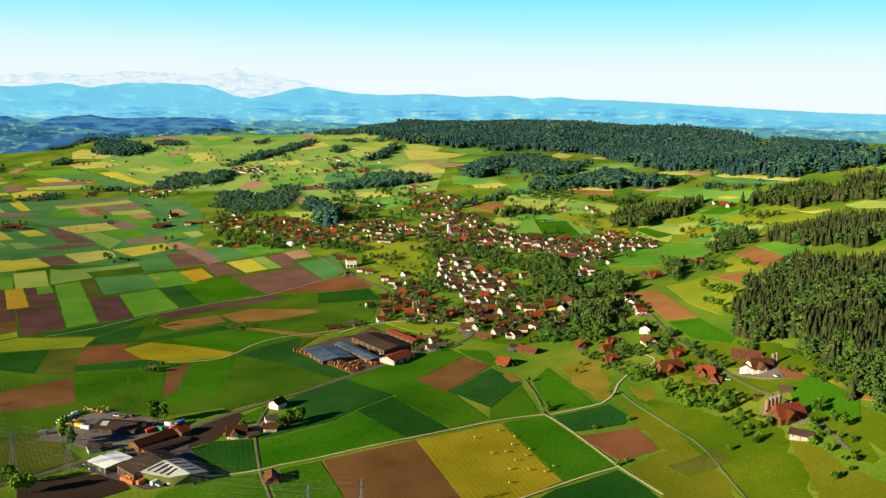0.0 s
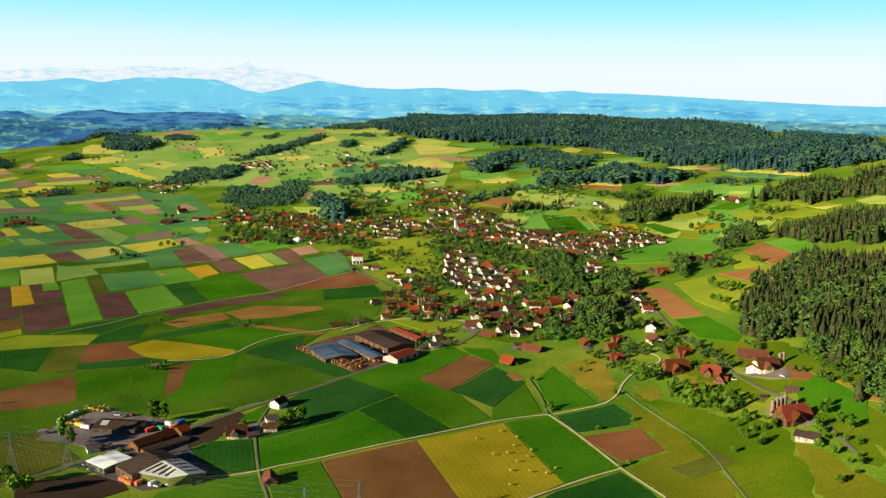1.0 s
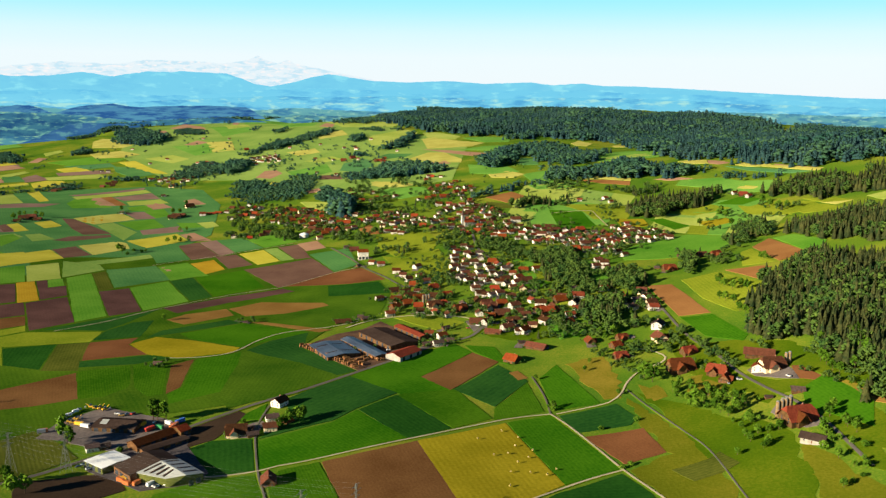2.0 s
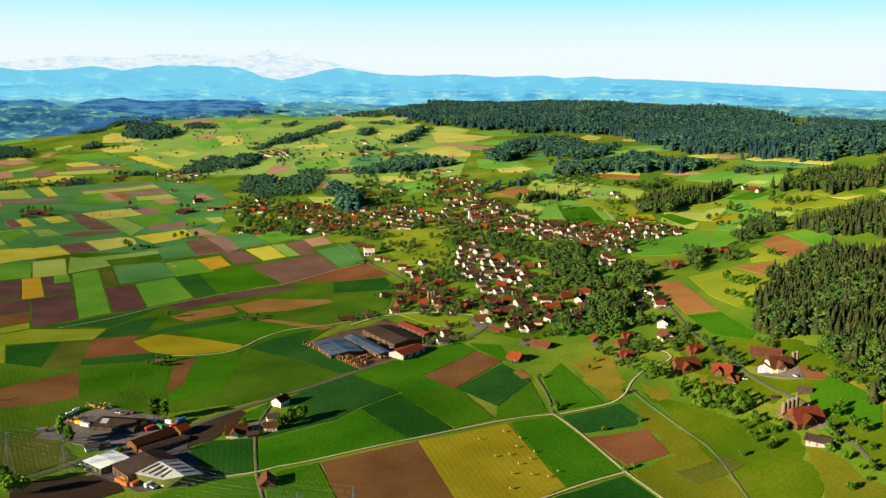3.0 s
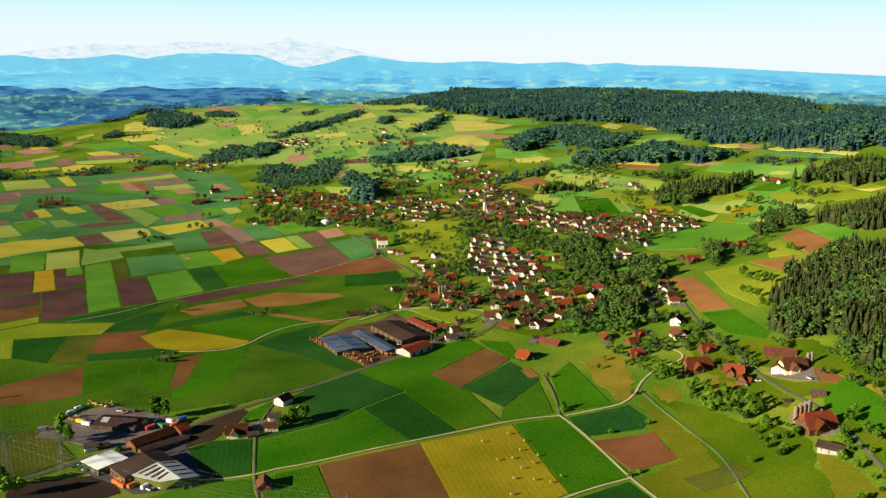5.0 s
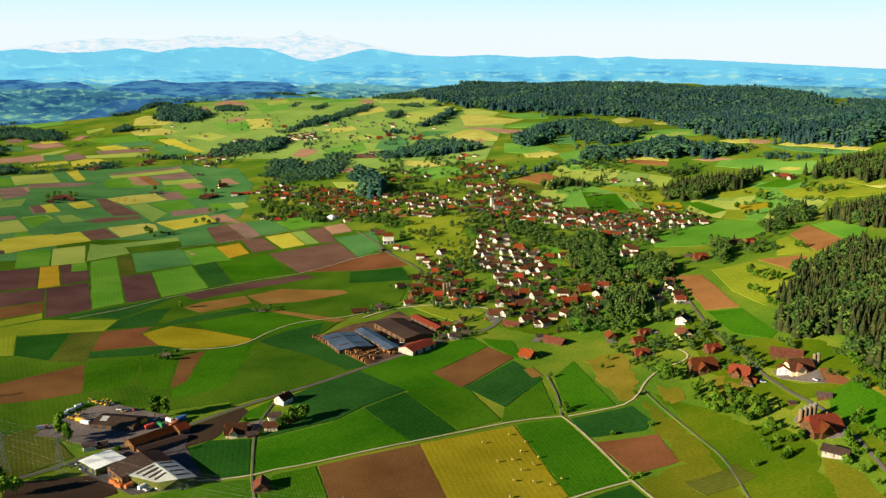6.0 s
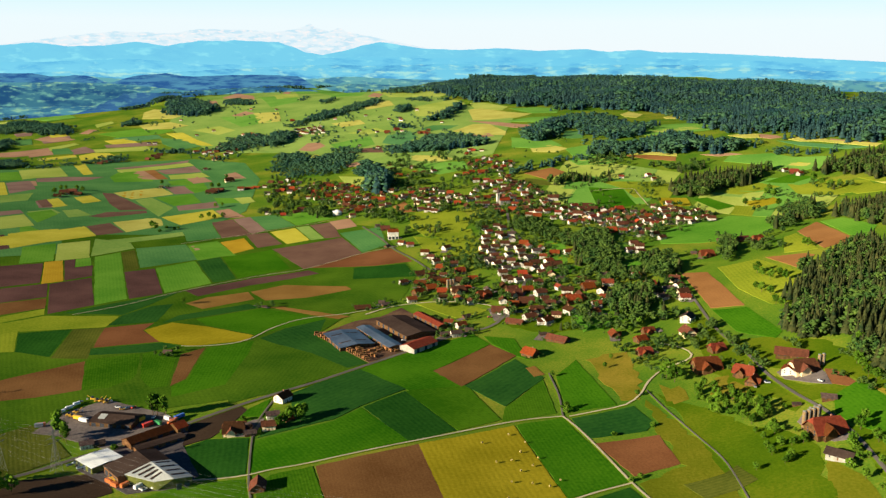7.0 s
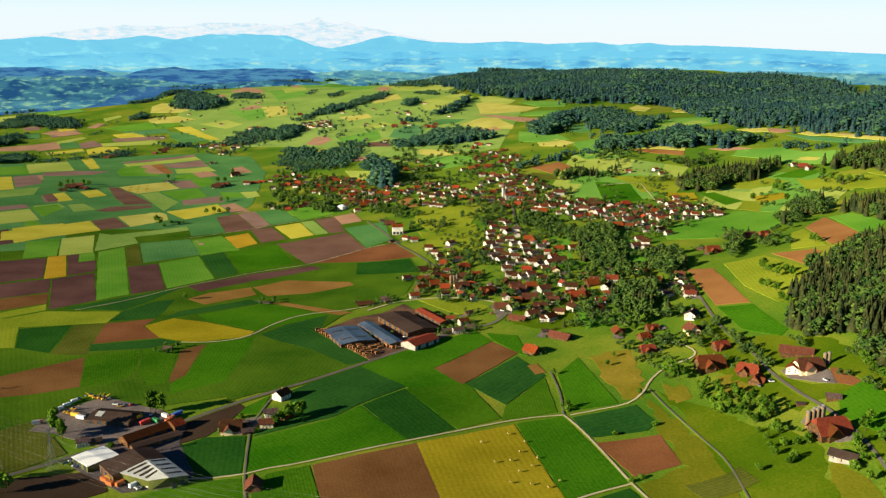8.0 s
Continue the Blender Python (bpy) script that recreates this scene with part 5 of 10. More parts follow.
def forest(conifers, spacing, tall, label, *ring):
    """A wood filling a ring of corners. conifers: their share."""
    FOREST_COUNT[0] += 1
    rng = np.random.default_rng(FOREST_COUNT[0] * 13 + 5)
    ring = list(ring)
    xs, ys = [p[0] for p in ring], [p[1] for p in ring]
    mx, my = np.meshgrid(np.arange(min(xs), max(xs), spacing), np.arange(min(ys), max(ys), spacing))
    mx = mx.ravel() + rng.uniform(-0.48, 0.48, mx.size) * spacing
    my = my.ravel() + rng.uniform(-0.48, 0.48, my.size) * spacing
    # an uneven edge
    sway = spacing * 1.5
    ok = inside(mx + sway * (np.sin(my * 0.071 + mx * 0.03) + np.sin(my * 0.19 + 1.0)), my + sway * (np.sin(mx * 0.083 + 2.0) + np.sin(mx * 0.21 - my * 0.04)), ring)
    mx, my = mx[ok], my[ok]
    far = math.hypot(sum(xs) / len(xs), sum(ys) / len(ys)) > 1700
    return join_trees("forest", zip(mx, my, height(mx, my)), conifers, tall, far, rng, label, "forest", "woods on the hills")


forest(0.15, 5.5, 18, "mixed wood of dark spruce and green broadleaf trees", (156.8, 910.6), (169.9, 870.1), (193.4, 877.3), (206.3, 921.2), (192.4, 963.1), (167.5, 959.6))
forest(0.1, 6, 16, "mixed wood of dark spruce and green broadleaf trees", (213.2, 1040.4), (229.5, 994.3), (247.1, 1031.4), (244.4, 1096.0), (222.5, 1089.1))
forest(0.1, 5.5, 15, "mixed wood of dark spruce and green broadleaf trees", (299.7, 1076.8), (304.1, 1027.4), (322.5, 1062.7), (325.9, 1117.9), (311.1, 1114.6))
forest(0.50, 9, 20, "mixed wood of dark spruce and green broadleaf trees", (-1094, 3234), (-1052, 3182), (-1027, 3179), (-992, 3144), (-958, 3112), (-937, 3123), (-923, 3158), (-943, 3316), (-950, 3341), (-976, 3343), (-1045, 3487), (-1122, 3651), (-1271, 4035), (-1401, 4342), (-1424, 4313), (-1101, 3255))
forest(0.20, 8, 16, "broadleaf copse with dark green rounded crowns", (-1165, 2997), (-1141, 2981), (-1128, 2994), (-1115, 3007), (-1124, 3030), (-1172, 3111), (-1172, 3065), (-1171, 3013))
forest(0.30, 8, 14, "mixed wood of dark spruce and green broadleaf trees", (-956, 3465), (-907, 3371), (-877, 3344), (-852, 3338), (-828, 3332), (-803, 3325), (-809, 3350), (-860, 3463), (-906, 3549), (-953, 3636), (-968, 3601), (-966, 3501))
forest(0.20, 8, 6, "broadleaf copse with dark green rounded crowns", (-1228, 2893), (-1213, 2904), (-1206, 2934), (-1199, 2964), (-1191, 2995), (-1197, 3011), (-1205, 2980), (-1212, 2949), (-1219, 2918), (-1234, 2908))
forest(0.60, 10, 15, "mixed wood of dark spruce and green broadleaf trees", (-1470, 4436), (-1412, 4450), (-1356, 4476), (-1300, 4501), (-1245, 4532), (-1188, 4563), (-1131, 4594), (-1066, 4591), (-997, 4573), (-943, 4628), (-889, 4691), (-893, 4713), (-976, 4794), (-1037, 4761), (-1098, 4735), (-1159, 4708), (-1218, 4681), (-1277, 4655), (-1334, 4622), (-1385, 4571), (-1435, 4524), (-1476, 4452))
forest(0.50, 10, 14, "mixed wood of dark spruce and green broadleaf trees", (-852, 4816), (-793, 4700), (-753, 4697), (-716, 4707), (-680, 4722), (-647, 4773), (-616, 4833), (-424, 3571), (-392, 3543), (-393, 3558), (-428, 3606), (-621, 4879), (-662, 4884), (-700, 4866), (-738, 4849), (-773, 4823), (-816, 4843), (-855, 4832))
forest(0.50, 10, 15, "mixed wood of dark spruce and green broadleaf trees", (-359, 3498), (-325, 3403), (-297, 3376), (-271, 3362), (-246, 3349), (-220, 3336), (-195, 3324), (-179, 3488), (-182, 3535), (-204, 3471), (-240, 3628), (-354, 4796), (-394, 4857), (-315, 3576), (-331, 3465), (-366, 3561))
forest(0.20, 8, 14, "broadleaf copse with dark green rounded crowns", (-560, 3278), (-526, 3194), (-506, 3182), (-506, 3302), (-509, 3327), (-525, 3304), (-535, 3247), (-563, 3301))
forest(0.30, 8, 8, "mixed wood of dark spruce and green broadleaf trees", (-648, 3348), (-621, 3315), (-627, 3469), (-634, 3506), (-650, 3473), (-653, 3374))
forest(0.20, 7, 15, "broadleaf copse with dark green rounded crowns", (-576, 2766), (-542, 2742), (-521, 2784), (-498, 2822), (-473, 2855), (-446, 2874), (-419, 2903), (-398, 2979), (-372, 3020), (-341, 3034), (-323, 3168), (-325, 3188), (-357, 3174), (-386, 3137), (-412, 3085), (-431, 2986), (-461, 2975), (-489, 2952), (-512, 2903), (-532, 2848), (-549, 2780), (-579, 2779))
forest(0.20, 7, 16, "broadleaf copse with dark green rounded crowns", (-251, 2873), (-231, 2837), (-214, 2834), (-205, 2936), (-206, 2952), (-226, 2989), (-242, 2974), (-252, 2887))
forest(0.20, 8, 12, "broadleaf copse with dark green rounded crowns", (-234, 3127), (-208, 3077), (-183, 3049), (-160, 3051), (-143, 3155), (-143, 3176), (-164, 3114), (-189, 3140), (-210, 3114), (-236, 3147))
forest(0.40, 7, 16, "mixed wood of dark spruce and green broadleaf trees", (-149, 2636), (-128, 2615), (-110, 2622), (-91, 2642), (-75, 2720), (-56, 2778), (-38, 2896), (-38, 2912), (-59, 2891), (-77, 2793), (-94, 2711), (-112, 2677), (-129, 2634), (-149, 2649))
forest(0.20, 7, 11, "broadleaf copse with dark green rounded crowns", (-126, 3070), (-104, 3037), (-84, 3069), (-64, 3131), (-65, 3152), (-85, 3105), (-105, 3067), (-127, 3089))
forest(0.25, 7, 17, "mixed wood of dark spruce and green broadleaf trees", (-203, 2171), (-175, 2129), (-150, 2109), (-125, 2090), (-100, 2071), (-77, 2053), (-53, 2048), (-31, 2057), (-8, 2063), (16, 2062), (38, 2037), (39, 2075), (16, 2139), (-8, 2192), (-34, 2241), (-60, 2286), (-86, 2291), (-111, 2272), (-134, 2234), (-156, 2195), (-179, 2176), (-205, 2195))
forest(0.05, 9, 12, "broadleaf copse with dark green rounded crowns", (-458, 2096), (-415, 1981), (-390, 1946), (-368, 1927), (-351, 1935), (-335, 1944), (-317, 1943), (-298, 1938), (-279, 1932), (-270, 1999), (-282, 2244), (-284, 2258), (-312, 2316), (-334, 2316), (-336, 2192), (-357, 2191), (-377, 2189), (-402, 2218), (-431, 2264), (-460, 2300), (-487, 2331), (-461, 2110))
forest(0.20, 6, 18, "broadleaf copse with dark green rounded crowns", (-236, 1894), (-219, 1840), (-208, 1841), (-213, 1987), (-214, 1998), (-222, 1966), (-232, 1950), (-237, 1904))
forest(0.50, 6, 30, "mixed wood of dark spruce and green broadleaf trees", (-197, 1781), (-170, 1654), (-158, 1653), (-146, 1652), (-146, 1662), (-173, 1814), (-195, 1894), (-198, 1791))
forest(0.15, 7, 15, "broadleaf copse with dark green rounded crowns", (-612, 2586), (-566, 2464), (-548, 2461), (-532, 2469), (-516, 2478), (-510, 2537), (-508, 2620), (-510, 2632), (-534, 2655), (-556, 2672), (-573, 2664), (-585, 2632), (-593, 2583), (-615, 2597))
forest(0.30, 7, 6, "mixed wood of dark spruce and green broadleaf trees", (-388, 2445), (-368, 2411), (-359, 2443), (-360, 2455), (-384, 2512), (-390, 2456))
forest(0.20, 7, 11, "broadleaf copse with dark green rounded crowns", (-227, 2595), (-203, 2528), (-185, 2523), (-171, 2574), (-172, 2586), (-189, 2572), (-209, 2600), (-228, 2607))
forest(0.20, 8, 12, "broadleaf copse with dark green rounded crowns", (-1060, 2144), (-1048, 2169), (-1036, 2194), (-1022, 2218), (-1007, 2242), (-989, 2258), (-969, 2271), (-948, 2282), (-927, 2293), (-907, 2308), (-887, 2325), (-892, 2338), (-939, 2392), (-956, 2368), (-967, 2329), (-981, 2299), (-996, 2274), (-1014, 2256), (-1029, 2233), (-1043, 2209), (-1056, 2185), (-1068, 2159))
forest(0.20, 9, 14, "broadleaf copse with dark green rounded crowns", (-1421, 2888), (-1391, 2875), (-1362, 2862), (-1332, 2849), (-1313, 2857), (-1292, 2864), (-1272, 2871), (-1278, 2886), (-1347, 2988), (-1401, 3053), (-1446, 3097), (-1472, 3097), (-1497, 3098), (-1523, 3098))
forest(0.15, 8, 13, "broadleaf copse with dark green rounded crowns", (-901, 2490), (-874, 2472), (-848, 2453), (-822, 2435), (-802, 2436), (-782, 2435), (-761, 2435), (-742, 2437), (-725, 2447), (-708, 2458), (-711, 2470), (-729, 2460), (-746, 2449), (-770, 2462), (-793, 2471), (-816, 2479), (-839, 2488), (-852, 2467), (-879, 2484), (-906, 2503))
forest(0.20, 8, 12, "broadleaf copse with dark green rounded crowns", (-705, 2457), (-682, 2444), (-659, 2430), (-636, 2416), (-624, 2443), (-612, 2475), (-610, 2549), (-616, 2661), (-618, 2674), (-639, 2671), (-664, 2690), (-680, 2668), (-695, 2645), (-704, 2600), (-698, 2501), (-709, 2470))
forest(0.15, 7, 6, "broadleaf copse with dark green rounded crowns", (-1106, 3017), (-1084, 3012), (-1068, 3023), (-1051, 3033), (-1046, 3080), (-1051, 3096), (-1056, 3049), (-1073, 3038), (-1090, 3027), (-1112, 3032))
forest(0.15, 7, 6, "broadleaf copse with dark green rounded crowns", (-1177, 2716), (-1160, 2708), (-1174, 2772), (-1179, 2786), (-1184, 2765), (-1182, 2730))
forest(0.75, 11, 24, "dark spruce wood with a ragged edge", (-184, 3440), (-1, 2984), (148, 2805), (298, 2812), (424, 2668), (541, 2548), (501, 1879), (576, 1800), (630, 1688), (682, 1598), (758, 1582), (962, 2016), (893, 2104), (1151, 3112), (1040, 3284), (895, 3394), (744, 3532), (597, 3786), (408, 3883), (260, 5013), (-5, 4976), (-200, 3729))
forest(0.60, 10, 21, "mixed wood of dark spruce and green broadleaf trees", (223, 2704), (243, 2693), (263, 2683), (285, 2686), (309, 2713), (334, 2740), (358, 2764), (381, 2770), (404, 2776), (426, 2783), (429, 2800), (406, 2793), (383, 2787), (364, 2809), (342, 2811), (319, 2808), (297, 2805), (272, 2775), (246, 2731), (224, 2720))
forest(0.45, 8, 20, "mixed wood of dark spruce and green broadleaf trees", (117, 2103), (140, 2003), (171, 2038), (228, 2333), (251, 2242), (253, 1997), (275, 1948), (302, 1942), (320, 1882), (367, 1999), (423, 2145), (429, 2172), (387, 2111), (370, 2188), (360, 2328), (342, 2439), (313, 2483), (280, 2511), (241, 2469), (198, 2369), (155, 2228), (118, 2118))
forest(0.40, 8, 20, "mixed wood of dark spruce and green broadleaf trees", (231, 1765), (244, 1760), (257, 1755), (270, 1750), (282, 1746), (295, 1743), (309, 1744), (323, 1744), (347, 1803), (349, 1815), (325, 1758), (315, 1780), (305, 1803), (296, 1833), (286, 1861), (271, 1861), (257, 1861), (242, 1862))
forest(0.35, 7, 20, "mixed wood of dark spruce and green broadleaf trees", (334, 1796), (346, 1739), (365, 1730), (385, 1721), (406, 1719), (426, 1716), (445, 1705), (461, 1686), (480, 1681), (503, 1688), (533, 1719), (536, 1730), (506, 1698), (492, 1723), (476, 1745), (462, 1777), (447, 1803), (428, 1821), (411, 1845), (395, 1878), (368, 1858), (336, 1807))
forest(0.30, 7, 15, "mixed wood of dark spruce and green broadleaf trees", (74, 1685), (93, 1666), (114, 1690), (135, 1710), (157, 1724), (178, 1735), (198, 1739), (219, 1743), (240, 1745), (260, 1746), (281, 1747), (282, 1758), (262, 1757), (241, 1756), (221, 1754), (200, 1750), (179, 1746), (158, 1737), (136, 1721), (115, 1701), (94, 1679), (75, 1696))
forest(0.35, 7, 17, "mixed wood of dark spruce and green broadleaf trees", (140, 1591), (151, 1581), (162, 1571), (174, 1567), (186, 1566), (198, 1565), (210, 1566), (222, 1571), (235, 1576), (252, 1607), (253, 1618), (237, 1587), (224, 1582), (211, 1577), (201, 1595), (190, 1602), (178, 1609), (166, 1607), (153, 1603), (141, 1602))
forest(0.30, 7, 15, "mixed wood of dark spruce and green broadleaf trees", (280, 1730), (289, 1677), (302, 1655), (317, 1640), (330, 1624), (343, 1606), (356, 1589), (373, 1591), (389, 1592), (408, 1602), (429, 1620), (432, 1630), (413, 1623), (398, 1629), (383, 1636), (365, 1630), (348, 1630), (333, 1640), (319, 1651), (304, 1666), (291, 1688), (282, 1741))
forest(0.50, 6, 21, "mixed wood of dark spruce and green broadleaf trees", (330, 1463), (340, 1438), (353, 1433), (368, 1437), (385, 1447), (402, 1458), (419, 1469), (437, 1480), (454, 1490), (474, 1506), (498, 1536), (501, 1546), (480, 1526), (469, 1540), (453, 1540), (438, 1538), (423, 1538), (408, 1539), (392, 1539), (377, 1540), (362, 1540), (333, 1472))
forest(0.60, 7, 13, "mixed wood of dark spruce and green broadleaf trees", (527, 1666), (532, 1640), (538, 1616), (545, 1600), (555, 1589), (570, 1597), (581, 1593), (590, 1582), (599, 1572), (612, 1573), (627, 1580), (631, 1591), (616, 1583), (603, 1582), (594, 1593), (585, 1603), (575, 1611), (569, 1634), (558, 1640), (545, 1640), (536, 1651), (530, 1677))
forest(0.70, 7, 23, "dark spruce wood with a ragged edge", (555, 1465), (566, 1449), (575, 1429), (585, 1411), (596, 1398), (606, 1383), (617, 1373), (629, 1364), (640, 1353), (649, 1340), (659, 1327), (679, 1371), (681, 1409), (677, 1435), (671, 1459), (662, 1479), (651, 1491), (638, 1502), (622, 1508), (606, 1509), (582, 1493), (559, 1476))
forest(0.15, 6, 13, "broadleaf copse with dark green rounded crowns", (528, 1377), (532, 1359), (536, 1340), (545, 1338), (555, 1335), (559, 1344), (549, 1347), (545, 1364), (538, 1374), (531, 1386))
forest(0.15, 6, 6, "broadleaf copse with dark green rounded crowns", (442, 1383), (449, 1370), (463, 1382), (477, 1395), (492, 1409), (495, 1418), (480, 1404), (467, 1395), (454, 1389), (445, 1392))
forest(0.20, 6, 18, "broadleaf copse with dark green rounded crowns", (395, 1169), (396, 1146), (407, 1150), (425, 1178), (438, 1188), (450, 1197), (479, 1251), (483, 1260), (469, 1248), (468, 1274), (461, 1281), (447, 1270), (422, 1225), (398, 1178))
forest(0.15, 6, 11, "broadleaf copse with dark green rounded crowns", (290, 1516), (300, 1514), (311, 1516), (325, 1534), (327, 1543), (314, 1531), (303, 1530), (292, 1526))
forest(0.15, 6, 6, "broadleaf copse with dark green rounded crowns", (166, 1548), (176, 1538), (187, 1530), (199, 1535), (212, 1550), (214, 1559), (200, 1544), (188, 1539), (177, 1548), (167, 1557))
forest(0.50, 9, 15, "mixed wood of dark spruce and green broadleaf trees", (-1382, 3564), (-1333, 3508), (-1327, 3567), (-1588, 4359), (-1539, 4319), (-1499, 4305), (-1474, 4331), (-1456, 4380), (-1435, 4422), (-1440, 4439), (-1496, 4504), (-1527, 4492), (-1564, 4496), (-1613, 4535), (-1667, 4586), (-1777, 4781), (-1815, 4777), (-1369, 3529))
forest(0.75, 5, 22, "dark spruce wood with a ragged edge", (288, 793), (295, 771), (306, 764), (316, 754), (323, 738), (327, 716), (321, 674), (325, 656), (332, 645), (340, 637), (347, 629), (461, 859), (453, 874), (445, 889), (437, 905), (428, 921), (420, 940), (408, 950), (393, 957), (369, 936), (333, 882), (291, 800))
forest(0.70, 6, 21, "dark spruce wood with a ragged edge", (486, 1193), (468, 1111), (466, 1074), (468, 1047), (472, 1029), (477, 1011), (481, 994), (486, 979), (490, 964), (495, 950), (500, 936), (573, 1080), (569, 1098), (565, 1118), (562, 1138), (557, 1159), (546, 1165), (535, 1171), (521, 1173), (506, 1171), (490, 1165), (490, 1202))
forest(0.05, 6, 12, "broadleaf copse with dark green rounded crowns", (69, 1362), (78, 1315), (87, 1288), (96, 1259), (105, 1232), (114, 1210), (124, 1210), (138, 1243), (139, 1253), (130, 1275), (122, 1300), (112, 1319), (102, 1334), (91, 1350), (80, 1366), (69, 1371))
forest(0.05, 6, 15, "broadleaf copse with dark green rounded crowns", (133, 1287), (139, 1244), (143, 1195), (144, 1127), (146, 1071), (151, 1045), (157, 1034), (165, 1034), (174, 1038), (189, 1079), (190, 1089), (198, 1195), (194, 1228), (186, 1240), (178, 1253), (170, 1266), (160, 1261), (149, 1254), (140, 1253), (134, 1297))
forest(0.05, 7, 9, "broadleaf copse with dark green rounded crowns", (113, 1058), (118, 1014), (126, 1007), (133, 1000), (146, 1036), (148, 1047), (135, 1016), (127, 1021), (119, 1027), (115, 1069))
forest(0.05, 7, 9, "broadleaf copse with dark green rounded crowns", (11, 1409), (21, 1342), (31, 1331), (42, 1344), (54, 1369), (54, 1380), (44, 1400), (33, 1396), (21, 1392), (11, 1421))
forest(0.05, 7, 9, "broadleaf copse with dark green rounded crowns", (127, 922), (127, 869), (133, 868), (140, 867), (152, 903), (154, 914), (144, 898), (140, 912), (133, 912), (128, 933))
forest(0.70, 10, 22, "dark spruce wood with a ragged edge", (761, 1903), (763, 1865), (766, 1833), (771, 1804), (775, 1776), (759, 1701), (748, 1642), (745, 1602), (754, 1589), (762, 1576), (770, 1563), (1357, 2774), (1344, 2799), (1330, 2823), (1315, 2846), (1301, 2874), (1285, 2896), (1269, 2919), (1249, 2935), (1212, 2911), (1168, 2866), (891, 2230))
forest(0.10, 8, 13, "broadleaf copse with dark green rounded crowns", (-1636, 2841), (-1611, 2859), (-1584, 2876), (-1557, 2893), (-1527, 2905), (-1499, 2920), (-1472, 2939), (-1436, 2941), (-1383, 2907), (-1356, 2927), (-1335, 2961), (-1342, 2977), (-1418, 3060), (-1490, 3129), (-1559, 3191), (-1622, 3235), (-1644, 3200), (-1637, 3112), (-1619, 3007), (-1645, 2985), (-1670, 2963), (-1693, 2939))
forest(0.10, 8, 14, "broadleaf copse with dark green rounded crowns", (-1430, 2486), (-1414, 2494), (-1398, 2502), (-1382, 2510), (-1366, 2518), (-1350, 2526), (-1333, 2533), (-1342, 2590), (-1398, 2739), (-1405, 2753), (-1437, 2771), (-1441, 2736), (-1445, 2702), (-1460, 2690), (-1480, 2686), (-1500, 2682), (-1519, 2677), (-1538, 2673))
forest(0.10, 7, 14, "broadleaf copse with dark green rounded crowns", (-1204, 2102), (-1191, 2110), (-1178, 2118), (-1165, 2126), (-1152, 2134), (-1138, 2142), (-1124, 2150), (-1111, 2158), (-1097, 2166), (-1133, 2273), (-1141, 2288), (-1182, 2331), (-1196, 2320), (-1210, 2309), (-1223, 2298), (-1238, 2289), (-1253, 2282), (-1268, 2275), (-1283, 2268), (-1298, 2261))
forest(0.10, 7, 8, "broadleaf copse with dark green rounded crowns", (-1086, 2186), (-1060, 2167), (-1054, 2187), (-1047, 2206), (-1044, 2235), (-1046, 2275), (-1053, 2289), (-1055, 2259), (-1060, 2234), (-1064, 2208), (-1068, 2182), (-1094, 2201))
forest(0.30, 9, 16, "mixed wood of dark spruce and green broadleaf trees", (-1892, 3280), (-1874, 3296), (-1855, 3312), (-1836, 3327), (-1817, 3343), (-1785, 3336), (-1771, 3361), (-1742, 3360), (-1727, 3385), (-1698, 3382), (-1677, 3398), (-1684, 3410), (-1704, 3395), (-1734, 3397), (-1749, 3373), (-1763, 3347), (-1796, 3355), (-1824, 3356), (-1843, 3340), (-1862, 3324), (-1881, 3308), (-1899, 3292))
forest(0.70, 7, 22, "dark spruce wood with a ragged edge", (657, 1351), (663, 1337), (668, 1321), (673, 1306), (677, 1289), (681, 1272), (683, 1254), (686, 1236), (688, 1219), (690, 1202), (693, 1186), (768, 1316), (766, 1335), (764, 1355), (761, 1374), (758, 1393), (755, 1412), (749, 1428), (742, 1441), (735, 1455), (727, 1468), (662, 1362))
forest(0.70, 10, 22, "dark spruce wood with a ragged edge", (772, 1570), (782, 1561), (791, 1552), (807, 1556), (830, 1574), (843, 1570), (850, 1558), (858, 1547), (866, 1535), (874, 1525), (882, 1514), (923, 1586), (916, 1599), (909, 1613), (903, 1628), (897, 1644), (890, 1660), (882, 1673), (868, 1675), (855, 1679), (843, 1685), (779, 1585))
forest(0.15, 6, 19, "broadleaf copse with dark green rounded crowns", (327, 666), (316, 629), (316, 617), (311, 594), (303, 567), (308, 565), (313, 563), (318, 561), (323, 559), (327, 557), (332, 555), (357, 599), (354, 605), (352, 612), (349, 619), (347, 626), (344, 633), (341, 640), (339, 648), (336, 657), (324, 645), (331, 674))


# ---- buildings ----
M_PLASTER = mat("white_plaster", (0.38, 0.34, 0.29, 1), (0.62, 0.57, 0.50, 1), 0.3, 2.0, vary=0.4)
M_CREAM = mat("cream_plaster", (0.60, 0.47, 0.28, 1), (0.74, 0.60, 0.38, 1), 0.3, 2.0, vary=0.12)
M_TIMBER = mat("weathered_timber", (0.060, 0.030, 0.014, 1), (0.150, 0.080, 0.036, 1), 0.4, 3.0, vary=0.25)
M_RED_TILE = mat("red_roof_tiles", (0.170, 0.030, 0.011, 1), (0.270, 0.054, 0.018, 1), 0.5, 3.0, vary=0.35, bump=0.3)
M_MID_TILE = mat("dull_red_tiles", (0.110, 0.026, 0.012, 1), (0.180, 0.045, 0.020, 1), 0.5, 3.0, vary=0.45, bump=0.3)
M_OLD_TILE = mat("old_brown_tiles", (0.060, 0.024, 0.014, 1), (0.115, 0.043, 0.023, 1), 0.5, 3.0, vary=0.45, bump=0.3)
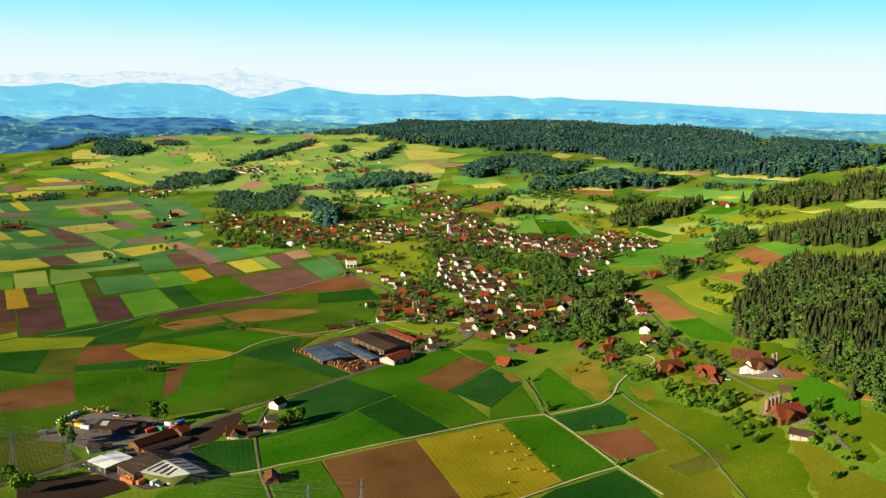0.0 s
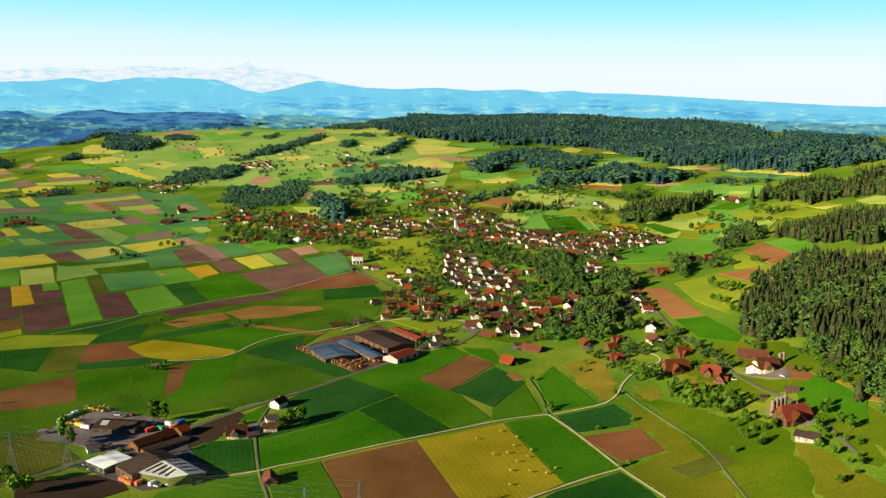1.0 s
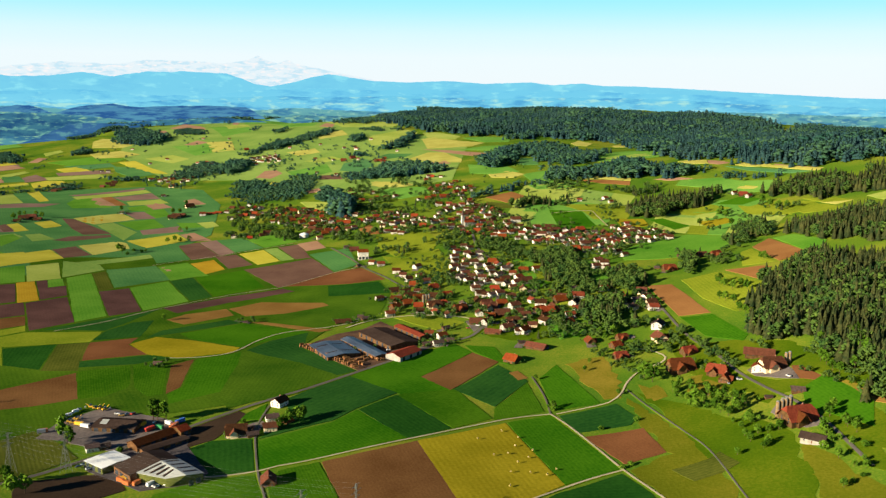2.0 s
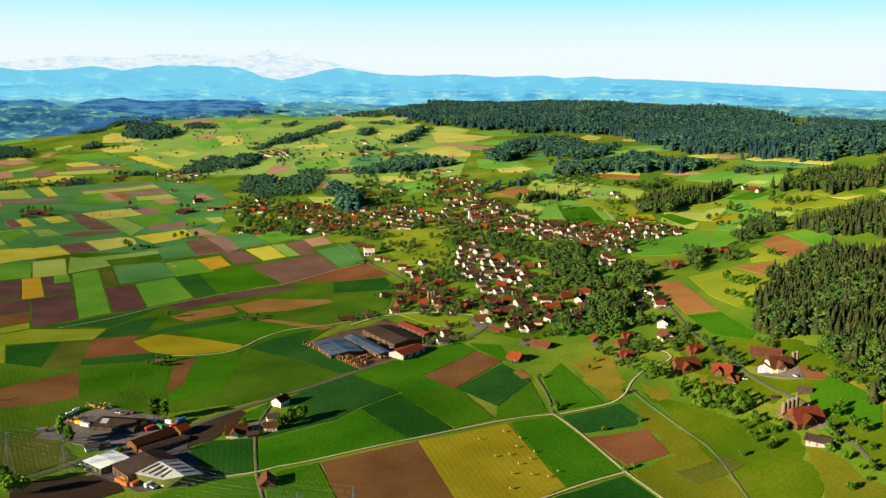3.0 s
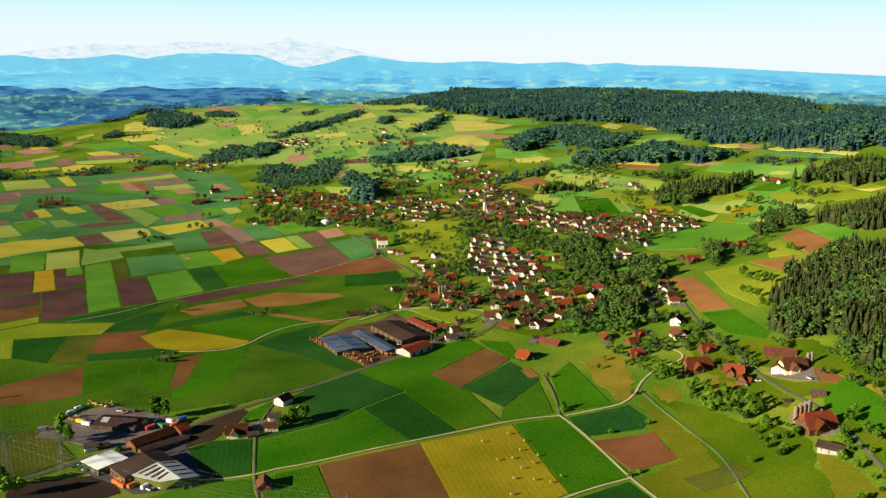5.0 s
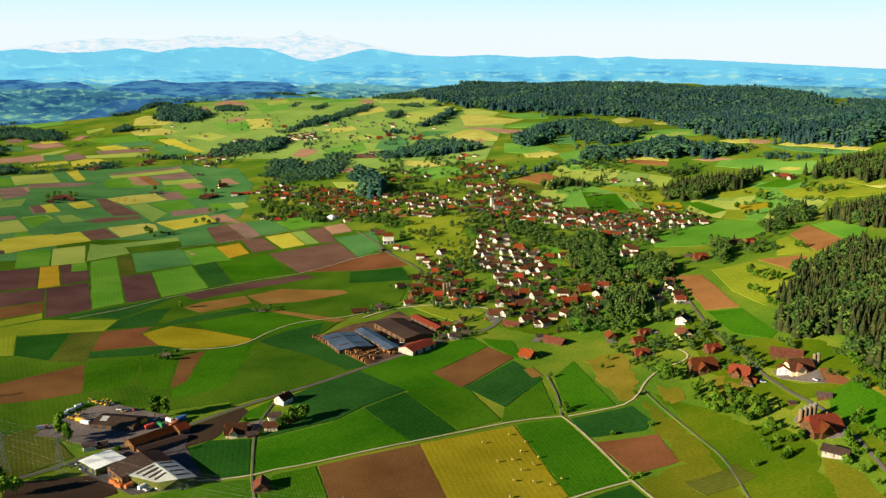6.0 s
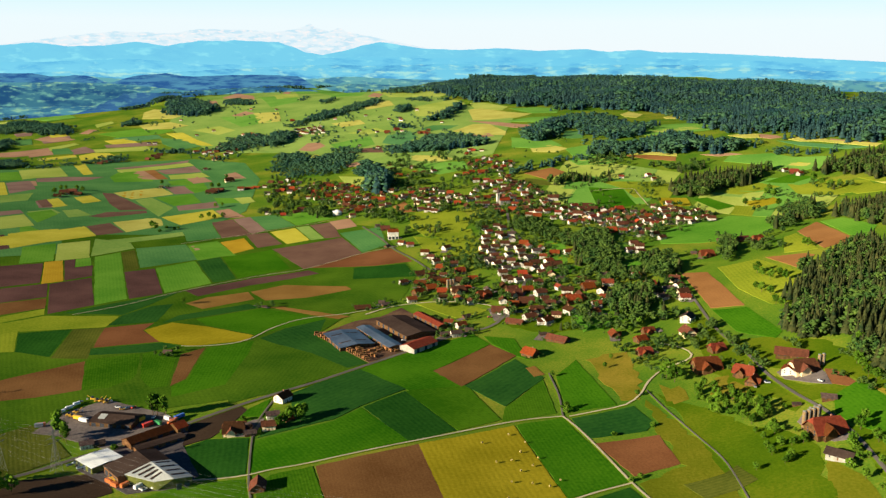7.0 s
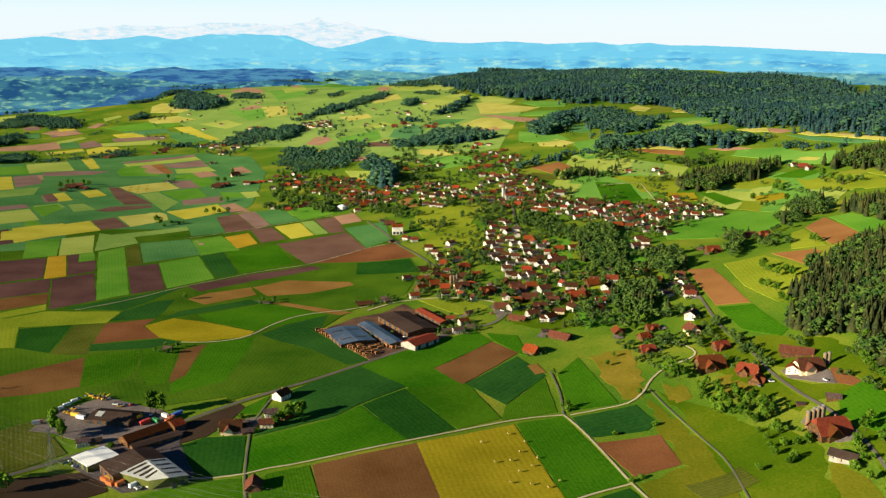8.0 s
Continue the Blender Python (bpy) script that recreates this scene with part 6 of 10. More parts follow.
M_DARK_TILE = mat("dark_roof_tiles", (0.045, 0.030, 0.026, 1), (0.10, 0.066, 0.056, 1), 0.5, 3.0, vary=0.3, bump=0.3)
M_GLASS = mat("window_glass", (0.02, 0.025, 0.035, 1), (0.06, 0.07, 0.09, 1), 0.5, 2.0, rough=0.1, spec=0.8)
M_DOOR = mat("door_wood", (0.10, 0.045, 0.02, 1), (0.18, 0.08, 0.035, 1), 0.5, 4.0)
M_CHIMNEY = mat("chimney_brick", (0.26, 0.12, 0.08, 1), (0.40, 0.20, 0.13, 1), 1.0, 5.0)
M_WHITE_SHEET = mat("white_roof_sheet", (0.66, 0.68, 0.66, 1), (0.82, 0.83, 0.80, 1), 0.08, 0.6, rough=0.5)
M_BLUE_SHEET = mat("blue_grey_roof_sheet", (0.028, 0.038, 0.060, 1), (0.085, 0.115, 0.16, 1), 0.08, 0.6, rough=0.45, spec=0.3)
M_BROWN_SHEET = mat("brown_fibre_cement", (0.034, 0.022, 0.018, 1), (0.064, 0.043, 0.034, 1), 0.08, 0.6)
M_GREEN_WALL = mat("green_yellow_cladding", (0.050, 0.065, 0.016, 1), (0.12, 0.125, 0.03, 1), 0.1, 0.8)
M_STEEL = mat("galvanised_steel", (0.13, 0.13, 0.12, 1), (0.22, 0.22, 0.20, 1), 0.4, 2.0, rough=0.5, spec=0.3)
M_PALE_SHEET = mat("pale_roof_sheet", (0.288, 0.302, 0.288, 1), (0.418, 0.432, 0.403, 1), 0.08, 0.6, rough=0.5)
M_SILO = mat("silo_boards", (0.15, 0.095, 0.045, 1), (0.27, 0.18, 0.09, 1), 0.6, 2.0)
M_LUMBER = mat("sawn_lumber", (0.15, 0.060, 0.026, 1), (0.36, 0.18, 0.075, 1), 0.4, 1.5, vary=0.55)
M_HAY = mat("hay", (0.20, 0.15, 0.04, 1), (0.31, 0.24, 0.07, 1), 0.8, 4.0)
PAINTS = {c: mat(c + "_paint", tuple(v * 0.8 for v in rgb) + (1,), rgb + (1,), 0.5, 2.0, rough=0.35, spec=0.5) for c, rgb in {
    "white": (0.75, 0.75, 0.73), "yellow": (0.75, 0.42, 0.03), "red": (0.55, 0.05, 0.03), "blue": (0.04, 0.12, 0.45),
    "green": (0.04, 0.25, 0.09), "grey": (0.25, 0.26, 0.28), "orange": (0.50, 0.14, 0.04), "black": (0.03, 0.03, 0.035)}.items()}


def part(name, bm, material, parent, label=""):
    """Links a bmesh as one mesh under a thing or a part."""
    me = bpy.data.meshes.new(name)
    bm.to_mesh(me)
    bm.free()
    me.materials.append(material)
    ob = new(name, me)
    ob.parent = parent
    return tagged(ob, label)


def thing(name, label, category, group=""):
    return tagged(new(name), label, category, group)


def blank(verts, faces):
    bm = bmesh.new()
    vs = [bm.verts.new(v) for v in verts]
    for q in faces:
        bm.faces.new([vs[i] for i in q])
    bmesh.ops.recalc_face_normals(bm, faces=bm.faces[:])
    return bm


def box(x0, x1, y0, y1, z0, z1):
    v = [(x, y, z) for x in (x0, x1) for y in (y0, y1) for z in (z0, z1)]
    return blank(v, [(0, 1, 3, 2), (4, 6, 7, 5), (0, 4, 5, 1), (2, 3, 7, 6), (0, 2, 6, 4), (1, 5, 7, 3)])


def tube(r0, r1, z0, z1, n=10, x=0.0, y=0.0):
    v = [(x + r * math.cos(6.2832 * i / n), y + r * math.sin(6.2832 * i / n), z) for r, z in ((r0, z0), (r1, z1)) for i in range(n)]
    return blank(v, [(i, (i + 1) % n, n + (i + 1) % n, n + i) for i in range(n)] + [tuple(range(n))[::-1], tuple(range(n, 2 * n))])


def gable_walls(l, w, h, rise, hip=0.0):
    """A block with its ridge along x; hip lowers the gables' tips."""
    t = h + rise * (1 - hip) - 0.12
    g = w / 2 * hip
    v, fs = [], []
    for x in (-l / 2, l / 2):
        v += [(x, -w / 2, -2.0), (x, w / 2, -2.0), (x, w / 2, h), (x, g, t), (x, -g, t), (x, -w / 2, h)]
    fs = [(0, 1, 2, 3, 4, 5), (11, 10, 9, 8, 7, 6)]
    for i in range(6):
        fs.append((i, (i + 1) % 6, 6 + (i + 1) % 6, 6 + i))
    bm = blank(v, fs)
    bmesh.ops.remove_doubles(bm, verts=bm.verts[:], dist=0.01)
    return bm


def gable_roof(l, w, h, rise, over=0.9, hip=0.0, thick=0.3):
    """Two slopes, and half hips where hip is more than 0, with eaves and thickness."""
    k = over * rise / (w / 2)
    a, b = l / 2 + over, w / 2 + over
    e, r = h - k, h + rise
    m = r - (r - e) * hip
    mb = b * hip
    rx = a - mb * 0.75
    up = [(-a, -b, e), (a, -b, e), (a, -mb, m), (rx, 0, r), (a, mb, m), (a, b, e), (-a, b, e), (-a, mb, m), (-rx, 0, r), (-a, -mb, m)]
    if hip == 0:
        fs = [(0, 1, 3, 8), (5, 6, 8, 3)]
        up = [up[0], up[1], (a, 0, r), up[5], up[6], (-a, 0, r)]
        fs = [(0, 1, 2, 5), (3, 4, 5, 2)]
        rim = [0, 1, 2, 3, 4, 5]
    else:
        fs = [(0, 1, 2, 3, 8, 9), (5, 6, 7, 8, 3, 4), (2, 4, 3), (7, 9, 8)]
        rim = [0, 1, 2, 4, 5, 6, 7, 9]
    n = len(up)
    v = [(x, y, z + thick) for x, y, z in up] + up
    fs = fs + [tuple(i + n for i in q)[::-1] for q in fs]
    for i, j in zip(rim, rim[1:] + rim[:1]):
        fs.append((i, j, j + n, i + n))
    return blank(v, fs)


def build_house(label, l, w, h, rise, wall, roof, hip=0.0, storeys=2, chimney=True, upper=None, name="house", few=False):
    ob = thing(name, label, "house", "houses of the village")
    part("wall", gable_walls(l, w, h, rise, hip), wall, ob)
    if upper:
        part("gable_boarding", box(l / 2 + 0.03, l / 2 + 0.12, -w / 2 * 0.9, w / 2 * 0.9, h * 0.55, h), upper, ob, "dark timber boarding")
        part("gable_boarding", box(-l / 2 - 0.12, -l / 2 - 0.03, -w / 2 * 0.9, w / 2 * 0.9, h * 0.55, h), upper, ob, "dark timber boarding")
    part("roof", gable_roof(l, w, h, rise, 1.1 if l < 15 else 1.6, hip), roof, ob)
    if chimney:
        part("chimney", box(l * 0.18 - 0.4, l * 0.18 + 0.4, 0.6, 1.4, h + rise * 0.5, h + rise + 1.0), M_CHIMNEY, ob)
    if hip > 0.3 and not few:
        wing = pose(-l * 0.12, -w * 0.42, 0, 0, 0, 90)
        part("wing_wall", gable_walls(w * 0.5, w * 0.55, h, rise * 0.62, 0.2), wall, ob).matrix_basis = wing
        part("wing_roof", gable_roof(w * 0.62, w * 0.55, h, rise * 0.62, 0.9, 0.2), roof, ob).matrix_basis = wing
        part("porch", box(l * 0.18, l * 0.42, -w / 2 - 2.2, -w / 2 + 0.02, 2.4, 2.7), M_TIMBER, ob, "timber porch roof")
        for px_ in (l * 0.2, l * 0.4):
            part("porch_post", box(px_ - 0.1, px_ + 0.1, -w / 2 - 2.1, -w / 2 - 1.9, -1.5, 2.4), M_TIMBER, ob)
    n = max(2, int(l / 4.6))
    if few:
        n, storeys = 1, 1
    for s in range(storeys):
        z = 1.0 + s * (h - 0.6) / storeys
        for k in range(n):
            x = -l / 2 + l * (k + 0.5) / n
            for y in (-w / 2,) if few else (-w / 2, w / 2):
                part("window", box(x - 0.55, x + 0.55, y - 0.05, y + 0.05, z, z + 1.3), M_GLASS, ob)
        for k in range(1 if few else 2):
            y = w * (k - 0.5) * 0.5
            for x in (-l / 2, l / 2):
                part("window", box(x - 0.16, x + 0.16, y - 0.55, y + 0.55, z + 0.05, z + 1.25), M_GLASS, ob)
    part("door", box(-0.55, 0.55, -w / 2 - 0.08, -w / 2 + 0.05, 0, 2.1), M_DOOR, ob)
    return ob


HOUSES = {
    "white_red": ("white plastered house with a red tiled gable roof", 12.5, 10.5, 4.9, 3.3, M_PLASTER, M_MID_TILE, 0.0, 2, True, None),
    "white_brown": ("white plastered house with a brown tiled roof", 13, 10.5, 4.8, 3.3, M_PLASTER, M_OLD_TILE, 0.0, 2, True, None),
    "white_dark": ("white house with a low dark tiled roof", 13, 10.5, 4.9, 2.8, M_PLASTER, M_DARK_TILE, 0.0, 2, True, None),
    "cream": ("cream rendered house under brown roof tiles", 12.5, 10.5, 5.0, 3.3, M_CREAM, M_OLD_TILE, 0.0, 2, True, None),
    "red": ("timber house under a bright red tiled roof", 14, 12, 3.4, 4.8, M_TIMBER, M_RED_TILE, 0.25, 2, True, None),
    "farm": ("farmhouse with a broad reddish half-hipped tiled roof", 21, 15, 4.2, 7.4, M_TIMBER, M_MID_TILE, 0.35, 2, True, M_TIMBER),
    "farm_brown": ("old farmhouse under a broad brown half-hipped roof", 20, 15, 4.2, 7.2, M_CREAM, M_OLD_TILE, 0.35, 2, True, M_TIMBER),
    "barn": ("timber barn under a dark brown tiled roof", 16, 11, 3.6, 4.8, M_TIMBER, M_OLD_TILE, 0.0, 1, False, None),
    "shed": ("low timber shed with a dark roof", 9, 6, 2.8, 1.8, M_TIMBER, M_DARK_TILE, 0.0, 1, False, None),
    "long": ("long low farm building with a brown roof", 24, 11, 3.4, 3.8, M_TIMBER, M_OLD_TILE, 0.0, 1, False, None),
    "long_red": ("long low farm building with a dull red roof", 24, 12, 3.4, 3.8, M_TIMBER, M_RED_TILE, 0.0, 1, False, None),
    "flats": ("broad white apartment house with a shallow brown roof", 17, 12, 6.6, 3.6, M_PLASTER, M_OLD_TILE, 0.0, 3, True, None),
    "barn_white": ("white walled barn with a dark fibre cement roof", 18, 11, 4.0, 3.0, M_PLASTER, M_BROWN_SHEET, 0.0, 1, False, None),
}
BUILT = {}


def house(kind, x, y, turn, size=1.0, few=False):
    """One house of a kind at a place, its ridge turned by so many degrees from x."""
    m = pose(x, y, float(height(x, y)) + 0.2, 0, 0, turn) @ Matrix.Diagonal((size, size, size, 1))
    if (kind, few) not in BUILT:
        ob = build_house(*HOUSES[kind], few=few, name={"barn": "barn", "shed": "shed", "long": "farm_building", "farm": "farmhouse", "flat": "apartment_house", "red": "timber_house", "crea": "villa"}.get(kind[:4], "house"))
        BUILT[(kind, few)] = ob
        ob.matrix_basis = m
        return ob
    first = BUILT[(kind, few)]
    return copy_thing(first, Matrix.LocRotScale(m.translation, m.to_quaternion(), m.to_scale() / first.scale.x))


house("red", 317.1, 604.0, 60, 0.70)
house("farm", 150.8, 845.2, 100, 0.53)
house("farm", 181.6, 843.2, 20, 0.51)
house("red", 171.7, 824.9, 30, 0.72)
house("farm", 169.9, 793.9, 15, 0.58)
house("farm_brown", 213.7, 825.1, 100, 0.72)
house("white_dark", 220.8, 859.9, 60, 0.98)
house("farm", 227.8, 778.0, 20, 0.61)
house("farm", 210.7, 742.4, 10, 0.96)
house("farm", 234.6, 718.1, 330, 0.72)
house("farm", 236.1, 699.3, 55, 0.58)
house("long", 275.6, 734.4, 340, 0.96)
house("farm_brown", 273.5, 700.1, 10, 0.91)
house("white_red", 264.1, 703.5, 60, 0.86)
house("shed", 271.9, 642.9, 345, 0.96)
house("farm", 253.5, 596.7, 15, 1.01)
house("barn_white", 250.4, 562.9, 322, 0.82)
house("shed", 250.8, 645.4, 0, 0.58)
house("red", 71.5, 811.7, 320, 0.90)
house("long", 60.5, 902.6, 335, 0.68)
house("long", 98.3, 844.3, 325, 0.81)
house("shed", 85.8, 862.2, 10, 0.68)
house("white_brown", 87.6, 895.3, 5, 0.77)
house("white_brown", 56.5, 937.1, 42, 0.84)
house("white_brown", 90.7, 989.4, 29, 0.90)
house("white_brown", 90.9, 1031.8, 16, 0.74)
house("white_brown", 156.1, 973.8, 53, 0.87)
house("white_brown", 232.4, 957.7, 40, 0.77)
house("white_brown", 79.1, 1051.8, 27, 0.77)
house("white_brown", 56.1, 1058.7, 14, 0.83)
house("farm_brown", 62.7, 995.4, 20, 0.72)
house("farm_brown", 83.5, 930.7, 10, 0.68)
house("red", 60.7, 958.6, 355, 0.77)
house("red", 116.2, 964.2, 32, 0.84)
house("red", 142.6, 993.2, 19, 0.90)
house("red", 122.9, 953.3, 15, 1.02)
house("white_red", 155.7, 950.5, 355, 0.77)
house("white_red", 196.9, 1015.8, 32, 0.77)
house("white_red", 205.5, 974.9, 19, 0.90)
house("white_red", 230.5, 918.3, 6, 0.80)
house("white_red", 91.6, 895.9, 43, 0.87)
house("white_dark", 165.8, 1031.3, 355, 0.71)
house("white_dark", 210.7, 929.1, 32, 0.84)
house("white_dark", 202.6, 947.7, 19, 0.90)
house("white_dark", 220.2, 951.4, 6, 0.80)
house("cream", 233.1, 983.1, 345, 0.84)
house("cream", 230.8, 932.5, 22, 0.92)
house("barn", 147.9, 1004.9, 345, 0.71)
house("barn", 60.5, 1014.8, 22, 0.77)
house("barn", 74.5, 964.6, 9, 0.90)
house("barn", 44.8, 942.6, 356, 0.80)
house("white_red", -680.4, 2687.0, 330, 0.80, True)
house("white_brown", -658.3, 2651.4, 367, 0.85, True)
house("white_red", -653.0, 2684.6, 334, 0.90, True)
house("cream", -631.3, 2648.7, 371, 0.80, True)
house("white_dark", -680.2, 2607.4, 338, 0.85, True)
house("white_brown", -515.6, 2683.3, 375, 0.90, True)
house("white_red", -490.0, 2634.6, 342, 0.80, True)
house("cream", -486.0, 2695.4, 379, 0.85, True)
house("flats", -462.6, 2647.0, 346, 0.90, True)
house("white_red", -454.6, 2688.0, 383, 0.80, True)
house("white_brown", -428.7, 2610.8, 350, 0.85, True)
house("red", -572.2, 2870.0, 387, 0.90, True)
house("white_red", -538.7, 2824.5, 354, 0.80, True)
house("white_red", -748.5, 2444.1, 391, 0.85, True)
house("white_brown", -712.6, 2415.1, 358, 0.90, True)
house("red", -687.5, 2433.9, 395, 0.80, True)
house("white_dark", -674.5, 2464.7, 362, 0.85, True)
house("long_red", -134.4, 2420.3, 399, 0.90, True)
house("red", -121.0, 2451.4, 366, 0.80, True)
house("white_red", -212.5, 2684.7, 333, 0.85, True)
house("white_brown", -1.1, 1984.4, 370, 0.90, True)
house("red", 72.5, 1424.2, 345, 0.77, True)
house("red", 232.3, 1391.6, 22, 0.85, True)
house("red", 203.8, 1260.1, 9, 0.91, True)
house("red", 109.0, 1373.5, 356, 0.81, True)
house("flats", 139.8, 1428.1, 340, 0.77, True)
house("flats", 221.3, 1285.6, 17, 0.84, True)
house("flats", 139.2, 1473.1, 4, 0.90, True)
house("flats", 168.8, 1369.2, 351, 0.80, True)
house("white_red", 70.3, 1477.7, 350, 0.71, True)
house("white_red", 104.9, 1440.9, 27, 0.77, True)
house("white_red", 110.8, 1398.6, 14, 0.83, True)
house("white_red", 140.5, 1387.3, 1, 0.74, True)
house("white_red", 151.1, 1406.8, 38, 0.80, True)
house("white_red", 155.9, 1368.7, 25, 0.71, True)
house("white_red", 155.4, 1324.3, 12, 0.77, True)
house("white_red", 175.9, 1322.4, 359, 0.83, True)
house("white_red", 164.3, 1329.4, 36, 0.74, True)
house("white_red", 202.0, 1361.1, 23, 0.80, True)
house("white_red", 209.4, 1324.7, 10, 0.71, True)
house("white_red", 96.8, 1384.2, 357, 0.77, True)
house("white_red", 187.2, 1345.9, 34, 0.83, True)
house("white_red", 124.0, 1398.8, 21, 0.74, True)
house("white_brown", 256.9, 1326.2, 350, 0.71, True)
house("white_brown", 243.4, 1269.6, 27, 0.77, True)
house("white_brown", 236.5, 1223.0, 14, 0.83, True)
house("white_brown", 252.2, 1245.0, 1, 0.74, True)
house("white_brown", 254.0, 1214.6, 38, 0.80, True)
house("white_brown", 259.0, 1190.8, 25, 0.71, True)
house("white_brown", 219.7, 1171.4, 12, 0.77, True)
house("white_brown", 223.3, 1150.7, 359, 0.83, True)
house("white_brown", 219.8, 1120.1, 36, 0.74)
house("white_brown", 209.9, 1136.0, 23, 0.80)
house("white_brown", 285.3, 1396.5, 350, 0.71, True)
house("white_brown", 293.9, 1374.2, 27, 0.77, True)
house("white_brown", 305.8, 1349.6, 14, 0.83, True)
house("white_brown", 274.7, 1299.1, 1, 0.74, True)
house("white_brown", 317.3, 1344.7, 38, 0.80, True)
house("white_brown", 328.7, 1339.5, 25, 0.71, True)
house("white_brown", 330.2, 1294.0, 12, 0.77, True)
house("white_brown", 344.1, 1285.2, 359, 0.83, True)
house("white_red", 281.5, 1354.4, 350, 0.71, True)
house("white_red", 291.6, 1321.8, 27, 0.77, True)
house("white_red", 265.6, 1281.6, 14, 0.83, True)
house("white_red", 315.0, 1298.0, 1, 0.74, True)
house("white_red", 338.0, 1343.5, 38, 0.80, True)
house("white_red", 340.2, 1301.9, 25, 0.71, True)
house("white_red", 309.5, 1408.2, 12, 0.77, True)
house("farm", 285.9, 1065.4, 10, 0.72)
house("shed", 276.5, 1087.2, 345, 0.71)
house("shed", 320.1, 1141.4, 22, 0.77)
house("farm", 353.9, 1103.4, 30, 0.68)
house("barn", 341.3, 1119.0, 20, 0.78)
house("white_brown", 47.5, 1331.7, 355, 0.71, True)
house("white_brown", 55.3, 1315.3, 32, 0.77, True)
house("white_brown", 32.0, 1269.5, 19, 0.83, True)
house("white_brown", 50.2, 1286.3, 6, 0.74, True)
house("white_brown", 55.2, 1267.8, 43, 0.80, True)
house("white_brown", 31.6, 1246.9, 30, 0.71, True)
house("white_brown", 42.7, 1170.8, 17, 0.77, True)
house("white_brown", 57.5, 1227.5, 4, 0.83, True)
house("white_brown", 73.9, 1201.9, 41, 0.74, True)
house("white_brown", 76.4, 1178.7, 28, 0.80, True)
house("white_brown", 78.6, 1153.1, 15, 0.71, True)
house("white_brown", 63.3, 1138.5, 2, 0.77)
house("white_brown", 45.0, 1128.7, 39, 0.83)
house("white_brown", 69.1, 1112.9, 26, 0.74)
house("white_brown", 51.8, 1086.9, 13, 0.80)
house("white_brown", 62.4, 1051.0, 0, 0.71)
house("white_dark", 34.9, 1156.0, 5, 0.71, True)
house("white_dark", 61.1, 1169.4, 42, 0.77, True)
house("white_dark", 38.2, 1143.0, 29, 0.83)
house("white_dark", 56.8, 1106.8, 16, 0.74)
house("white_dark", 77.7, 1115.0, 53, 0.80)
house("white_dark", 68.9, 1048.4, 40, 0.71)
house("white_dark", 62.6, 1203.1, 27, 0.77, True)
house("white_dark", 96.8, 1173.5, 14, 0.83, True)
house("white_dark", 90.1, 1092.6, 51, 0.74)
house("white_dark", 85.2, 1144.2, 38, 0.80)
house("white_dark", 38.1, 1197.0, 25, 0.71, True)
house("white_red", 103.4, 1145.6, 355, 0.71)
house("white_red", 108.3, 1119.2, 32, 0.77)
house("white_red", 135.4, 1154.0, 19, 0.83, True)
house("white_red", 82.8, 1107.1, 6, 0.74)
house("white_red", 24.3, 1178.1, 43, 0.80, True)
house("white_red", 35.9, 1301.4, 30, 0.71, True)
house("white_brown", 25.5, 1602.8, 350, 0.71, True)
house("white_brown", 45.5, 1602.3, 27, 0.77, True)
house("white_brown", 71.4, 1626.4, 14, 0.83, True)
house("white_brown", 95.2, 1598.6, 1, 0.74, True)
house("white_brown", 30.2, 1582.8, 38, 0.80, True)
house("white_brown", 58.5, 1541.3, 25, 0.71, True)
house("white_brown", 76.0, 1503.0, 12, 0.77, True)
house("white_brown", 115.4, 1529.8, 359, 0.83, True)
house("white_brown", -4.1, 1526.1, 36, 0.74, True)
house("white_brown", 5.5, 1509.7, 23, 0.80, True)
house("white_brown", 19.4, 1476.4, 10, 0.71, True)
house("white_brown", 102.5, 1404.5, 357, 0.77, True)
house("white_red", 49.3, 1557.4, 350, 0.71, True)
house("white_red", 84.3, 1480.9, 27, 0.77, True)
house("white_red", 95.6, 1516.3, 14, 0.83, True)
house("white_red", 77.1, 1426.5, 1, 0.74, True)
house("white_red", -16.7, 1544.5, 38, 0.80, True)
house("white_red", 10.3, 1548.9, 25, 0.71, True)
house("white_red", 56.0, 1619.9, 12, 0.77, True)
house("white_red", 33.0, 1635.9, 359, 0.83, True)
house("barn", 41.0, 1627.1, 350, 0.63, True)
house("barn", 77.5, 1579.9, 27, 0.69, True)
house("barn", 66.8, 1558.7, 14, 0.75, True)
house("barn", 97.5, 1469.3, 1, 0.66, True)
house("barn", 103.4, 1490.5, 38, 0.72, True)
house("red", 5.4, 1981.5, 350, 0.63, True)
house("red", -6.7, 1942.2, 27, 0.69, True)
house("red", 16.8, 1830.3, 14, 0.75, True)
house("red", 39.0, 1799.5, 1, 0.66, True)
house("red", 48.8, 1744.7, 38, 0.72, True)
house("red", 65.1, 1745.4, 25, 0.63, True)
house("red", 5.4, 1729.1, 12, 0.69, True)
house("red", -5.3, 1714.3, 359, 0.75, True)
house("red", 72.4, 1653.8, 36, 0.66, True)
house("white_brown", 23.6, 1962.3, 350, 0.63, True)
house("white_brown", 27.7, 1789.3, 27, 0.69, True)
house("white_brown", 58.7, 1711.2, 14, 0.75, True)
house("white_brown", 55.4, 1787.3, 1, 0.66, True)
house("white_brown", 10.9, 1765.4, 38, 0.72, True)
house("white_brown", -21.3, 1714.4, 25, 0.63, True)
house("white_red", -463.1, 1832.6, 10, 0.94, True)
house("long_red", -435.0, 1850.8, 340, 0.61, True)
house("long_red", -447.9, 1841.6, 17, 0.67, True)
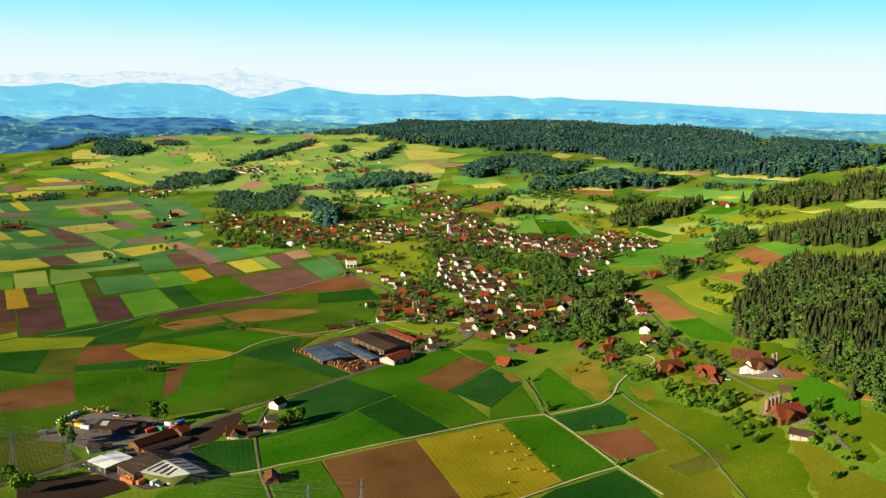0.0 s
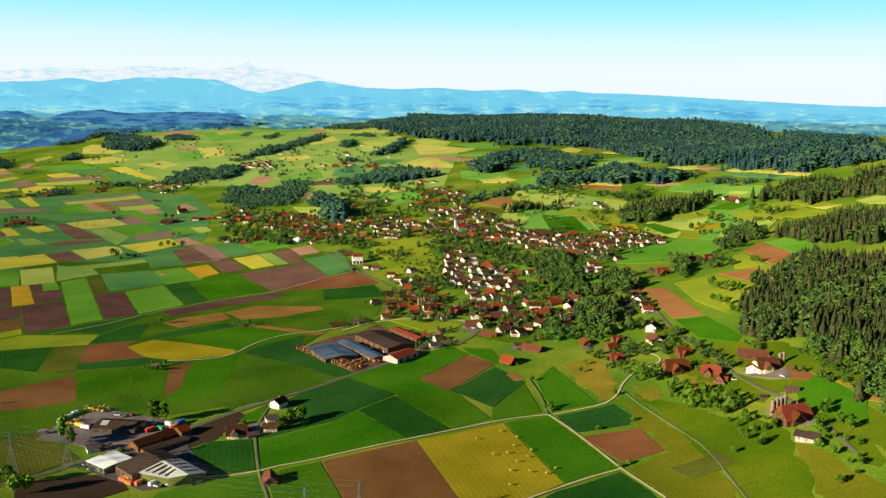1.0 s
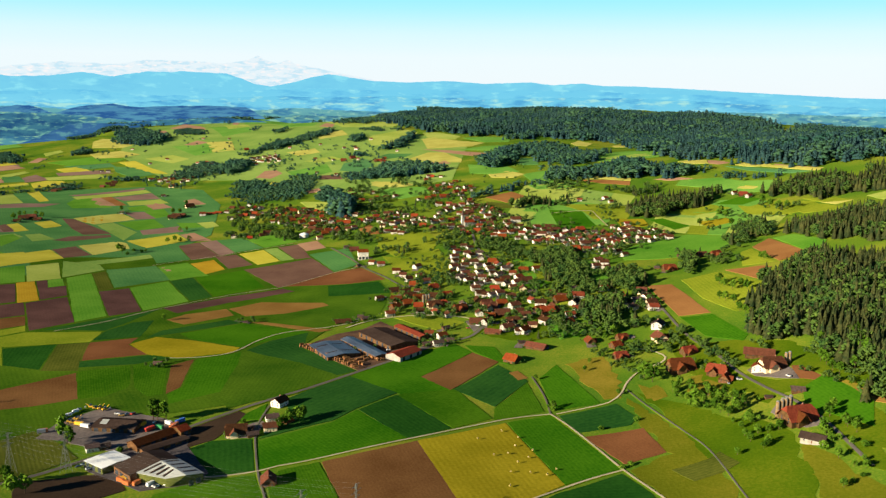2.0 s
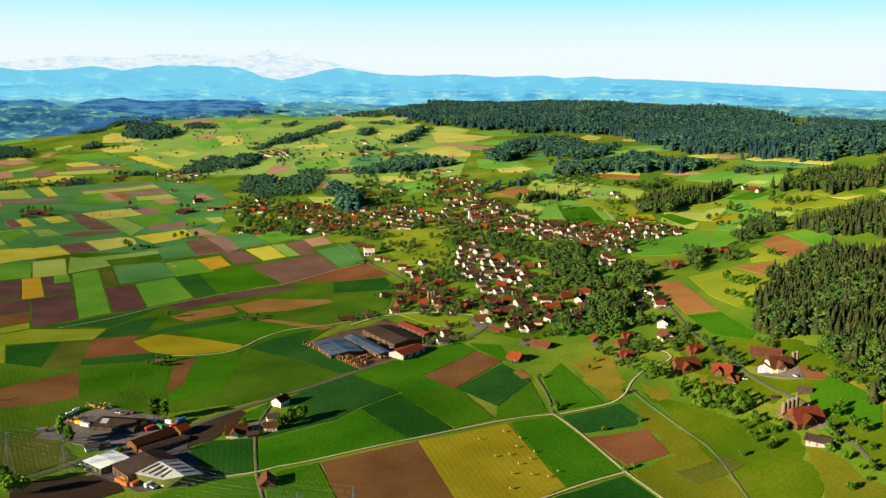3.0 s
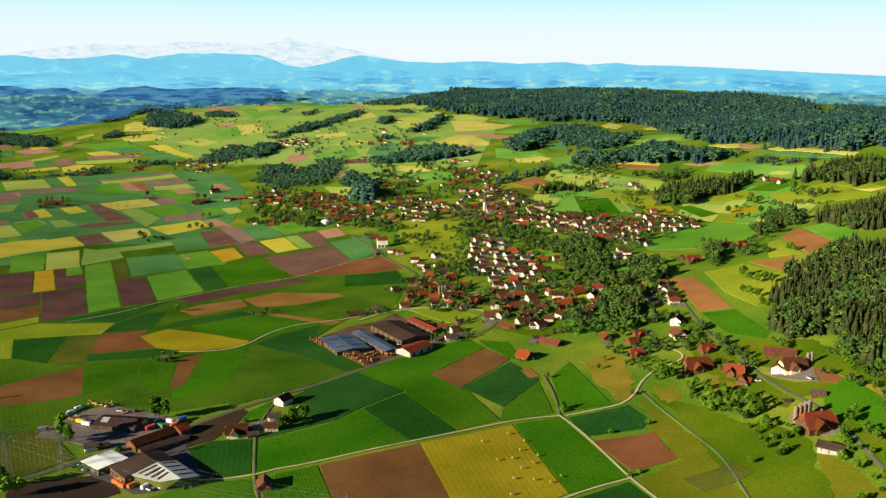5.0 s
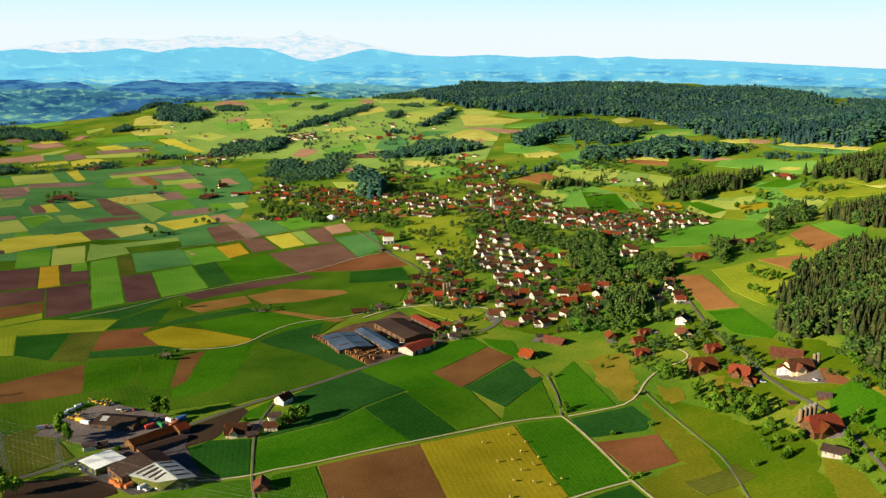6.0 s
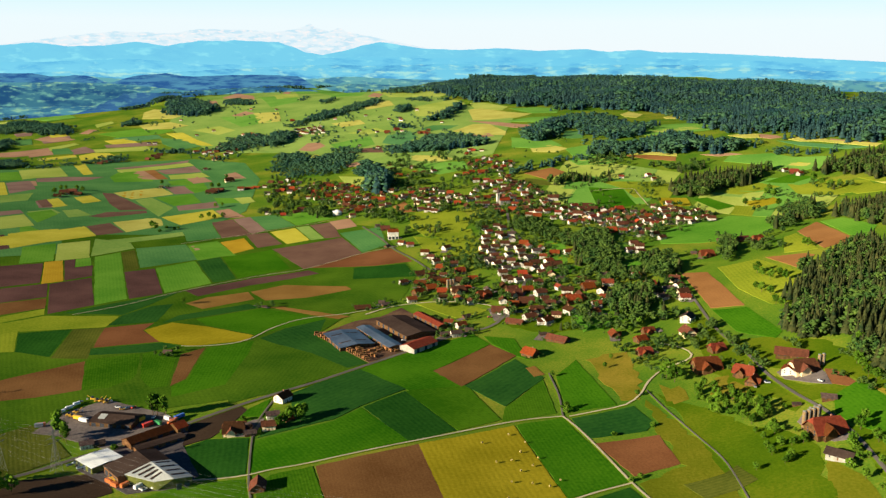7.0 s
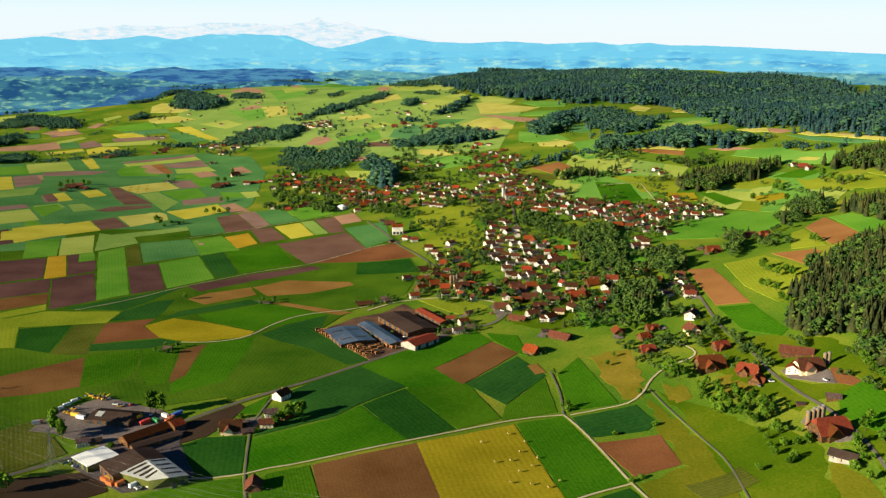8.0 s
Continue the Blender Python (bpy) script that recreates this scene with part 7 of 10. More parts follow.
house("red", -367.9, 1789.7, 345, 0.71, True)
house("red", -338.0, 1768.7, 22, 0.77, True)
house("red", -292.9, 1731.9, 9, 0.83, True)
house("red", -277.5, 1751.8, 356, 0.74, True)
house("red", -236.7, 1643.9, 33, 0.80, True)
house("red", -202.2, 1674.7, 20, 0.71, True)
house("red", -162.9, 1599.2, 7, 0.77, True)
house("red", -148.6, 1585.8, 354, 0.83, True)
house("red", -178.0, 1538.5, 31, 0.74, True)
house("red", -180.4, 1517.6, 18, 0.80, True)
house("red", -124.0, 1589.8, 5, 0.71, True)
house("red", -28.9, 1572.3, 352, 0.77, True)
house("red", -213.7, 1610.1, 29, 0.83, True)
house("red", -257.4, 1677.3, 16, 0.74, True)
house("white_brown", -417.5, 1850.8, 345, 0.71, True)
house("white_brown", -396.0, 1848.2, 22, 0.77, True)
house("white_brown", -318.1, 1794.6, 9, 0.83, True)
house("white_brown", -217.2, 1652.8, 356, 0.74, True)
house("white_brown", -192.0, 1705.8, 33, 0.80, True)
house("white_brown", -194.1, 1633.2, 20, 0.71, True)
house("white_brown", -176.1, 1564.6, 7, 0.77, True)
house("white_brown", -138.9, 1648.1, 354, 0.83, True)
house("white_brown", -132.3, 1535.8, 31, 0.74, True)
house("white_brown", -109.0, 1590.2, 18, 0.80, True)
house("white_brown", -90.9, 1570.5, 5, 0.71, True)
house("white_brown", -66.5, 1531.0, 352, 0.77, True)
house("white_brown", -57.2, 1539.0, 29, 0.83, True)
house("white_brown", -73.3, 1476.8, 16, 0.74, True)
house("white_brown", -61.5, 1463.6, 3, 0.80, True)
house("white_brown", -49.3, 1454.3, 350, 0.71, True)
house("white_brown", -42.5, 1531.6, 27, 0.77, True)
house("flats", -382.8, 1910.3, 80, 0.68, True)
house("barn", -417.9, 1906.5, 345, 0.63, True)
house("barn", -392.5, 1887.4, 22, 0.69, True)
house("barn", -287.6, 1700.4, 9, 0.75, True)
house("barn", -266.9, 1705.1, 356, 0.66, True)
house("barn", -233.3, 1734.5, 33, 0.72, True)
house("barn", -179.3, 1639.0, 20, 0.63, True)
house("barn", -194.2, 1551.7, 7, 0.69, True)
house("barn", -206.1, 1530.8, 354, 0.75, True)
house("barn", -293.3, 1558.2, 31, 0.66, True)
house("barn", -288.6, 1575.6, 18, 0.72, True)
house("barn", -275.7, 1569.7, 5, 0.63, True)
house("barn", -248.9, 1556.8, 352, 0.69, True)
house("barn", -379.9, 1782.7, 29, 0.75, True)
house("barn", -234.2, 1701.2, 16, 0.66, True)
house("barn", -251.9, 1712.6, 3, 0.72, True)
house("barn", -159.5, 1646.4, 350, 0.63, True)
house("cream", -82.3, 1522.2, 345, 0.71, True)
house("cream", -185.5, 1481.7, 22, 0.77, True)
house("cream", -46.6, 1512.8, 9, 0.83, True)
house("cream", -13.8, 1538.9, 356, 0.74, True)
house("cream", -252.4, 1753.2, 33, 0.80, True)
house("white_dark", -343.5, 1562.5, 345, 0.71, True)
house("white_dark", -324.4, 1565.8, 22, 0.77, True)
house("white_dark", -392.5, 1763.1, 9, 0.83, True)
house("white_dark", -347.7, 1761.5, 356, 0.74, True)
house("white_dark", -112.5, 1569.3, 33, 0.80, True)
house("red", -312.7, 1541.9, 10, 0.63, True)
house("barn", -119.9, 1372.6, 10, 0.78, True)
house("shed", -134.7, 1400.3, 15, 0.71, True)
house("shed", -106.0, 1270.2, 52, 0.77, True)
house("white_red", -86.6, 1279.7, 335, 0.71, True)
house("white_red", -73.6, 1265.7, 12, 0.77, True)
house("white_red", -49.9, 1217.5, 359, 0.83, True)
house("white_brown", -40.5, 1193.3, 355, 0.71, True)
house("white_brown", -32.1, 1166.9, 32, 0.77, True)
house("white_brown", -16.7, 1175.9, 19, 0.83, True)
house("white_brown", -8.2, 1149.6, 6, 0.74)
house("white_brown", -21.6, 1231.8, 43, 0.80, True)
house("white_brown", -66.6, 1081.2, 30, 0.71)
house("red", -24.7, 1138.6, 355, 0.77)
house("red", -0.0, 1112.9, 32, 0.85)
house("red", -18.1, 1066.0, 19, 0.91)
house("red", 8.9, 1031.4, 6, 0.81)
house("red", -45.0, 1031.0, 43, 0.88)
house("farm", -45.3, 1067.0, 355, 0.65)
house("farm", 29.2, 1000.4, 32, 0.71)
house("farm_brown", 0.4, 1024.4, 20, 0.77)
house("barn", 2.2, 1071.8, 355, 0.71)
house("barn", -36.4, 1101.3, 32, 0.77)
house("barn", -28.7, 1080.1, 19, 0.83)
house("white_red", -50.7, 1002.8, 20, 0.78)
house("long", -102.9, 981.0, 15, 0.68)
house("shed", -84.0, 1002.8, 350, 0.71)
house("shed", -78.7, 991.8, 27, 0.84)
house("white_red", -6.0, 912.1, 355, 0.69)
house("white_red", 6.8, 899.6, 32, 0.75)
house("white_dark", 2.8, 873.4, 20, 0.77)
house("shed", 15.3, 886.4, 355, 0.77)
house("shed", 11.6, 930.9, 32, 0.84)
house("shed", -8.4, 875.1, 19, 0.90)
house("red", -171.1, 1954.7, 345, 0.63, True)
house("red", -159.1, 1884.8, 22, 0.69, True)
house("red", -137.1, 1799.0, 9, 0.75, True)
house("red", -107.1, 1805.3, 356, 0.66, True)
house("white_brown", -116.9, 1782.2, 345, 0.63, True)
house("white_brown", -94.6, 1782.3, 22, 0.69, True)
house("white_brown", -87.1, 1788.4, 9, 0.75, True)
house("white_brown", -138.6, 1734.2, 356, 0.66, True)
house("white_brown", -69.2, 1785.9, 33, 0.72, True)
house("white_brown", -141.0, 1911.4, 20, 0.63, True)
house("white_brown", -117.2, 1874.8, 7, 0.69, True)
house("white_brown", -742.4, 2451.0, 345, 0.71, True)
house("white_brown", -716.8, 2415.7, 22, 0.77, True)
house("white_brown", -708.7, 2440.4, 9, 0.83, True)
house("white_brown", -702.5, 2501.1, 356, 0.74, True)
house("white_brown", -645.1, 2373.9, 33, 0.80, True)
house("white_brown", -631.2, 2145.9, 20, 0.71, True)
house("white_brown", -668.4, 2647.3, 7, 0.77, True)
house("white_brown", -642.9, 2610.2, 354, 0.83, True)
house("white_brown", -531.6, 2665.1, 31, 0.74, True)
house("white_brown", -504.1, 2696.3, 18, 0.80, True)
house("white_brown", -472.5, 2707.4, 5, 0.71, True)
house("white_brown", -449.0, 2667.4, 352, 0.77, True)
house("white_brown", -469.5, 2642.1, 29, 0.83, True)
house("white_brown", -686.2, 2387.9, 16, 0.74, True)
house("white_brown", -675.3, 2446.9, 3, 0.80, True)
house("white_brown", -636.3, 2397.1, 350, 0.71, True)
house("white_brown", -634.0, 2527.6, 27, 0.77, True)
house("white_brown", -524.5, 2697.6, 14, 0.83, True)
house("white_brown", -617.6, 2538.2, 1, 0.74, True)
house("white_brown", -634.0, 2677.2, 348, 0.80, True)
house("white_red", -707.3, 2547.3, 345, 0.71, True)
house("white_red", -647.9, 2665.4, 22, 0.77, True)
house("white_red", -657.9, 2572.5, 9, 0.83, True)
house("white_red", -509.5, 2636.1, 356, 0.74, True)
house("white_red", -487.5, 2696.9, 33, 0.80, True)
house("white_red", -489.5, 2581.6, 20, 0.71, True)
house("white_red", -679.3, 2625.2, 7, 0.77, True)
house("white_red", -478.7, 2620.2, 354, 0.83, True)
house("farm_brown", -652.7, 2305.0, 345, 0.77, True)
house("farm_brown", -784.9, 1740.3, 22, 0.84, True)
house("farm_brown", -775.3, 1753.4, 9, 0.90, True)
house("farm_brown", -512.6, 1815.8, 356, 0.80, True)
house("farm_brown", -519.3, 1950.3, 33, 0.87, True)
house("farm_brown", -516.8, 1802.4, 20, 0.77, True)
house("barn", -844.9, 2350.2, 345, 0.71, True)
house("barn", -825.6, 2367.0, 22, 0.77, True)
house("barn", -837.2, 2418.6, 9, 0.83, True)
house("barn", -938.5, 2272.6, 356, 0.74, True)
house("barn", -929.1, 2306.3, 33, 0.80, True)
house("barn", -782.4, 1705.7, 20, 0.71, True)
house("barn", -758.4, 1742.2, 7, 0.77, True)
house("barn", -504.6, 1828.5, 354, 0.83, True)
house("barn", -847.8, 2401.0, 31, 0.74, True)
house("barn", -936.2, 2295.4, 18, 0.80, True)
house("white_dark", -639.7, 1874.6, 345, 0.71, True)
house("white_dark", -945.3, 2635.4, 22, 0.77, True)
house("white_dark", -925.6, 2630.8, 9, 0.83, True)
house("farm", -133.9, 2418.6, 345, 0.61, True)
house("farm", -118.8, 2385.9, 22, 0.67, True)
house("farm", -233.8, 2491.0, 9, 0.72, True)
house("farm", 524.1, 1498.9, 356, 0.64, True)
house("farm", -211.9, 2524.5, 33, 0.70, True)
house("white_red", -193.7, 2492.5, 345, 0.63, True)
house("white_red", -252.8, 2729.5, 22, 0.69, True)
house("white_red", -321.7, 2575.9, 9, 0.75, True)
house("white_red", 263.4, 1586.7, 356, 0.66, True)
house("white_red", 308.4, 1584.9, 33, 0.72, True)
house("white_red", 313.6, 1560.4, 20, 0.63, True)
house("white_red", -519.2, 2875.3, 7, 0.69, True)
house("white_red", -430.2, 2828.8, 354, 0.75, True)
house("white_red", -264.8, 2521.2, 31, 0.66, True)
house("white_red", -220.9, 2731.8, 18, 0.72, True)
house("white_red", -287.9, 2327.1, 5, 0.63, True)
house("white_red", -231.4, 2256.4, 352, 0.69, True)
house("white_red", 527.7, 1482.2, 29, 0.75, True)
house("white_red", 515.9, 1519.0, 16, 0.66, True)
house("white_red", -289.6, 2206.0, 3, 0.72, True)
house("white_red", -90.3, 2579.0, 350, 0.63, True)
house("white_red", -835.2, 2735.4, 27, 0.69, True)
house("white_red", -801.5, 2797.9, 14, 0.75, True)
house("white_red", -984.4, 3044.7, 1, 0.66, True)
house("white_red", -781.5, 3185.1, 348, 0.72, True)
house("white_red", -681.7, 3134.0, 25, 0.63, True)
house("white_red", -336.7, 2839.6, 12, 0.69, True)
house("white_red", -180.3, 2864.9, 359, 0.75, True)
house("white_red", -130.2, 705.1, 60, 0.91)
house("white_dark", -130.8, 671.9, 20, 0.72)
house("cream", -129.2, 652.1, 15, 0.77)
house("red", -118.0, 666.6, 50, 0.53)
house("farm_brown", -153.8, 645.6, 15, 0.72)
house("long", -155.4, 656.1, 8, 0.62)
house("shed", -146.4, 654.4, 343, 0.78)
house("shed", -140.6, 641.6, 20, 0.85)
house("barn", -114.6, 559.3, 100, 0.77)
house("shed", -261.6, 815.9, 0, 0.77)
house("shed", -213.0, 990.2, 0, 0.51)
house("white_dark", -253.5, 621.3, 30, 0.67)
house("shed", -246.1, 624.5, 30, 0.86)
house("white_brown", -27.9, 1515.5, 27, 0.67, True)
house("white_brown", -37.9, 1472.8, 32, 0.73, True)
house("barn", 2.2, 1470.0, 106, 0.77, True)
house("white_dark", -44.3, 1583.2, 359, 0.80, True)
house("red", -97.9, 1606.5, 20, 0.75, True)
house("cream", -80.0, 1617.9, 354, 0.81, True)
house("red", -14.2, 1493.7, 357, 0.76, True)
house("white_red", -61.5, 1587.6, 13, 0.72, True)
house("barn", 132.5, 1409.3, 12, 0.63, True)
house("white_red", 167.6, 1419.1, 30, 0.86, True)
house("white_dark", 147.3, 1356.0, 33, 0.85, True)
house("barn", 187.9, 1419.8, 5, 0.79, True)
house("white_brown", 131.8, 1359.7, 13, 0.63, True)
house("white_brown", 182.5, 1386.9, 4, 0.84, True)
house("white_brown", 162.1, 1394.3, 19, 0.71, True)
house("white_red", 125.8, 1445.6, 15, 0.77, True)
house("barn", 92.7, 1428.4, 355, 0.72, True)
house("cream", 177.7, 1358.0, 92, 0.66, True)
house("white_brown", 232.8, 1257.6, 103, 0.75, True)
house("white_red", 248.6, 1339.8, 106, 0.67, True)
house("white_brown", 259.3, 1299.6, 17, 0.86, True)
house("white_brown", 196.6, 1299.5, 109, 0.67, True)
house("white_brown", 223.3, 1322.3, 94, 0.86, True)
house("red", 247.4, 1308.8, 103, 0.63, True)
house("white_brown", 234.2, 1294.3, 19, 0.83, True)
house("barn", 238.0, 1328.1, 113, 0.79, True)
house("red", 267.2, 1338.1, 9, 0.70, True)
house("white_dark", 269.5, 1317.5, 30, 0.72, True)
house("white_red", 218.2, 1252.5, 0, 0.78, True)
house("white_brown", 222.0, 1351.5, 0, 0.74, True)
house("white_dark", 68.0, 1248.2, 93, 0.75, True)
house("white_brown", 103.8, 1093.0, 29, 0.86)
house("red", 118.4, 1156.3, 1, 0.80, True)
house("cream", 108.0, 1057.7, 87, 0.77)
house("red", 74.9, 1076.3, 5, 0.74)
house("white_red", 88.7, 1203.4, 110, 0.75, True)
house("white_brown", 43.8, 1215.9, 16, 0.75, True)
house("cream", 96.8, 1072.4, 16, 0.68)
house("barn", 115.7, 1099.3, 16, 0.82)
house("white_red", 104.2, 1191.5, 101, 0.68, True)
house("cream", 45.8, 1244.4, 108, 0.63, True)
house("red", 82.6, 1223.6, 352, 0.79, True)
house("white_brown", -202.2, 1587.8, 24, 0.64, True)
house("red", -161.4, 1541.0, 99, 0.70, True)
house("white_red", -249.5, 1782.2, 13, 0.75, True)
house("white_red", -179.8, 1611.7, 103, 0.85, True)
house("cream", -142.4, 1529.4, 8, 0.75, True)
house("cream", -223.3, 1596.8, 353, 0.63, True)
house("red", -271.1, 1778.8, 18, 0.85, True)
house("red", -209.4, 1715.2, 5, 0.67, True)
house("red", -171.1, 1672.5, 87, 0.86, True)
house("white_brown", -159.8, 1506.9, 18, 0.80, True)
house("red", -220.0, 1741.4, 119, 0.74, True)
house("barn", -206.0, 1628.9, 4, 0.69, True)
house("white_red", -194.0, 1598.0, 6, 0.74, True)
house("cream", -150.2, 1618.0, 18, 0.64, True)
house("white_brown", -169.4, 1582.8, 103, 0.68, True)
house("cream", -159.7, 1682.8, 84, 0.84, True)
house("barn", -208.3, 1572.1, 351, 0.75, True)
house("red", -233.4, 1667.1, 351, 0.64, True)
house("white_brown", -234.4, 1766.4, 17, 0.77, True)
house("white_red", -220.8, 1703.3, 22, 0.74, True)
house("white_red", -295.9, 1683.3, 355, 0.64, True)
house("white_brown", -308.9, 1826.3, 6, 0.68, True)
house("white_brown", -246.5, 1621.6, 91, 0.63, True)
house("white_dark", -261.1, 1639.2, 109, 0.74, True)
house("white_brown", -293.6, 1785.9, 24, 0.77, True)
house("white_red", -277.8, 1664.0, 23, 0.79, True)
house("barn", -283.2, 1810.2, 353, 0.77, True)
house("white_brown", -305.9, 1756.4, 26, 0.85, True)
house("white_brown", -80.3, 1550.0, 24, 0.80, True)
house("white_brown", -71.5, 1626.8, 0, 0.65, True)
house("white_brown", -102.8, 1643.2, 16, 0.73, True)
house("white_brown", -56.3, 1615.2, 21, 0.69, True)
house("white_brown", -31.3, 1545.6, 98, 0.82, True)
house("barn", -73.2, 1577.7, 108, 0.81, True)
house("white_red", -57.6, 1489.4, 358, 0.81, True)
house("white_dark", -130.4, 1660.9, 33, 0.80, True)
house("white_brown", 101.4, 1546.9, 80, 0.63, True)
house("red", 58.5, 1414.4, 85, 0.64, True)
house("red", 33.9, 1512.5, 17, 0.73, True)
house("white_brown", 32.4, 1469.5, 6, 0.83, True)
house("white_red", 14.5, 1645.9, 11, 0.86, True)
house("white_brown", 82.9, 1594.6, 0, 0.86, True)
house("red", 107.5, 1563.2, 86, 0.80, True)
house("white_dark", 15.9, 1570.1, 110, 0.73, True)
house("cream", 47.8, 1451.9, 17, 0.73, True)
house("barn", 62.5, 1509.9, 114, 0.68, True)
house("white_brown", 123.9, 1466.1, 10, 0.83, True)
house("white_red", 70.6, 1524.5, 92, 0.78, True)
house("white_dark", 121.1, 1513.2, 20, 0.80, True)
house("white_brown", 42.6, 1520.6, 19, 0.65, True)
house("white_red", 77.9, 1452.8, 356, 0.81, True)
house("barn", 81.6, 1393.7, 90, 0.63, True)
house("white_brown", 92.2, 1574.8, 116, 0.63, True)
house("barn", 117.3, 1419.8, 81, 0.75, True)
house("white_red", 18.1, 1513.8, 22, 0.74, True)
house("white_red", 88.7, 1551.5, 108, 0.65, True)
house("white_brown", 50.3, 1428.3, 355, 0.63, True)
house("white_brown", 62.8, 1583.2, 350, 0.74, True)
house("white_dark", 209.0, 1388.0, 84, 0.85, True)
house("cream", 238.0, 1363.8, 108, 0.65, True)
house("white_dark", 186.9, 1369.5, 13, 0.64, True)
house("barn", 264.9, 1365.8, 92, 0.75, True)
house("white_brown", 211.3, 1302.9, 8, 0.71, True)
house("white_dark", 250.9, 1368.8, 6, 0.65, True)
house("white_dark", 193.9, 1330.0, 4, 0.80, True)
house("white_brown", 212.5, 1369.6, 21, 0.75, True)
house("white_dark", 161.8, 1349.9, 28, 0.71, True)
house("barn", 193.3, 1395.1, 13, 0.86, True)
house("white_brown", 176.5, 1401.3, 27, 0.80, True)
house("white_red", 222.5, 1381.1, 114, 0.81, True)
house("white_dark", 300.4, 1278.2, 3, 0.80, True)
house("white_red", 307.3, 1311.3, 32, 0.73, True)
house("cream", 350.0, 1322.8, 97, 0.74, True)
house("cream", 285.0, 1289.8, 114, 0.86, True)
house("white_brown", 316.6, 1366.9, 359, 0.66, True)
house("white_dark", 315.7, 1275.1, 32, 0.68, True)
house("cream", 307.2, 1376.1, 114, 0.86, True)
house("white_brown", 292.9, 1346.5, 15, 0.86, True)
house("red", 16.6, 1072.8, 20, 0.74)
house("white_brown", -16.0, 1003.8, 12, 0.72)
house("barn", -48.7, 1117.3, 20, 0.71)
house("white_dark", 33.9, 1021.5, 104, 0.67)
house("red", -18.4, 1031.4, 5, 0.75)
house("white_red", 2.3, 993.8, 109, 0.79)
house("white_brown", 16.0, 980.3, 106, 0.72)
house("cream", -4.4, 1053.8, 104, 0.85)
house("white_brown", -20.1, 1102.6, 1, 0.63)
house("red", -31.3, 1049.3, 20, 0.80)
house("white_brown", 117.0, 919.7, 119, 0.94)
house("white_red", 144.9, 932.3, 11, 0.75)
house("white_red", 112.3, 1004.4, 115, 0.73)
house("white_dark", 115.3, 1035.0, 14, 0.65)
house("white_red", 139.1, 908.0, 31, 0.82)
house("white_brown", 75.6, 909.5, 29, 0.93)
house("cream", 138.8, 1021.5, 355, 0.81)
house("barn", 131.7, 962.6, 96, 0.92)
house("white_brown", 119.9, 987.3, 0, 0.90)
house("white_brown", 50.1, 974.5, 94, 0.77)
house("cream", 97.5, 945.7, 4, 0.92)
house("white_red", 164.3, 998.1, 356, 0.93)
house("white_brown", 93.7, 967.2, 22, 0.71)
house("barn", 51.5, 1035.4, 99, 0.63)
house("red", 77.8, 1008.0, 12, 0.78)
house("cream", 102.2, 912.2, 1, 0.71)
house("white_brown", 50.3, 1149.2, 350, 0.77)
house("barn", 91.5, 1120.3, 19, 0.68)
house("cream", 29.0, 1212.0, 33, 0.83, True)
house("white_dark", 67.9, 1277.1, 358, 0.84, True)
house("white_brown", 30.3, 1324.2, 27, 0.70, True)
house("red", 80.4, 1777.4, 9, 0.72, True)
house("red", 23.6, 1713.8, 13, 0.84, True)
house("white_brown", 61.2, 1671.1, 26, 0.75, True)
house("red", 52.1, 1859.8, 30, 0.68, True)
house("barn", 33.6, 1713.7, 93, 0.75, True)
house("barn", 1.2, 1811.4, 93, 0.86, True)
house("white_brown", 27.7, 1859.0, 93, 0.71, True)
house("white_brown", 78.0, 1744.8, 96, 0.66, True)
house("white_dark", 70.5, 1776.0, 31, 0.75, True)
house("white_brown", 42.3, 1835.1, 20, 0.64, True)
house("white_dark", -364.3, 1842.6, 84, 0.79, True)
house("white_dark", -349.8, 1861.4, 23, 0.73, True)
house("barn", -367.7, 1820.9, 356, 0.72, True)
house("red", -367.8, 1880.7, 17, 0.69, True)
house("white_dark", -330.6, 1786.5, 0, 0.79, True)
house("red", -350.9, 1799.6, 352, 0.75, True)
house("barn", -654.5, 2334.6, 96, 0.81, True)
house("white_brown", -700.2, 2465.4, 90, 0.82, True)
house("cream", -600.8, 2512.6, 114, 0.63, True)
house("red", -684.2, 2434.3, 88, 0.79, True)
house("white_red", -660.8, 2530.0, 14, 0.65, True)
house("red", -633.4, 2437.6, 15, 0.70, True)
house("white_brown", -611.4, 2573.6, 87, 0.75, True)
house("white_brown", -615.0, 2478.5, 355, 0.75, True)
house("white_brown", -581.6, 2540.7, 7, 0.75, True)
house("white_red", -594.0, 2580.8, 355, 0.65, True)
house("red", -684.0, 2590.1, 26, 0.65, True)
house("white_brown", -652.1, 2416.7, 16, 0.73, True)
house("cream", -458.6, 2605.4, 8, 0.70, True)
house("cream", -438.2, 2595.0, 90, 0.63, True)
house("barn", -463.9, 2664.7, 21, 0.69, True)
house("white_red", -456.0, 2722.4, 108, 0.69, True)
house("cream", -499.2, 2648.5, 113, 0.86, True)
house("white_brown", -436.5, 2639.3, 32, 0.81, True)


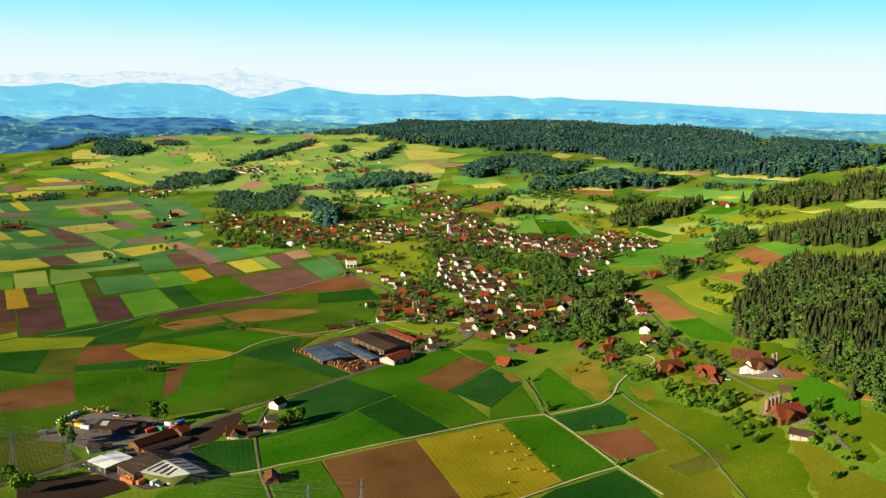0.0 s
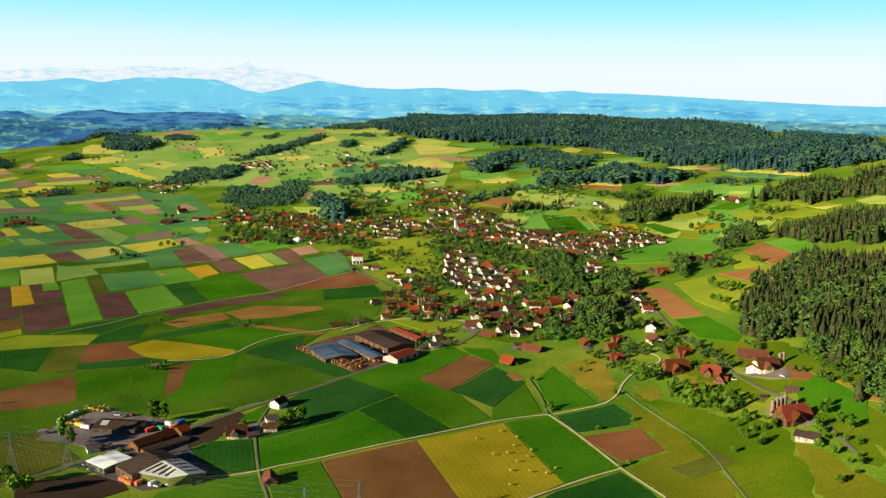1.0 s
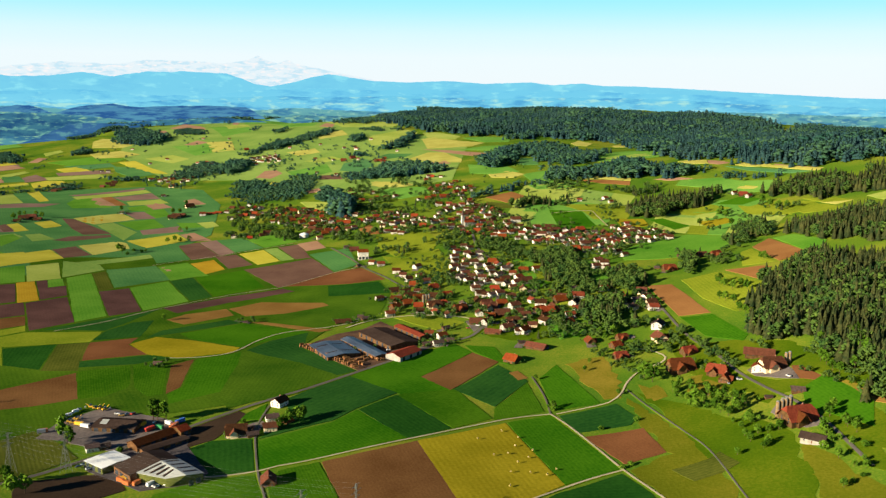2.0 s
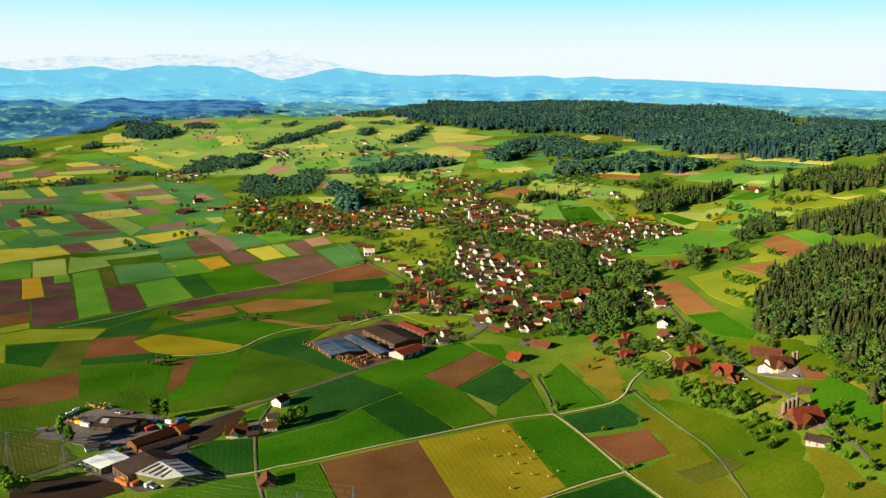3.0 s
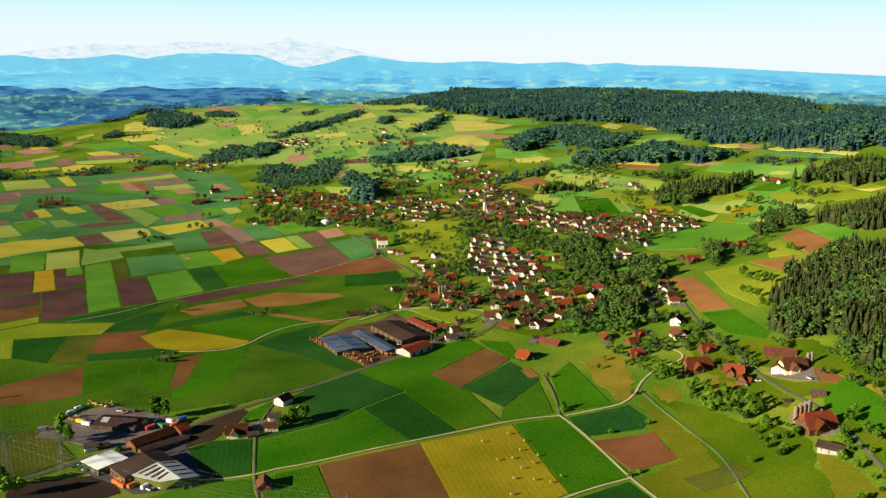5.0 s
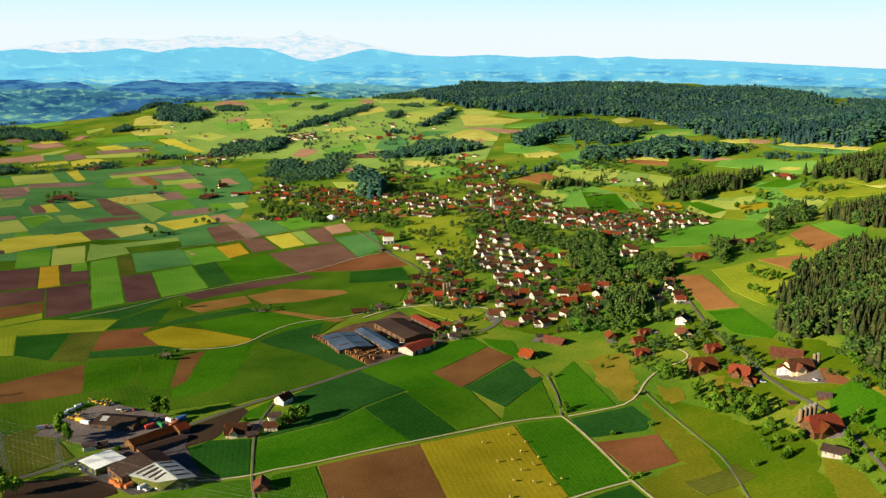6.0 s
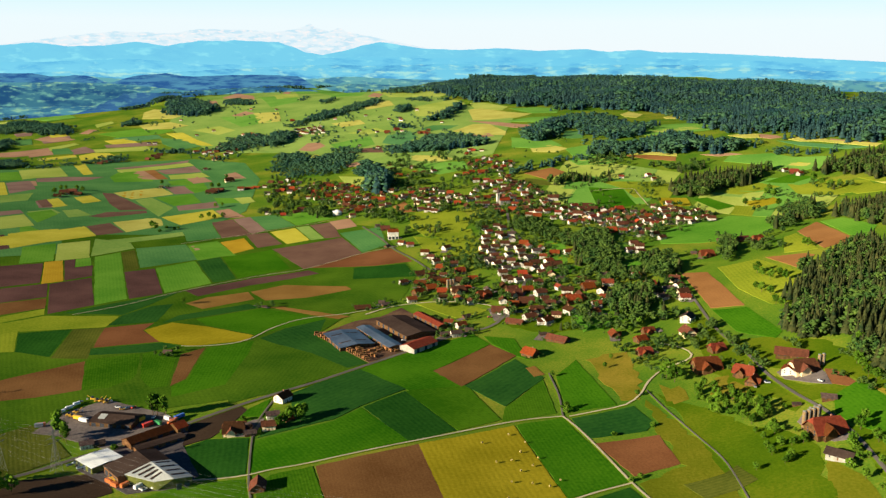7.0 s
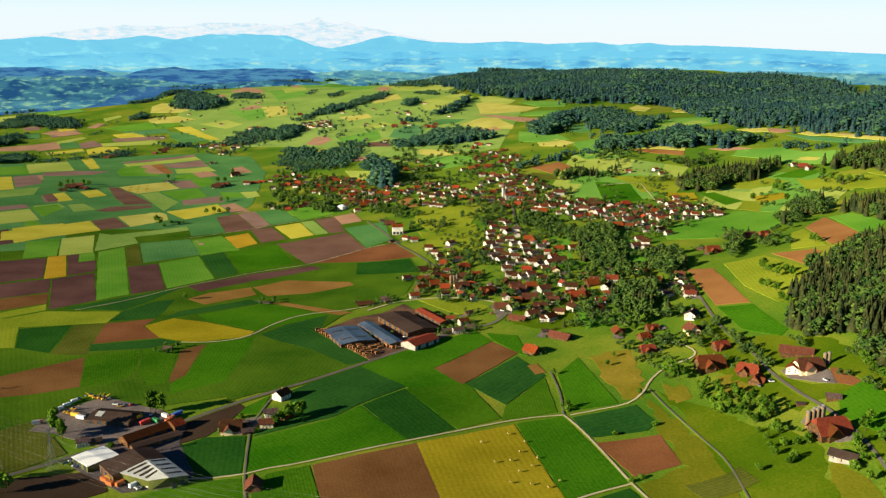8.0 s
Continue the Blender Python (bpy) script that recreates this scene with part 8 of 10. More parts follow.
def church(x, y, turn):
    ob = thing("church", "white village church with a red roof and spired tower", "church")
    part("nave", gable_walls(17, 9, 7, 4.5), M_PLASTER, ob)
    part("roof", gable_roof(17, 9, 7, 4.5, 0.6), M_RED_TILE, ob)
    part("tower", box(-12.8, -8.4, -2.2, 2.2, -2, 18), M_PLASTER, ob)
    part("spire", tube(3.3, 0.1, 18, 29, 4, -10.6, 0), M_DARK_TILE, ob)
    for k in range(4):
        for s in (-4.5, 4.5):
            part("window", box(-6 + k * 4, -5 + k * 4, s - 0.05, s + 0.05, 2.5, 6), M_GLASS, ob)
    part("clock", tube(1.0, 1.0, 0, 0.1, 12), M_DARK_TILE, ob).matrix_basis = pose(-10.6, -2.25, 15.5, 90, 0, 0)
    ob.matrix_basis = pose(x, y, float(height(x, y)), 0, 0, turn)


def hall(label, p, l, w, h, rise, turn, wall, roof, doors=3, skylights=0, strip=None, hip=0.0, pane=None):
    """An industrial hall; p is its middle; pane: where a wide roof light begins and ends along the ridge."""
    ob = thing("industrial_hall", label, "hall", "halls of the works")
    part("wall", gable_walls(l, w, h, rise, hip), wall, ob)
    part("roof", gable_roof(l, w, h, rise, 0.5, hip, 0.25), roof, ob)
    for k in range(doors):
        x = -l / 2 + l * (k + 0.5) / doors
        part("door", box(x - 1.8, x + 1.8, -w / 2 - 0.06, -w / 2 + 0.04, 0, min(4.0, h - 0.6)), M_GLASS, ob, "dark roller door")
        part("window", box(x - 2.0, x + 2.0, w / 2 - 0.04, w / 2 + 0.06, h * 0.5, h * 0.8), M_GLASS, ob)
    for k in range(skylights):
        x = -l / 2 + l * (k + 0.5) / skylights
        for s in (-1, 1):
            y0, y1 = (0.15 * w / 2, 0.8 * w / 2)
            za, zb = h + rise * (1 - 0.15) + 0.34, h + rise * (1 - 0.8) + 0.34
            part("skylight", blank([(x - 0.9, s * y0, za), (x + 0.9, s * y0, za), (x + 0.9, s * y1, zb), (x - 0.9, s * y1, zb),
                                    (x - 0.9, s * y0, za - 0.2), (x + 0.9, s * y0, za - 0.2), (x + 0.9, s * y1, zb - 0.2), (x - 0.9, s * y1, zb - 0.2)],
                                   [(0, 1, 2, 3), (7, 6, 5, 4), (0, 4, 5, 1), (1, 5, 6, 2), (2, 6, 7, 3), (3, 7, 4, 0)]), strip or M_BROWN_SHEET, ob, "translucent roof strip")
    if pane:
        v = [(x, -w / 2 * f, h + rise * (1 - f) + dz) for x in pane for f in (0.08, 0.62) for dz in (0.42, 0.1)]
        part("skylight", blank(v, [(0, 1, 3, 2), (4, 6, 7, 5), (0, 4, 5, 1), (2, 3, 7, 6), (0, 2, 6, 4), (1, 5, 7, 3)]), M_PALE_SHEET, ob, "pale translucent roof light")
    ob.matrix_basis = pose(p[0], p[1], float(height(*p)) + 0.1, 0, 0, turn)
    return ob


def great_hall(x, y, turn):
    """A large works hall in two lengths under one ridge along x: an old brown roofed half and a newer pale one, each with uneven slopes."""
    ob = thing("industrial_hall", "large works hall with a half brown, half pale striped roof", "hall", "halls of the works")
    for s0, s1, cut, left, end, low, roof, wall, name in ((0, 23.5, 23.5, -23, -23, 5.6, M_BROWN_SHEET, M_TIMBER, "old dark brown roof"), (23.5, 57, 46, -18, -8.5, 6.2, M_PALE_SHEET, M_GREEN_WALL, "pale metal roof")):
        # cut, end: where the slanting front leaves the eave
        v = [(s0 + 0.1, left, -1.5), (s0 + 0.1, 13, -1.5), (s0 + 0.1, 13, 6.5), (s0 + 0.1, 0, 9.0), (s0 + 0.1, left, low - 0.3),
             (cut - 0.1, end, -1.5), (s1 - 0.6, 13, -1.5), (s1 - 0.6, 13, 6.5), (s1 - 0.3, 0, 9.0), (cut - 0.1, end, low - 0.3)]
        bm = blank(v, [(0, 1, 2, 3, 4), (9, 8, 7, 6, 5)] + [(i, (i + 1) % 5, 5 + (i + 1) % 5, 5 + i) for i in range(5)])
        bmesh.ops.triangulate(bm, faces=bm.faces[:])
        part("wall", bm, wall, ob)
        for near, far_, z, stop in ((left - 0.6, end - 0.6, low - 0.1, cut), (13.6, 13.6, 6.7, s1)):
            v = [c for q, t, h in ((s0, 0, 9.4), (s0, near, z), (s1, 0, 9.4), (stop, far_, z)) for c in ((q, t, h), (q, t, h - 0.25))]
            bm = blank(v, [(0, 1, 3, 2), (4, 6, 7, 5), (0, 4, 5, 1), (2, 3, 7, 6), (0, 2, 6, 4), (1, 5, 7, 3)])
            bmesh.ops.triangulate(bm, faces=bm.faces[:])
            part("roof", bm, roof, ob, name)
            if s0 > 20:
                for k in range(4):
                    q = s0 + 3 + k * (stop - s0) / 4.3
                    t = near + (far_ - near) * (q - s0) / (stop - s0)
                    v = [(qq, t * f, 9.4 + (z - 9.4) * f + dz) for qq in (q - 0.8, q + 0.8) for f in (0.12, 0.84) for dz in (0.22, -0.3)]
                    part("skylight", blank(v, [(0, 1, 3, 2), (4, 6, 7, 5), (0, 4, 5, 1), (2, 3, 7, 6), (0, 2, 6, 4), (1, 5, 7, 3)]), M_BROWN_SHEET, ob, "dark roof strip")
    for t in (3.5, 9):
        part("door", box(56.35, 56.8, t - 1.7, t + 1.7, 0, 4.6), M_GLASS, ob, "dark roller door")
    # flat dark panels on the solid wall stand in for the shade of bays
    for q in (4, 11, 18):
        part("door", box(q - 2.2, q + 2.2, -23.06, -22.9, 0, 3.4), M_GLASS, ob, "dark panel standing for an open bay")
    ob.matrix_basis = pose(x, y, float(height(x, y)) + 0.1, 0, 0, turn)


def silos(x, y, n, r, h, turn):
    """A row of upright farm silos with bands and a filling pipe."""
    for k in range(n):
        ob = thing("silo", "tall tan farm silo with hoops and a flat lid", "silo", "silos beside the farms")
        part("body", tube(r, r, -1, h, 14), M_SILO, ob)
        part("lid", tube(r * 1.05, r * 0.3, h, h + 0.7, 14), M_STEEL, ob, "grey metal lid")
        for z in (0.25, 0.5, 0.75):
            part("hoop", tube(r * 1.03, r * 1.03, h * z, h * z + 0.25, 14), M_STEEL, ob)
        part("ladder", box(-0.25, 0.25, -r - 0.2, -r - 0.1, 0, h), M_STEEL, ob)
        dx = (k - (n - 1) / 2) * r * 2.15
        px_, py_ = x + dx * math.cos(radians(turn)), y + dx * math.sin(radians(turn))
        ob.matrix_basis = pose(px_, py_, float(height(px_, py_)), 0, 0, turn)


def pylon(x, y, h, turn):
    """A lattice power pylon with three cross arms."""
    ob = thing("power_pylon", "grey steel lattice power pylon with cross arms", "pylon", "pylons of the power line")

    def beam(bm, a, b, r=0.12):
        a, b = Vector(a), Vector(b)
        d = (b - a).normalized()
        s = d.orthogonal().normalized() * r
        t = d.cross(s)
        v = [bm.verts.new(p + c) for p in (a, b) for c in (s + t, s - t, -s - t, -s + t)]
        for i in range(4):
            bm.faces.new((v[i], v[(i + 1) % 4], v[4 + (i + 1) % 4], v[4 + i]))

    def half(z):
        return max(0.4, 2.6 * (1 - z / (h * 0.72)) + 0.5) if z < h * 0.72 else 0.45

    levels = [h * u for u in (0, 0.16, 0.3, 0.42, 0.53, 0.62, 0.7, 0.78, 0.86, 0.94, 1.0)]
    for sx, sy in ((1, 1), (1, -1), (-1, -1), (-1, 1)):
        for a, b in ((0, h * 0.72), (h * 0.72, h)):
            bm = bmesh.new()
            beam(bm, (sx * half(a), sy * half(a), a - 0.5), (sx * half(b), sy * half(b), b - 0.5), 0.09)
            part("leg", bm, M_STEEL, ob)
    bm = bmesh.new()
    for a, b in zip(levels, levels[1:]):
        for (ax, ay), (bx, by) in (((1, 1), (1, -1)), ((1, -1), (-1, -1)), ((-1, -1), (-1, 1)), ((-1, 1), (1, 1))):
            beam(bm, (ax * half(a), ay * half(a), a), (bx * half(b), by * half(b), b), 0.04)
            beam(bm, (bx * half(a), by * half(a), a), (ax * half(b), ay * half(b), b), 0.04)
    part("bracing", bm, M_STEEL, ob)
    for z, a in ((h * 0.7, 5.0), (h * 0.82, 6.0), (h * 0.94, 4.5)):
        bm = bmesh.new()
        for s in (-1, 1):
            beam(bm, (0, 0.3, z), (s * a, 0, z + 0.5), 0.07)
            beam(bm, (0, -0.3, z), (s * a, 0, z + 0.5), 0.07)
            beam(bm, (0, 0, z + 1.6), (s * a, 0, z + 0.5), 0.06)
        part("cross_arm", bm, M_STEEL, ob)
    ob.matrix_basis = pose(x, y, float(height(x, y)), 0, 0, turn)


def wires(a, b, ha, hb, turn, reach=(5.0, 6.0, 4.5)):
    """Sagging conductors between two pylons, a thing each."""
    c, s = math.cos(radians(turn)), math.sin(radians(turn))
    za, zb = float(height(*a)), float(height(*b))
    for u, arm in zip((0.7, 0.82, 0.94), reach):
        for side in (-1, 1):
            cu = bpy.data.curves.new("power_line", "CURVE")
            cu.dimensions, cu.bevel_depth, cu.bevel_resolution = "3D", 0.022, 0
            sp = cu.splines.new("POLY")
            n = 24
            sp.points.add(n)
            for k in range(n + 1):
                t = k / n
                sag = 4 * t * (1 - t) * 6.0
                sp.points[k].co = (a[0] + (b[0] - a[0]) * t + c * arm * side, a[1] + (b[1] - a[1]) * t + s * arm * side,
                                   (za + ha * u) * (1 - t) + (zb + hb * u) * t - sag, 1)
            cu.materials.append(M_STEEL)
            tagged(new("power_line", cu), "thin sagging aluminium power line between pylons", "cable", "conductors of the power line")


def vehicle(kind, colour, x, y, turn):
    """A parked car, van, truck or digger."""
    l, w, h = {"car": (4.3, 1.8, 0.85), "van": (5.4, 2.0, 2.0), "truck": (8.0, 2.4, 2.6), "digger": (4.0, 2.3, 1.0)}[kind]
    paint = PAINTS[colour]
    ob = thing(kind, "%s painted %s parked on the works yard" % (colour, kind), kind, "vehicles of the yard")
    bm = box(-l / 2, l / 2, -w / 2, w / 2, 0.4, 0.4 + h)
    bmesh.ops.bevel(bm, geom=bm.edges[:], offset=0.15, segments=1, affect="EDGES")
    part("body", bm, paint, ob)
    if kind == "car":
        v = [(-1.5, -0.8, 1.2), (1.0, -0.8, 1.2), (1.0, 0.8, 1.2), (-1.5, 0.8, 1.2), (-1.1, -0.65, 1.75), (0.4, -0.65, 1.75), (0.4, 0.65, 1.75), (-1.1, 0.65, 1.75)]
        part("cabin", blank(v, [(3, 2, 1, 0), (4, 5, 6, 7), (0, 1, 5, 4), (1, 2, 6, 5), (2, 3, 7, 6), (3, 0, 4, 7)]), M_GLASS, ob, "dark glazed cabin")
    elif kind == "digger":
        part("cabin", box(-0.4, 1.2, -1.0, 0.2, 1.4, 2.9), M_GLASS, ob, "dark glazed cabin")
        part("boom", blank([(1.6, -0.2, 1.2), (1.6, 0.2, 1.2), (4.4, 0.2, 3.6), (4.4, -0.2, 3.6), (1.6, -0.2, 1.7), (1.6, 0.2, 1.7), (4.4, 0.2, 4.0), (4.4, -0.2, 4.0)],
                           [(0, 1, 2, 3), (7, 6, 5, 4), (0, 4, 5, 1), (1, 5, 6, 2), (2, 6, 7, 3), (3, 7, 4, 0)]), paint, ob)
        part("bucket", box(4.0, 5.2, -0.6, 0.6, 0.2, 1.2), PAINTS["grey"], ob, "grey steel bucket")
    else:
        part("windscreen", box(l / 2 - 0.12, l / 2 + 0.03, -w / 2 + 0.2, w / 2 - 0.2, 1.3, 2.1), M_GLASS, ob, "dark windscreen")
    for sx in (-l * 0.32, l * 0.32):
        for sy in (-w / 2, w / 2):
            part("wheel", tube(0.36, 0.36, -0.12, 0.12, 10), PAINTS["black"], ob, "black tyre").matrix_basis = pose(sx, sy, 0.36, 90, 0, 0)
    ob.matrix_basis = pose(x, y, float(height(x, y)) + 0.75, 0, 0, turn)


def container(colour, x, y, turn, l=6.0):
    ob = thing("container", "%s painted steel container on the yard" % colour, "container", "containers of the yard")
    part("body", box(-l / 2, l / 2, -1.2, 1.2, 0, 2.6), PAINTS[colour], ob)
    for k in range(4):
        x_ = -l / 2 + l * (k + 0.5) / 4
        part("rib", box(x_ - 0.08, x_ + 0.08, -1.26, 1.26, 0.1, 2.63), PAINTS[colour], ob)
    part("door", box(l / 2, l / 2 + 0.05, -1.1, 1.1, 0.1, 2.5), PAINTS[colour], ob)
    ob.matrix_basis = pose(x, y, float(height(x, y)) + 0.75, 0, 0, turn)


def lumber_stack(x, y, turn, l, w, h, seed):
    """A stack of sawn boards in layers with gaps."""
    rng = random.Random(seed)
    ob = thing("lumber_stack", "stack of orange-brown sawn timber boards", "lumber", "timber stacks of the sawmill")
    n = max(2, int(h / 1.1))
    for k in range(n):
        e = rng.uniform(-0.2, 0.2)
        part("timber_layer", box(-l / 2 + e, l / 2 + e, -w / 2, w / 2, k * h / n + 0.12, (k + 1) * h / n), M_LUMBER, ob)
    ob.matrix_basis = pose(x, y, float(height(x, y)) + 0.75, 0, 0, turn)


def bale(x, y, turn):
    ob = thing("hay_bale", "round bale of yellow hay lying on the mown field", "bale", "bales on the hay field")
    part("roll", tube(0.68, 0.68, -0.6, 0.6, 14), M_HAY, ob).matrix_basis = pose(0, 0, 0.68, 90, 0, 0)
    for s in (-0.4, 0.0, 0.4):
        part("twine", tube(0.69, 0.69, -0.03, 0.03, 14), M_CREAM, ob).matrix_basis = pose(0, s, 0.68, 90, 0, 0)
    ob.matrix_basis = pose(x, y, float(height(x, y)) + 0.9, 0, 0, turn)


def dome(x, y, r):
    ob = thing("round_tank", "white round tank with a domed roof", "tank")
    part("wall", tube(r, r, -1, 5, 20), M_PLASTER, ob)
    part("roof", tube(r * 1.02, r * 0.2, 5, 8, 20), M_WHITE_SHEET, ob)
    ob.matrix_basis = pose(x, y, float(height(x, y)), 0, 0, 0)


def yard(label, *ring, cover=M_YARD):
    drape("yard", list(ring), 0.25, cover, label=label, category="yard", kind="structure")


church(61.2, 1470.0, 20)
yard("grey asphalt works yard with parked machines", (-301.5, 637.6), (-296.5, 674.1), (-271.9, 703.0), (-219.2, 681.3), (-193.4, 660.7), (-203.2, 642.9), (-222.7, 619.4), (-238.9, 619.1), (-260.6, 627.4), (-280.5, 635.6))
yard("grey asphalt apron round the white halls", (-253.9, 600.3), (-231.2, 620.2), (-203.5, 643.9), (-190.6, 661.7), (-186.3, 627.8), (-159.1, 579.4), (-168.1, 563.7), (-199.3, 556.1), (-217.0, 569.3), (-244.7, 587.0), cover=M_APRON)
yard("brown dusty sawmill yard", (-136.0, 880.9), (-105.0, 932.8), (-79.4, 948.3), (-60.2, 980.0), (-17.6, 906.1), (-19.3, 863.6), (-44.8, 823.9), (-71.5, 795.6), cover=M_DUST)
yard("grey farm forecourt", (-164.3, 648.1), (-145.0, 667.8), (-136.8, 670.6), (-136.8, 639.0), (-159.9, 638.8))
yard("grey village square and street", (33.2, 956.1), (51.7, 961.0), (56.0, 925.0), (40.8, 913.4))
yard("grey farm forecourt", (243.6, 620.9), (254.8, 635.4), (262.4, 613.5), (268.4, 599.2), (265.2, 582.1), (254.8, 583.9), (247.2, 593.3))
yard("grey farmyard of the hillside farm", (257.0, 709.8), (270.6, 719.4), (284.4, 715.2), (285.8, 687.8), (282.5, 665.9), (271.0, 678.0), (258.2, 693.5))
hall("white roofed hall with green and yellow walls", (-233.5, 597.0), 21, 23, 4.4, 0.6, -38, M_GREEN_WALL, M_WHITE_SHEET, 3)
great_hall(-208.6, 599.8, -45.7)
hall("long shed with a dull red roof", (-213.2, 637.2), 37.7, 12.3, 3.6, 3.0, 52, M_TIMBER, M_MID_TILE, 4)
hall("timber shed with a bright red roof", (-196.5, 650.5), 9, 12, 4.2, 3.0, 52, M_TIMBER, M_RED_TILE, 1)
hall("long open shed with a grey roof", (-202.5, 626.5), 36, 8.5, 3.0, 0.8, 45, M_TIMBER, M_BROWN_SHEET, 4)
hall("workshop with a brown roof and a pale skylight", (-247.5, 663), 34, 21, 3.4, 2.9, -8, M_TIMBER, M_BROWN_SHEET, 5, 0, None, 0.4, (-12.5, -7))
hall("sawmill hall with a blue-grey metal roof", (-100.1, 858.0), 49.4, 33.8, 4.0, 1.8, -62, M_TIMBER, M_BLUE_SHEET, 5, 2, M_BROWN_SHEET)
hall("long sawmill hall with a blue metal roof", (-71.5, 864.5), 72.8, 14.3, 4.4, 1.4, -58, M_TIMBER, M_BLUE_SHEET, 7)
hall("large sawmill hall under a brown roof", (-48.1, 898.3), 65.0, 33.8, 4.6, 2.4, -57, M_TIMBER, M_BROWN_SHEET, 6)
hall("narrow timber hall with a red roof", (-24.7, 917.8), 52.0, 11.7, 4.6, 1.6, -57, M_TIMBER, M_MID_TILE, 5)
hall("white walled hall with a dull red roof", (-31.2, 839.8), 32.5, 18.2, 4.6, 3.0, 52, M_PLASTER, M_MID_TILE, 3)
silos(248.8, 611.3, 4, 1.45, 12, 10)
silos(252.9, 616.0, 3, 1.45, 11, 10)
silos(288.0, 703.7, 2, 1.4, 9, 0)
silos(-9.1, 1048.9, 3, 1.6, 10, 10)
hall("tall white mill building with a red tower", (-102.4, 1316.0), 15, 11, 11, 3.5, 10, M_PLASTER, M_RED_TILE, 3)
dome(-215.2, 1513.1, 8)
pylon(-293.7, 579.0, 30, 64)
pylon(-258.1, 584.4, 30, 64)
pylon(-82.1, 480.3, 30, 64)
pylon(-51.0, 487.1, 30, 64)
wires((-293.7, 579.0), (-82.1, 480.3), 28, 30, 64)
pylon(-484.2, 667.9, 30, 64)
wires((-484.2, 667.9), (-293.7, 579.0), 28, 30, 64)
wires((-258.1, 584.4), (-51.0, 487.1), 28, 30, 64)
pylon(-444.4, 672.0, 30, 64)
wires((-444.4, 672.0), (-258.1, 584.4), 28, 30, 64)
vehicle("car", "white", -296.9, 671.8, 50)
vehicle("van", "white", -296.1, 675.2, 50)
vehicle("car", "grey", -295.4, 679.8, 50)
vehicle("van", "white", -293.7, 682.2, 50)
vehicle("car", "white", -292.9, 686.8, 50)
vehicle("van", "white", -291.2, 690.4, 50)
vehicle("car", "grey", -290.3, 695.1, 50)
vehicle("digger", "yellow", -278.2, 698.0, 28)
vehicle("digger", "yellow", -274.6, 698.2, 46)
vehicle("digger", "yellow", -270.2, 696.0, 43)
vehicle("digger", "yellow", -282.7, 701.4, 184)
vehicle("digger", "yellow", -288.8, 670.2, 20)
vehicle("digger", "yellow", -285.4, 668.2, 20)
vehicle("digger", "yellow", -285.4, 675.9, 20)
vehicle("truck", "yellow", -278.6, 664.4, -20)
vehicle("truck", "white", -272.7, 660.5, -20)
vehicle("car", "yellow", -261.7, 661.1, 80)
vehicle("van", "white", -257.4, 660.3, 100)
vehicle("truck", "orange", -253.6, 660.4, 120)
vehicle("car", "white", -248.6, 658.6, 140)
vehicle("van", "yellow", -245.2, 658.7, 160)
vehicle("truck", "white", -243.2, 661.8, 180)
vehicle("car", "orange", -239.9, 660.9, 200)
vehicle("van", "white", -236.9, 661.0, 220)
vehicle("truck", "yellow", -230.6, 664.2, 240)
vehicle("car", "white", -222.5, 670.5, 260)
vehicle("car", "white", -257.1, 687.3, 0)
vehicle("car", "yellow", -252.4, 684.1, 20)
vehicle("car", "grey", -248.7, 686.4, 40)
vehicle("car", "red", -244.6, 687.7, 60)
vehicle("truck", "white", -193.6, 563.9, 60)
vehicle("car", "white", -191.2, 562.1, 60)
vehicle("car", "white", -189.2, 560.4, 60)
vehicle("car", "white", -195.7, 565.6, 60)
vehicle("car", "white", -183.7, 563.3, 70)
vehicle("car", "grey", -181.0, 563.1, 70)
vehicle("car", "white", -179.0, 563.8, 70)
vehicle("car", "red", -176.9, 564.4, 70)
vehicle("car", "grey", -174.6, 564.3, 70)
vehicle("car", "white", -172.5, 564.9, 70)
vehicle("car", "white", -250.0, 595.3, 40)
vehicle("car", "black", -252.5, 591.7, 40)
vehicle("car", "white", -244.2, 588.7, 40)
container("red", -222.7, 656.0, 50)
container("red", -221.6, 658.1, 50)
container("orange", -205.3, 660.0, 60)
container("orange", -204.8, 664.1, 60)
container("blue", -203.6, 670.4, 60)
container("blue", -202.0, 672.5, 60)
container("green", -215.3, 660.1, -30)
container("orange", -216.4, 570.9, -30)
container("orange", -210.9, 566.0, -30)
container("orange", -204.1, 565.9, 60)
container("yellow", -214.1, 571.7, -30)
container("white", -210.9, 668.4, -30)
container("grey", -301.4, 648.9, 20)
container("orange", -300.2, 650.0, 20)
vehicle("car", "white", 244.8, 692.4, 0)
vehicle("car", "black", 244.4, 695.3, 40)
vehicle("car", "grey", 235.2, 689.8, 80)
vehicle("car", "white", 277.2, 674.0, 120)
vehicle("car", "red", 255.3, 590.1, 160)
vehicle("car", "white", -47.0, 860.7, 200)
vehicle("car", "black", -55.9, 829.7, 240)
vehicle("car", "grey", -51.0, 836.7, 280)
vehicle("car", "white", -156.2, 644.5, 320)
vehicle("car", "red", -152.5, 643.2, 360)
vehicle("car", "white", -148.5, 643.9, 400)
vehicle("car", "black", -146.1, 646.8, 440)
vehicle("car", "grey", 50.8, 940.5, 480)
vehicle("car", "white", 45.6, 931.9, 520)
vehicle("car", "red", 35.3, 924.7, 560)
lumber_stack(-135.5, 880.9, 25, 4.0, 1.6, 3.5, 1)
lumber_stack(-132.8, 877.4, 29, 3.0, 1.6, 2.6, 2)
lumber_stack(-130.2, 873.9, 21, 3.7, 1.6, 2.5, 3)
